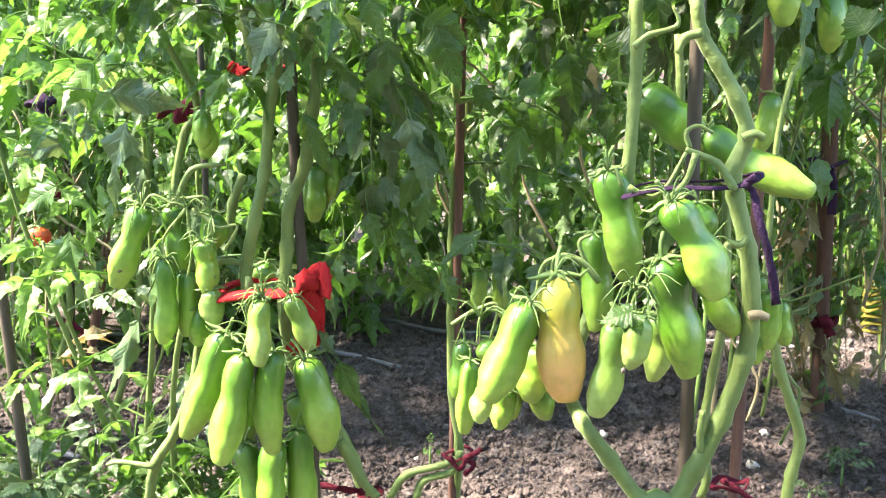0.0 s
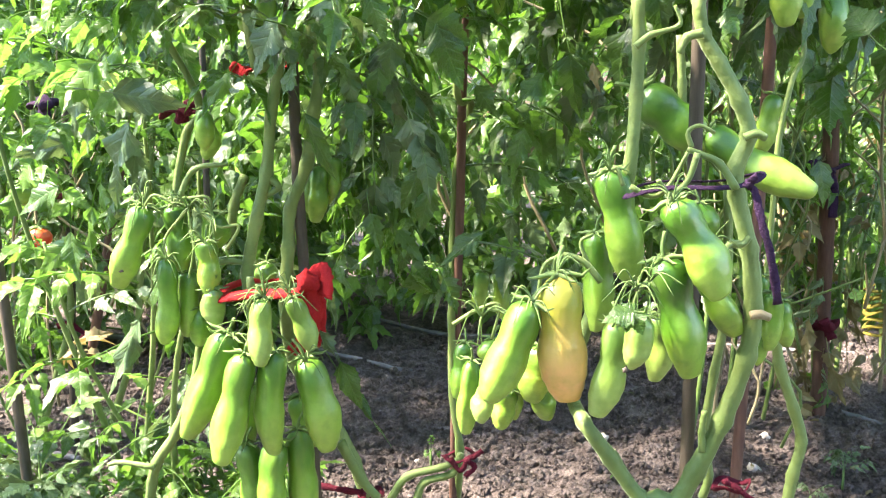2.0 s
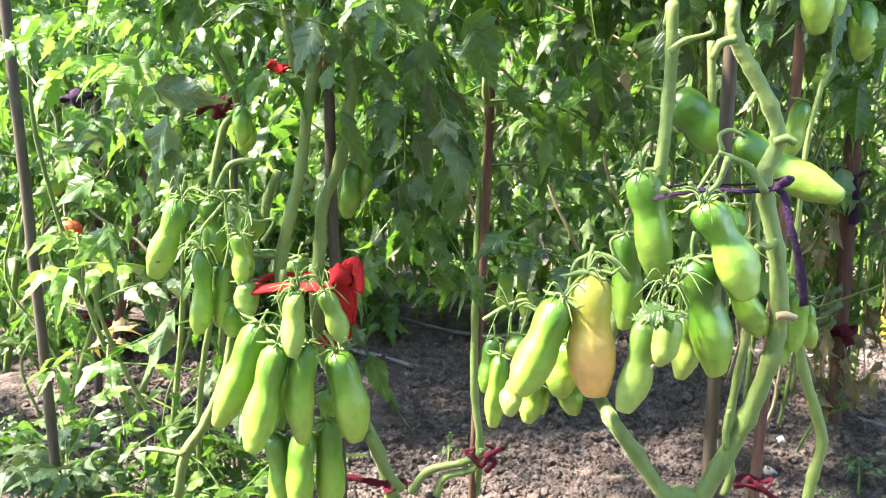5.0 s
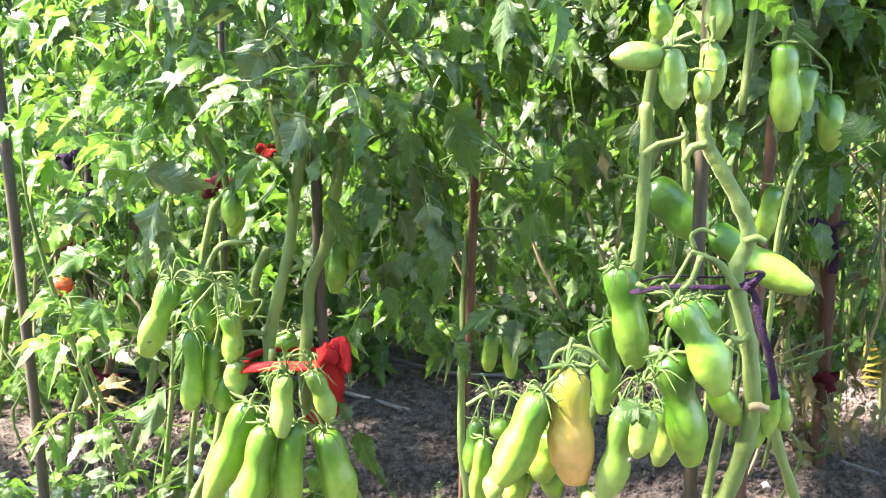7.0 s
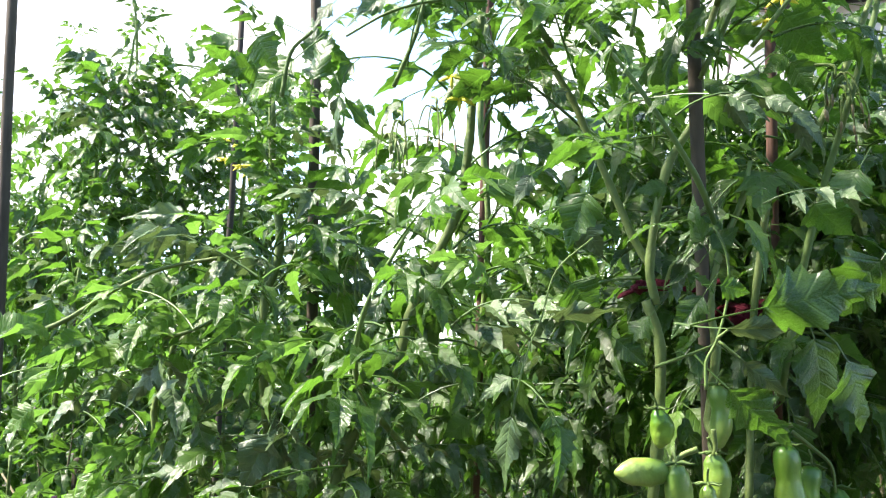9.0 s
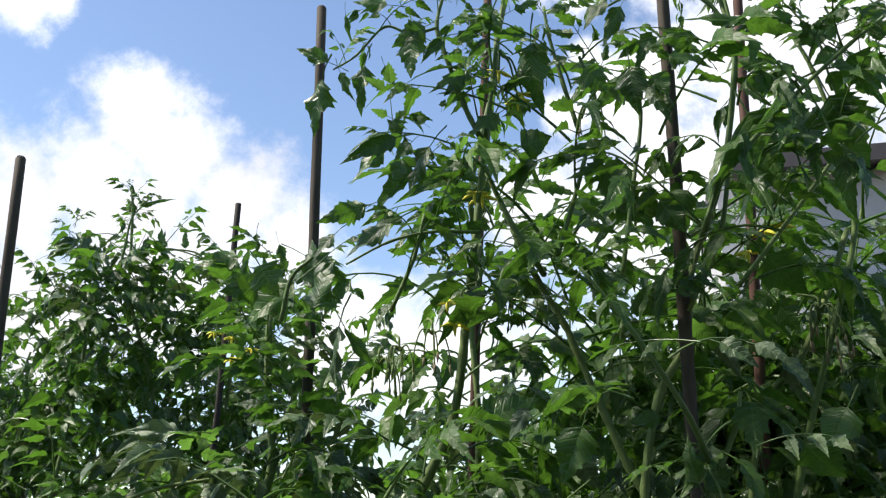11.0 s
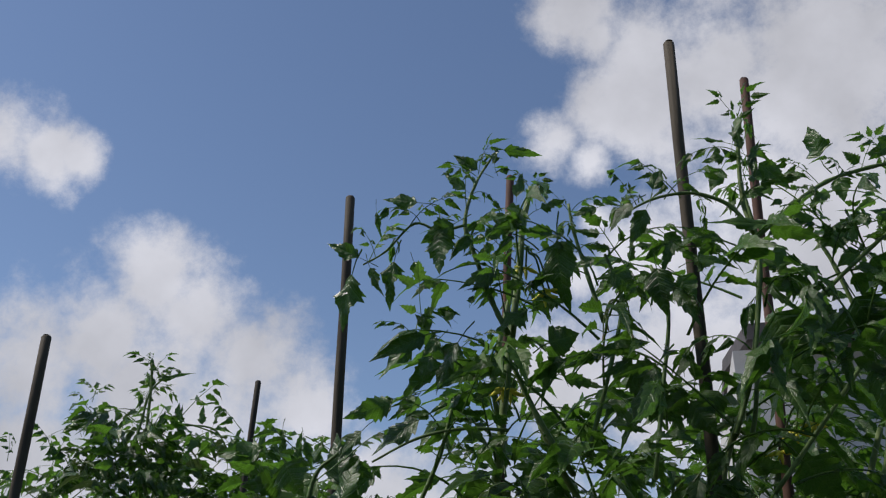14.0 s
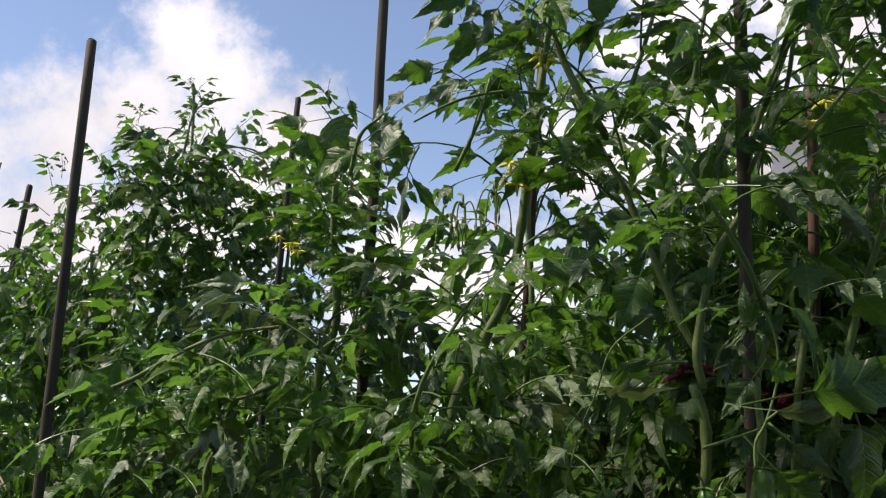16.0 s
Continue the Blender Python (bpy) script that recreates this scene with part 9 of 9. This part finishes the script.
flowers(plant_l, (0.128, 0.94, 1.30), 1, 2)
flowers(plant_c, (-0.335, 1.60, 1.300), 2, 4)
flowers(plant_c, (-0.300, 1.62, 1.285), 3, 3)
flowers(plant_l, (0.093, 1, 1.197), 4, 2)
flowers(plant_r, (0.397, 0.98, 1.275), 5, 3)


def bud_truss(plant, place, seed, count=6):
    """A truss of spent flowers: thin stalks that arch over and hang, each with a slim closed bud."""
    rng = random.Random(seed)
    c = Vector(place)
    base = c + Vector((rng.uniform(-0.02, 0.02), 0.02, 0.02))
    part("stalk", tube([base, c + Vector((0, 0, 0.012)), c], (0.0016, 0.0013, 0.0011), 4, 5), STEM, plant)
    bm, buds = bmesh.new(), bmesh.new()
    for i in range(count):
        out = Vector((rng.uniform(-1, 1), rng.uniform(-0.7, 0.7), 0)) * 0.020
        drop = rng.uniform(0.014, 0.032)
        tip = c + out * 1.1 + Vector((0, 0, -drop))
        sweep(bm, spline([c, c + out * 0.6 + Vector((0, 0, 0.004)), c + out + Vector((0, 0, -drop * 0.45)), tip], 4), (0.0010, 0.0008, 0.0007), 5)
        ln = rng.uniform(0.008, 0.014)
        sweep(buds, [tip, tip + Vector((0, 0, -ln * 0.4)), tip + Vector((rng.uniform(-1, 1) * 0.002, 0, -ln))], (0.0008, 0.0016, 0.0003), 5)
    part("truss_stalk", bm, STEM, plant)
    part("bud_cluster", buds, STEM_DRY if seed % 2 else STEM, plant, "withered hanging flower buds")


for i, (x, y, z) in enumerate(((0.025, 0.97, 1.160), (0.055, 1.00, 1.182), (0.235, 0.95, 1.165), (0.441, 1.00, 1.180), (-0.026, 1.02, 1.040), (0.222, 0.95, 1.400), (0.140, 1.00, 1.222), (0.425, 0.98, 1.195), (0.005, 0.98, 1.150))):
    bud_truss(plant_l if x < 0.2 else plant_r, (x, y, z), 940 + i)


# ---- the house and the wall behind the beds ----
def house(x, y, turn, eave):
    """A plastered house whose near corner stands at x, y, turned by that many degrees."""
    e = thing("house", (x, y, 0), "white plastered house with a dark roof edge", "house")
    m = pose(x, y, 0, 0, 0, turn)
    bm = bmesh.new()
    box(bm, (0, 0, -0.1), (9, 6, eave))
    bm.transform(m)
    part("wall", bm, PLASTER, e, smooth=False)
    bm = bmesh.new()
    v = [bm.verts.new(p) for p in ((0.12, -0.35, eave - 0.02), (9.4, -0.35, eave - 0.02), (9.4, 3, eave + 0.8), (0.12, 3, eave + 0.8), (0.12, 6.5, eave - 0.02), (9.4, 6.5, eave - 0.02))]
    u = [bm.verts.new(p.co + Vector((0, 0, 0.16))) for p in v]
    for f in ((0, 1, 2, 3), (3, 2, 5, 4)):
        bm.faces.new([v[i] for i in f][::-1])
        bm.faces.new([u[i] for i in f])
    for a, b in ((0, 1), (1, 2), (2, 5), (5, 4), (4, 3), (3, 0)):
        bm.faces.new((v[a], v[b], u[b], u[a]))
    bm.transform(m)
    part("roof", bm, SLATE, e, smooth=False)


house(2.417, 9.0, -9.6, 4.324)


def garden_wall(x0, x1, y, top):
    """A low wall of brick courses with recessed joints."""
    e = thing("garden_wall", (x0, y, 0), "low pinkish brick garden wall behind the beds", "wall", kind="structure")
    bm = bmesh.new()
    box(bm, (x0, y + 0.012, -0.1), (x1, y + 0.23, top - 0.005))
    part("mortar_core", bm, MORTAR, e, smooth=False)
    bm = bmesh.new()
    z, course = 0.0, 0
    while z + 0.07 < top:
        x = x0 - (0.13 if course % 2 else 0)
        while x < x1:
            box(bm, (max(x, x0), y, z), (min(x + 0.25, x1), y + 0.24, z + 0.068))
            x += 0.262
        z += 0.08
        course += 1
    ob = part("brick_courses", bm, BRICK, e, smooth=False)
    tagged(ob, kind="stuff")


garden_wall(-1.0, 9.0, 8.2, 1.25)


def tree(x, y, height, spread, seed):
    e = thing("tree", (x, y, 0), "dark leafy tree beyond the garden", "tree", "far trees")
    rng = random.Random(seed)
    bm = bmesh.new()
    sweep(bm, spline([(x, y, -0.1), (x + 0.1, y, height * 0.3), (x, y + 0.1, height * 0.7)], 5), (0.16, 0.12, 0.05), 8)
    limbs = []
    for i in range(9):
        a, z = rng.random() * 6.3, height * rng.uniform(0.25, 0.65)
        tip = Vector((x + math.cos(a) * spread * 0.8, y + math.sin(a) * spread * 0.8, z + height * 0.25))
        sweep(bm, spline([(x, y, z), ((x + tip.x) / 2, (y + tip.y) / 2, z + height * 0.08), tip], 4), (0.05, 0.03, 0.01), 6)
        limbs.append(tip)
    part("trunk", bm, BARK, e)
    b = Blade()
    for i in range(2600):
        t = limbs[rng.randrange(9)] if rng.random() < 0.7 else Vector((x, y, height * 0.7))
        p = t + Vector((rng.gauss(0, spread * 0.33), rng.gauss(0, spread * 0.33), rng.gauss(0, height * 0.13)))
        m = Matrix.LocRotScale(p, Euler([rng.random() * 6.3 for _ in range(3)]), None)
        b.leaflet(m, 0.16, 0.10, 0.2, 0.2, rng, 1, lanes=1)
    ob = under(new("crown", b.mesh("crown", LEAF)), e)
    tagged(ob, kind="stuff")


for i, (x, y, h, s) in enumerate(((-8.6, 13.0, 3.4, 1.5), (-6.6, 14.5, 3.6, 1.6), (-10.8, 14.0, 4.0, 1.7), (-13.0, 12.5, 4.2, 1.8))):
    tree(x, y, h, s, 500 + i)


# ---- dry stalks and a hank of twine by the wilted plant ----
def dry_stalks(plant, x0, x1, y0, y1, count, seed, low=0.03):
    rng = random.Random(seed)
    for i in range(count):
        x, y = rng.uniform(x0, x1), rng.uniform(y0, y1)
        z0, ln = rng.uniform(low, 0.5), rng.uniform(0.25, 0.6)
        pts = [(x, y, z0)] + [(x + rng.uniform(-0.05, 0.05) * k, y + rng.uniform(-0.03, 0.03) * k, z0 + ln * k / 3) for k in (1, 2, 3)]
        part("dry_stalk", tube(pts, (0.0035, 0.0026, 0.0018), 4, 5), STEM_DRY if rng.random() < 0.6 else STEM, plant)


dry_stalks(plant_w, 0.55, 1.0, 1.85, 2.35, 26, 900)
dry_stalks(plant_b, -1.0, -0.45, 1.75, 2.2, 16, 901)
dry_stalks(plant_d, 0.0, 0.5, 1.5, 2.0, 10, 902, 0.46)
dry_stalks(plant_x, 0.60, 1.05, 1.75, 2.2, 24, 903)


def twine_hank(x, y, z):
    e = thing("twine_hank", (x, y, z), "hank of straw-yellow twine hung on the stake", "twine")
    for k in range(7):
        bm = bmesh.new()
        band(bm, (x, y, z + 0.016 * (k - 3)), 0.030, 0.024, 0.006, 910 + k, 0.25)
        part("coil", bm, STRAW, e)


twine_hank(0.903, 2.15, 0.224)
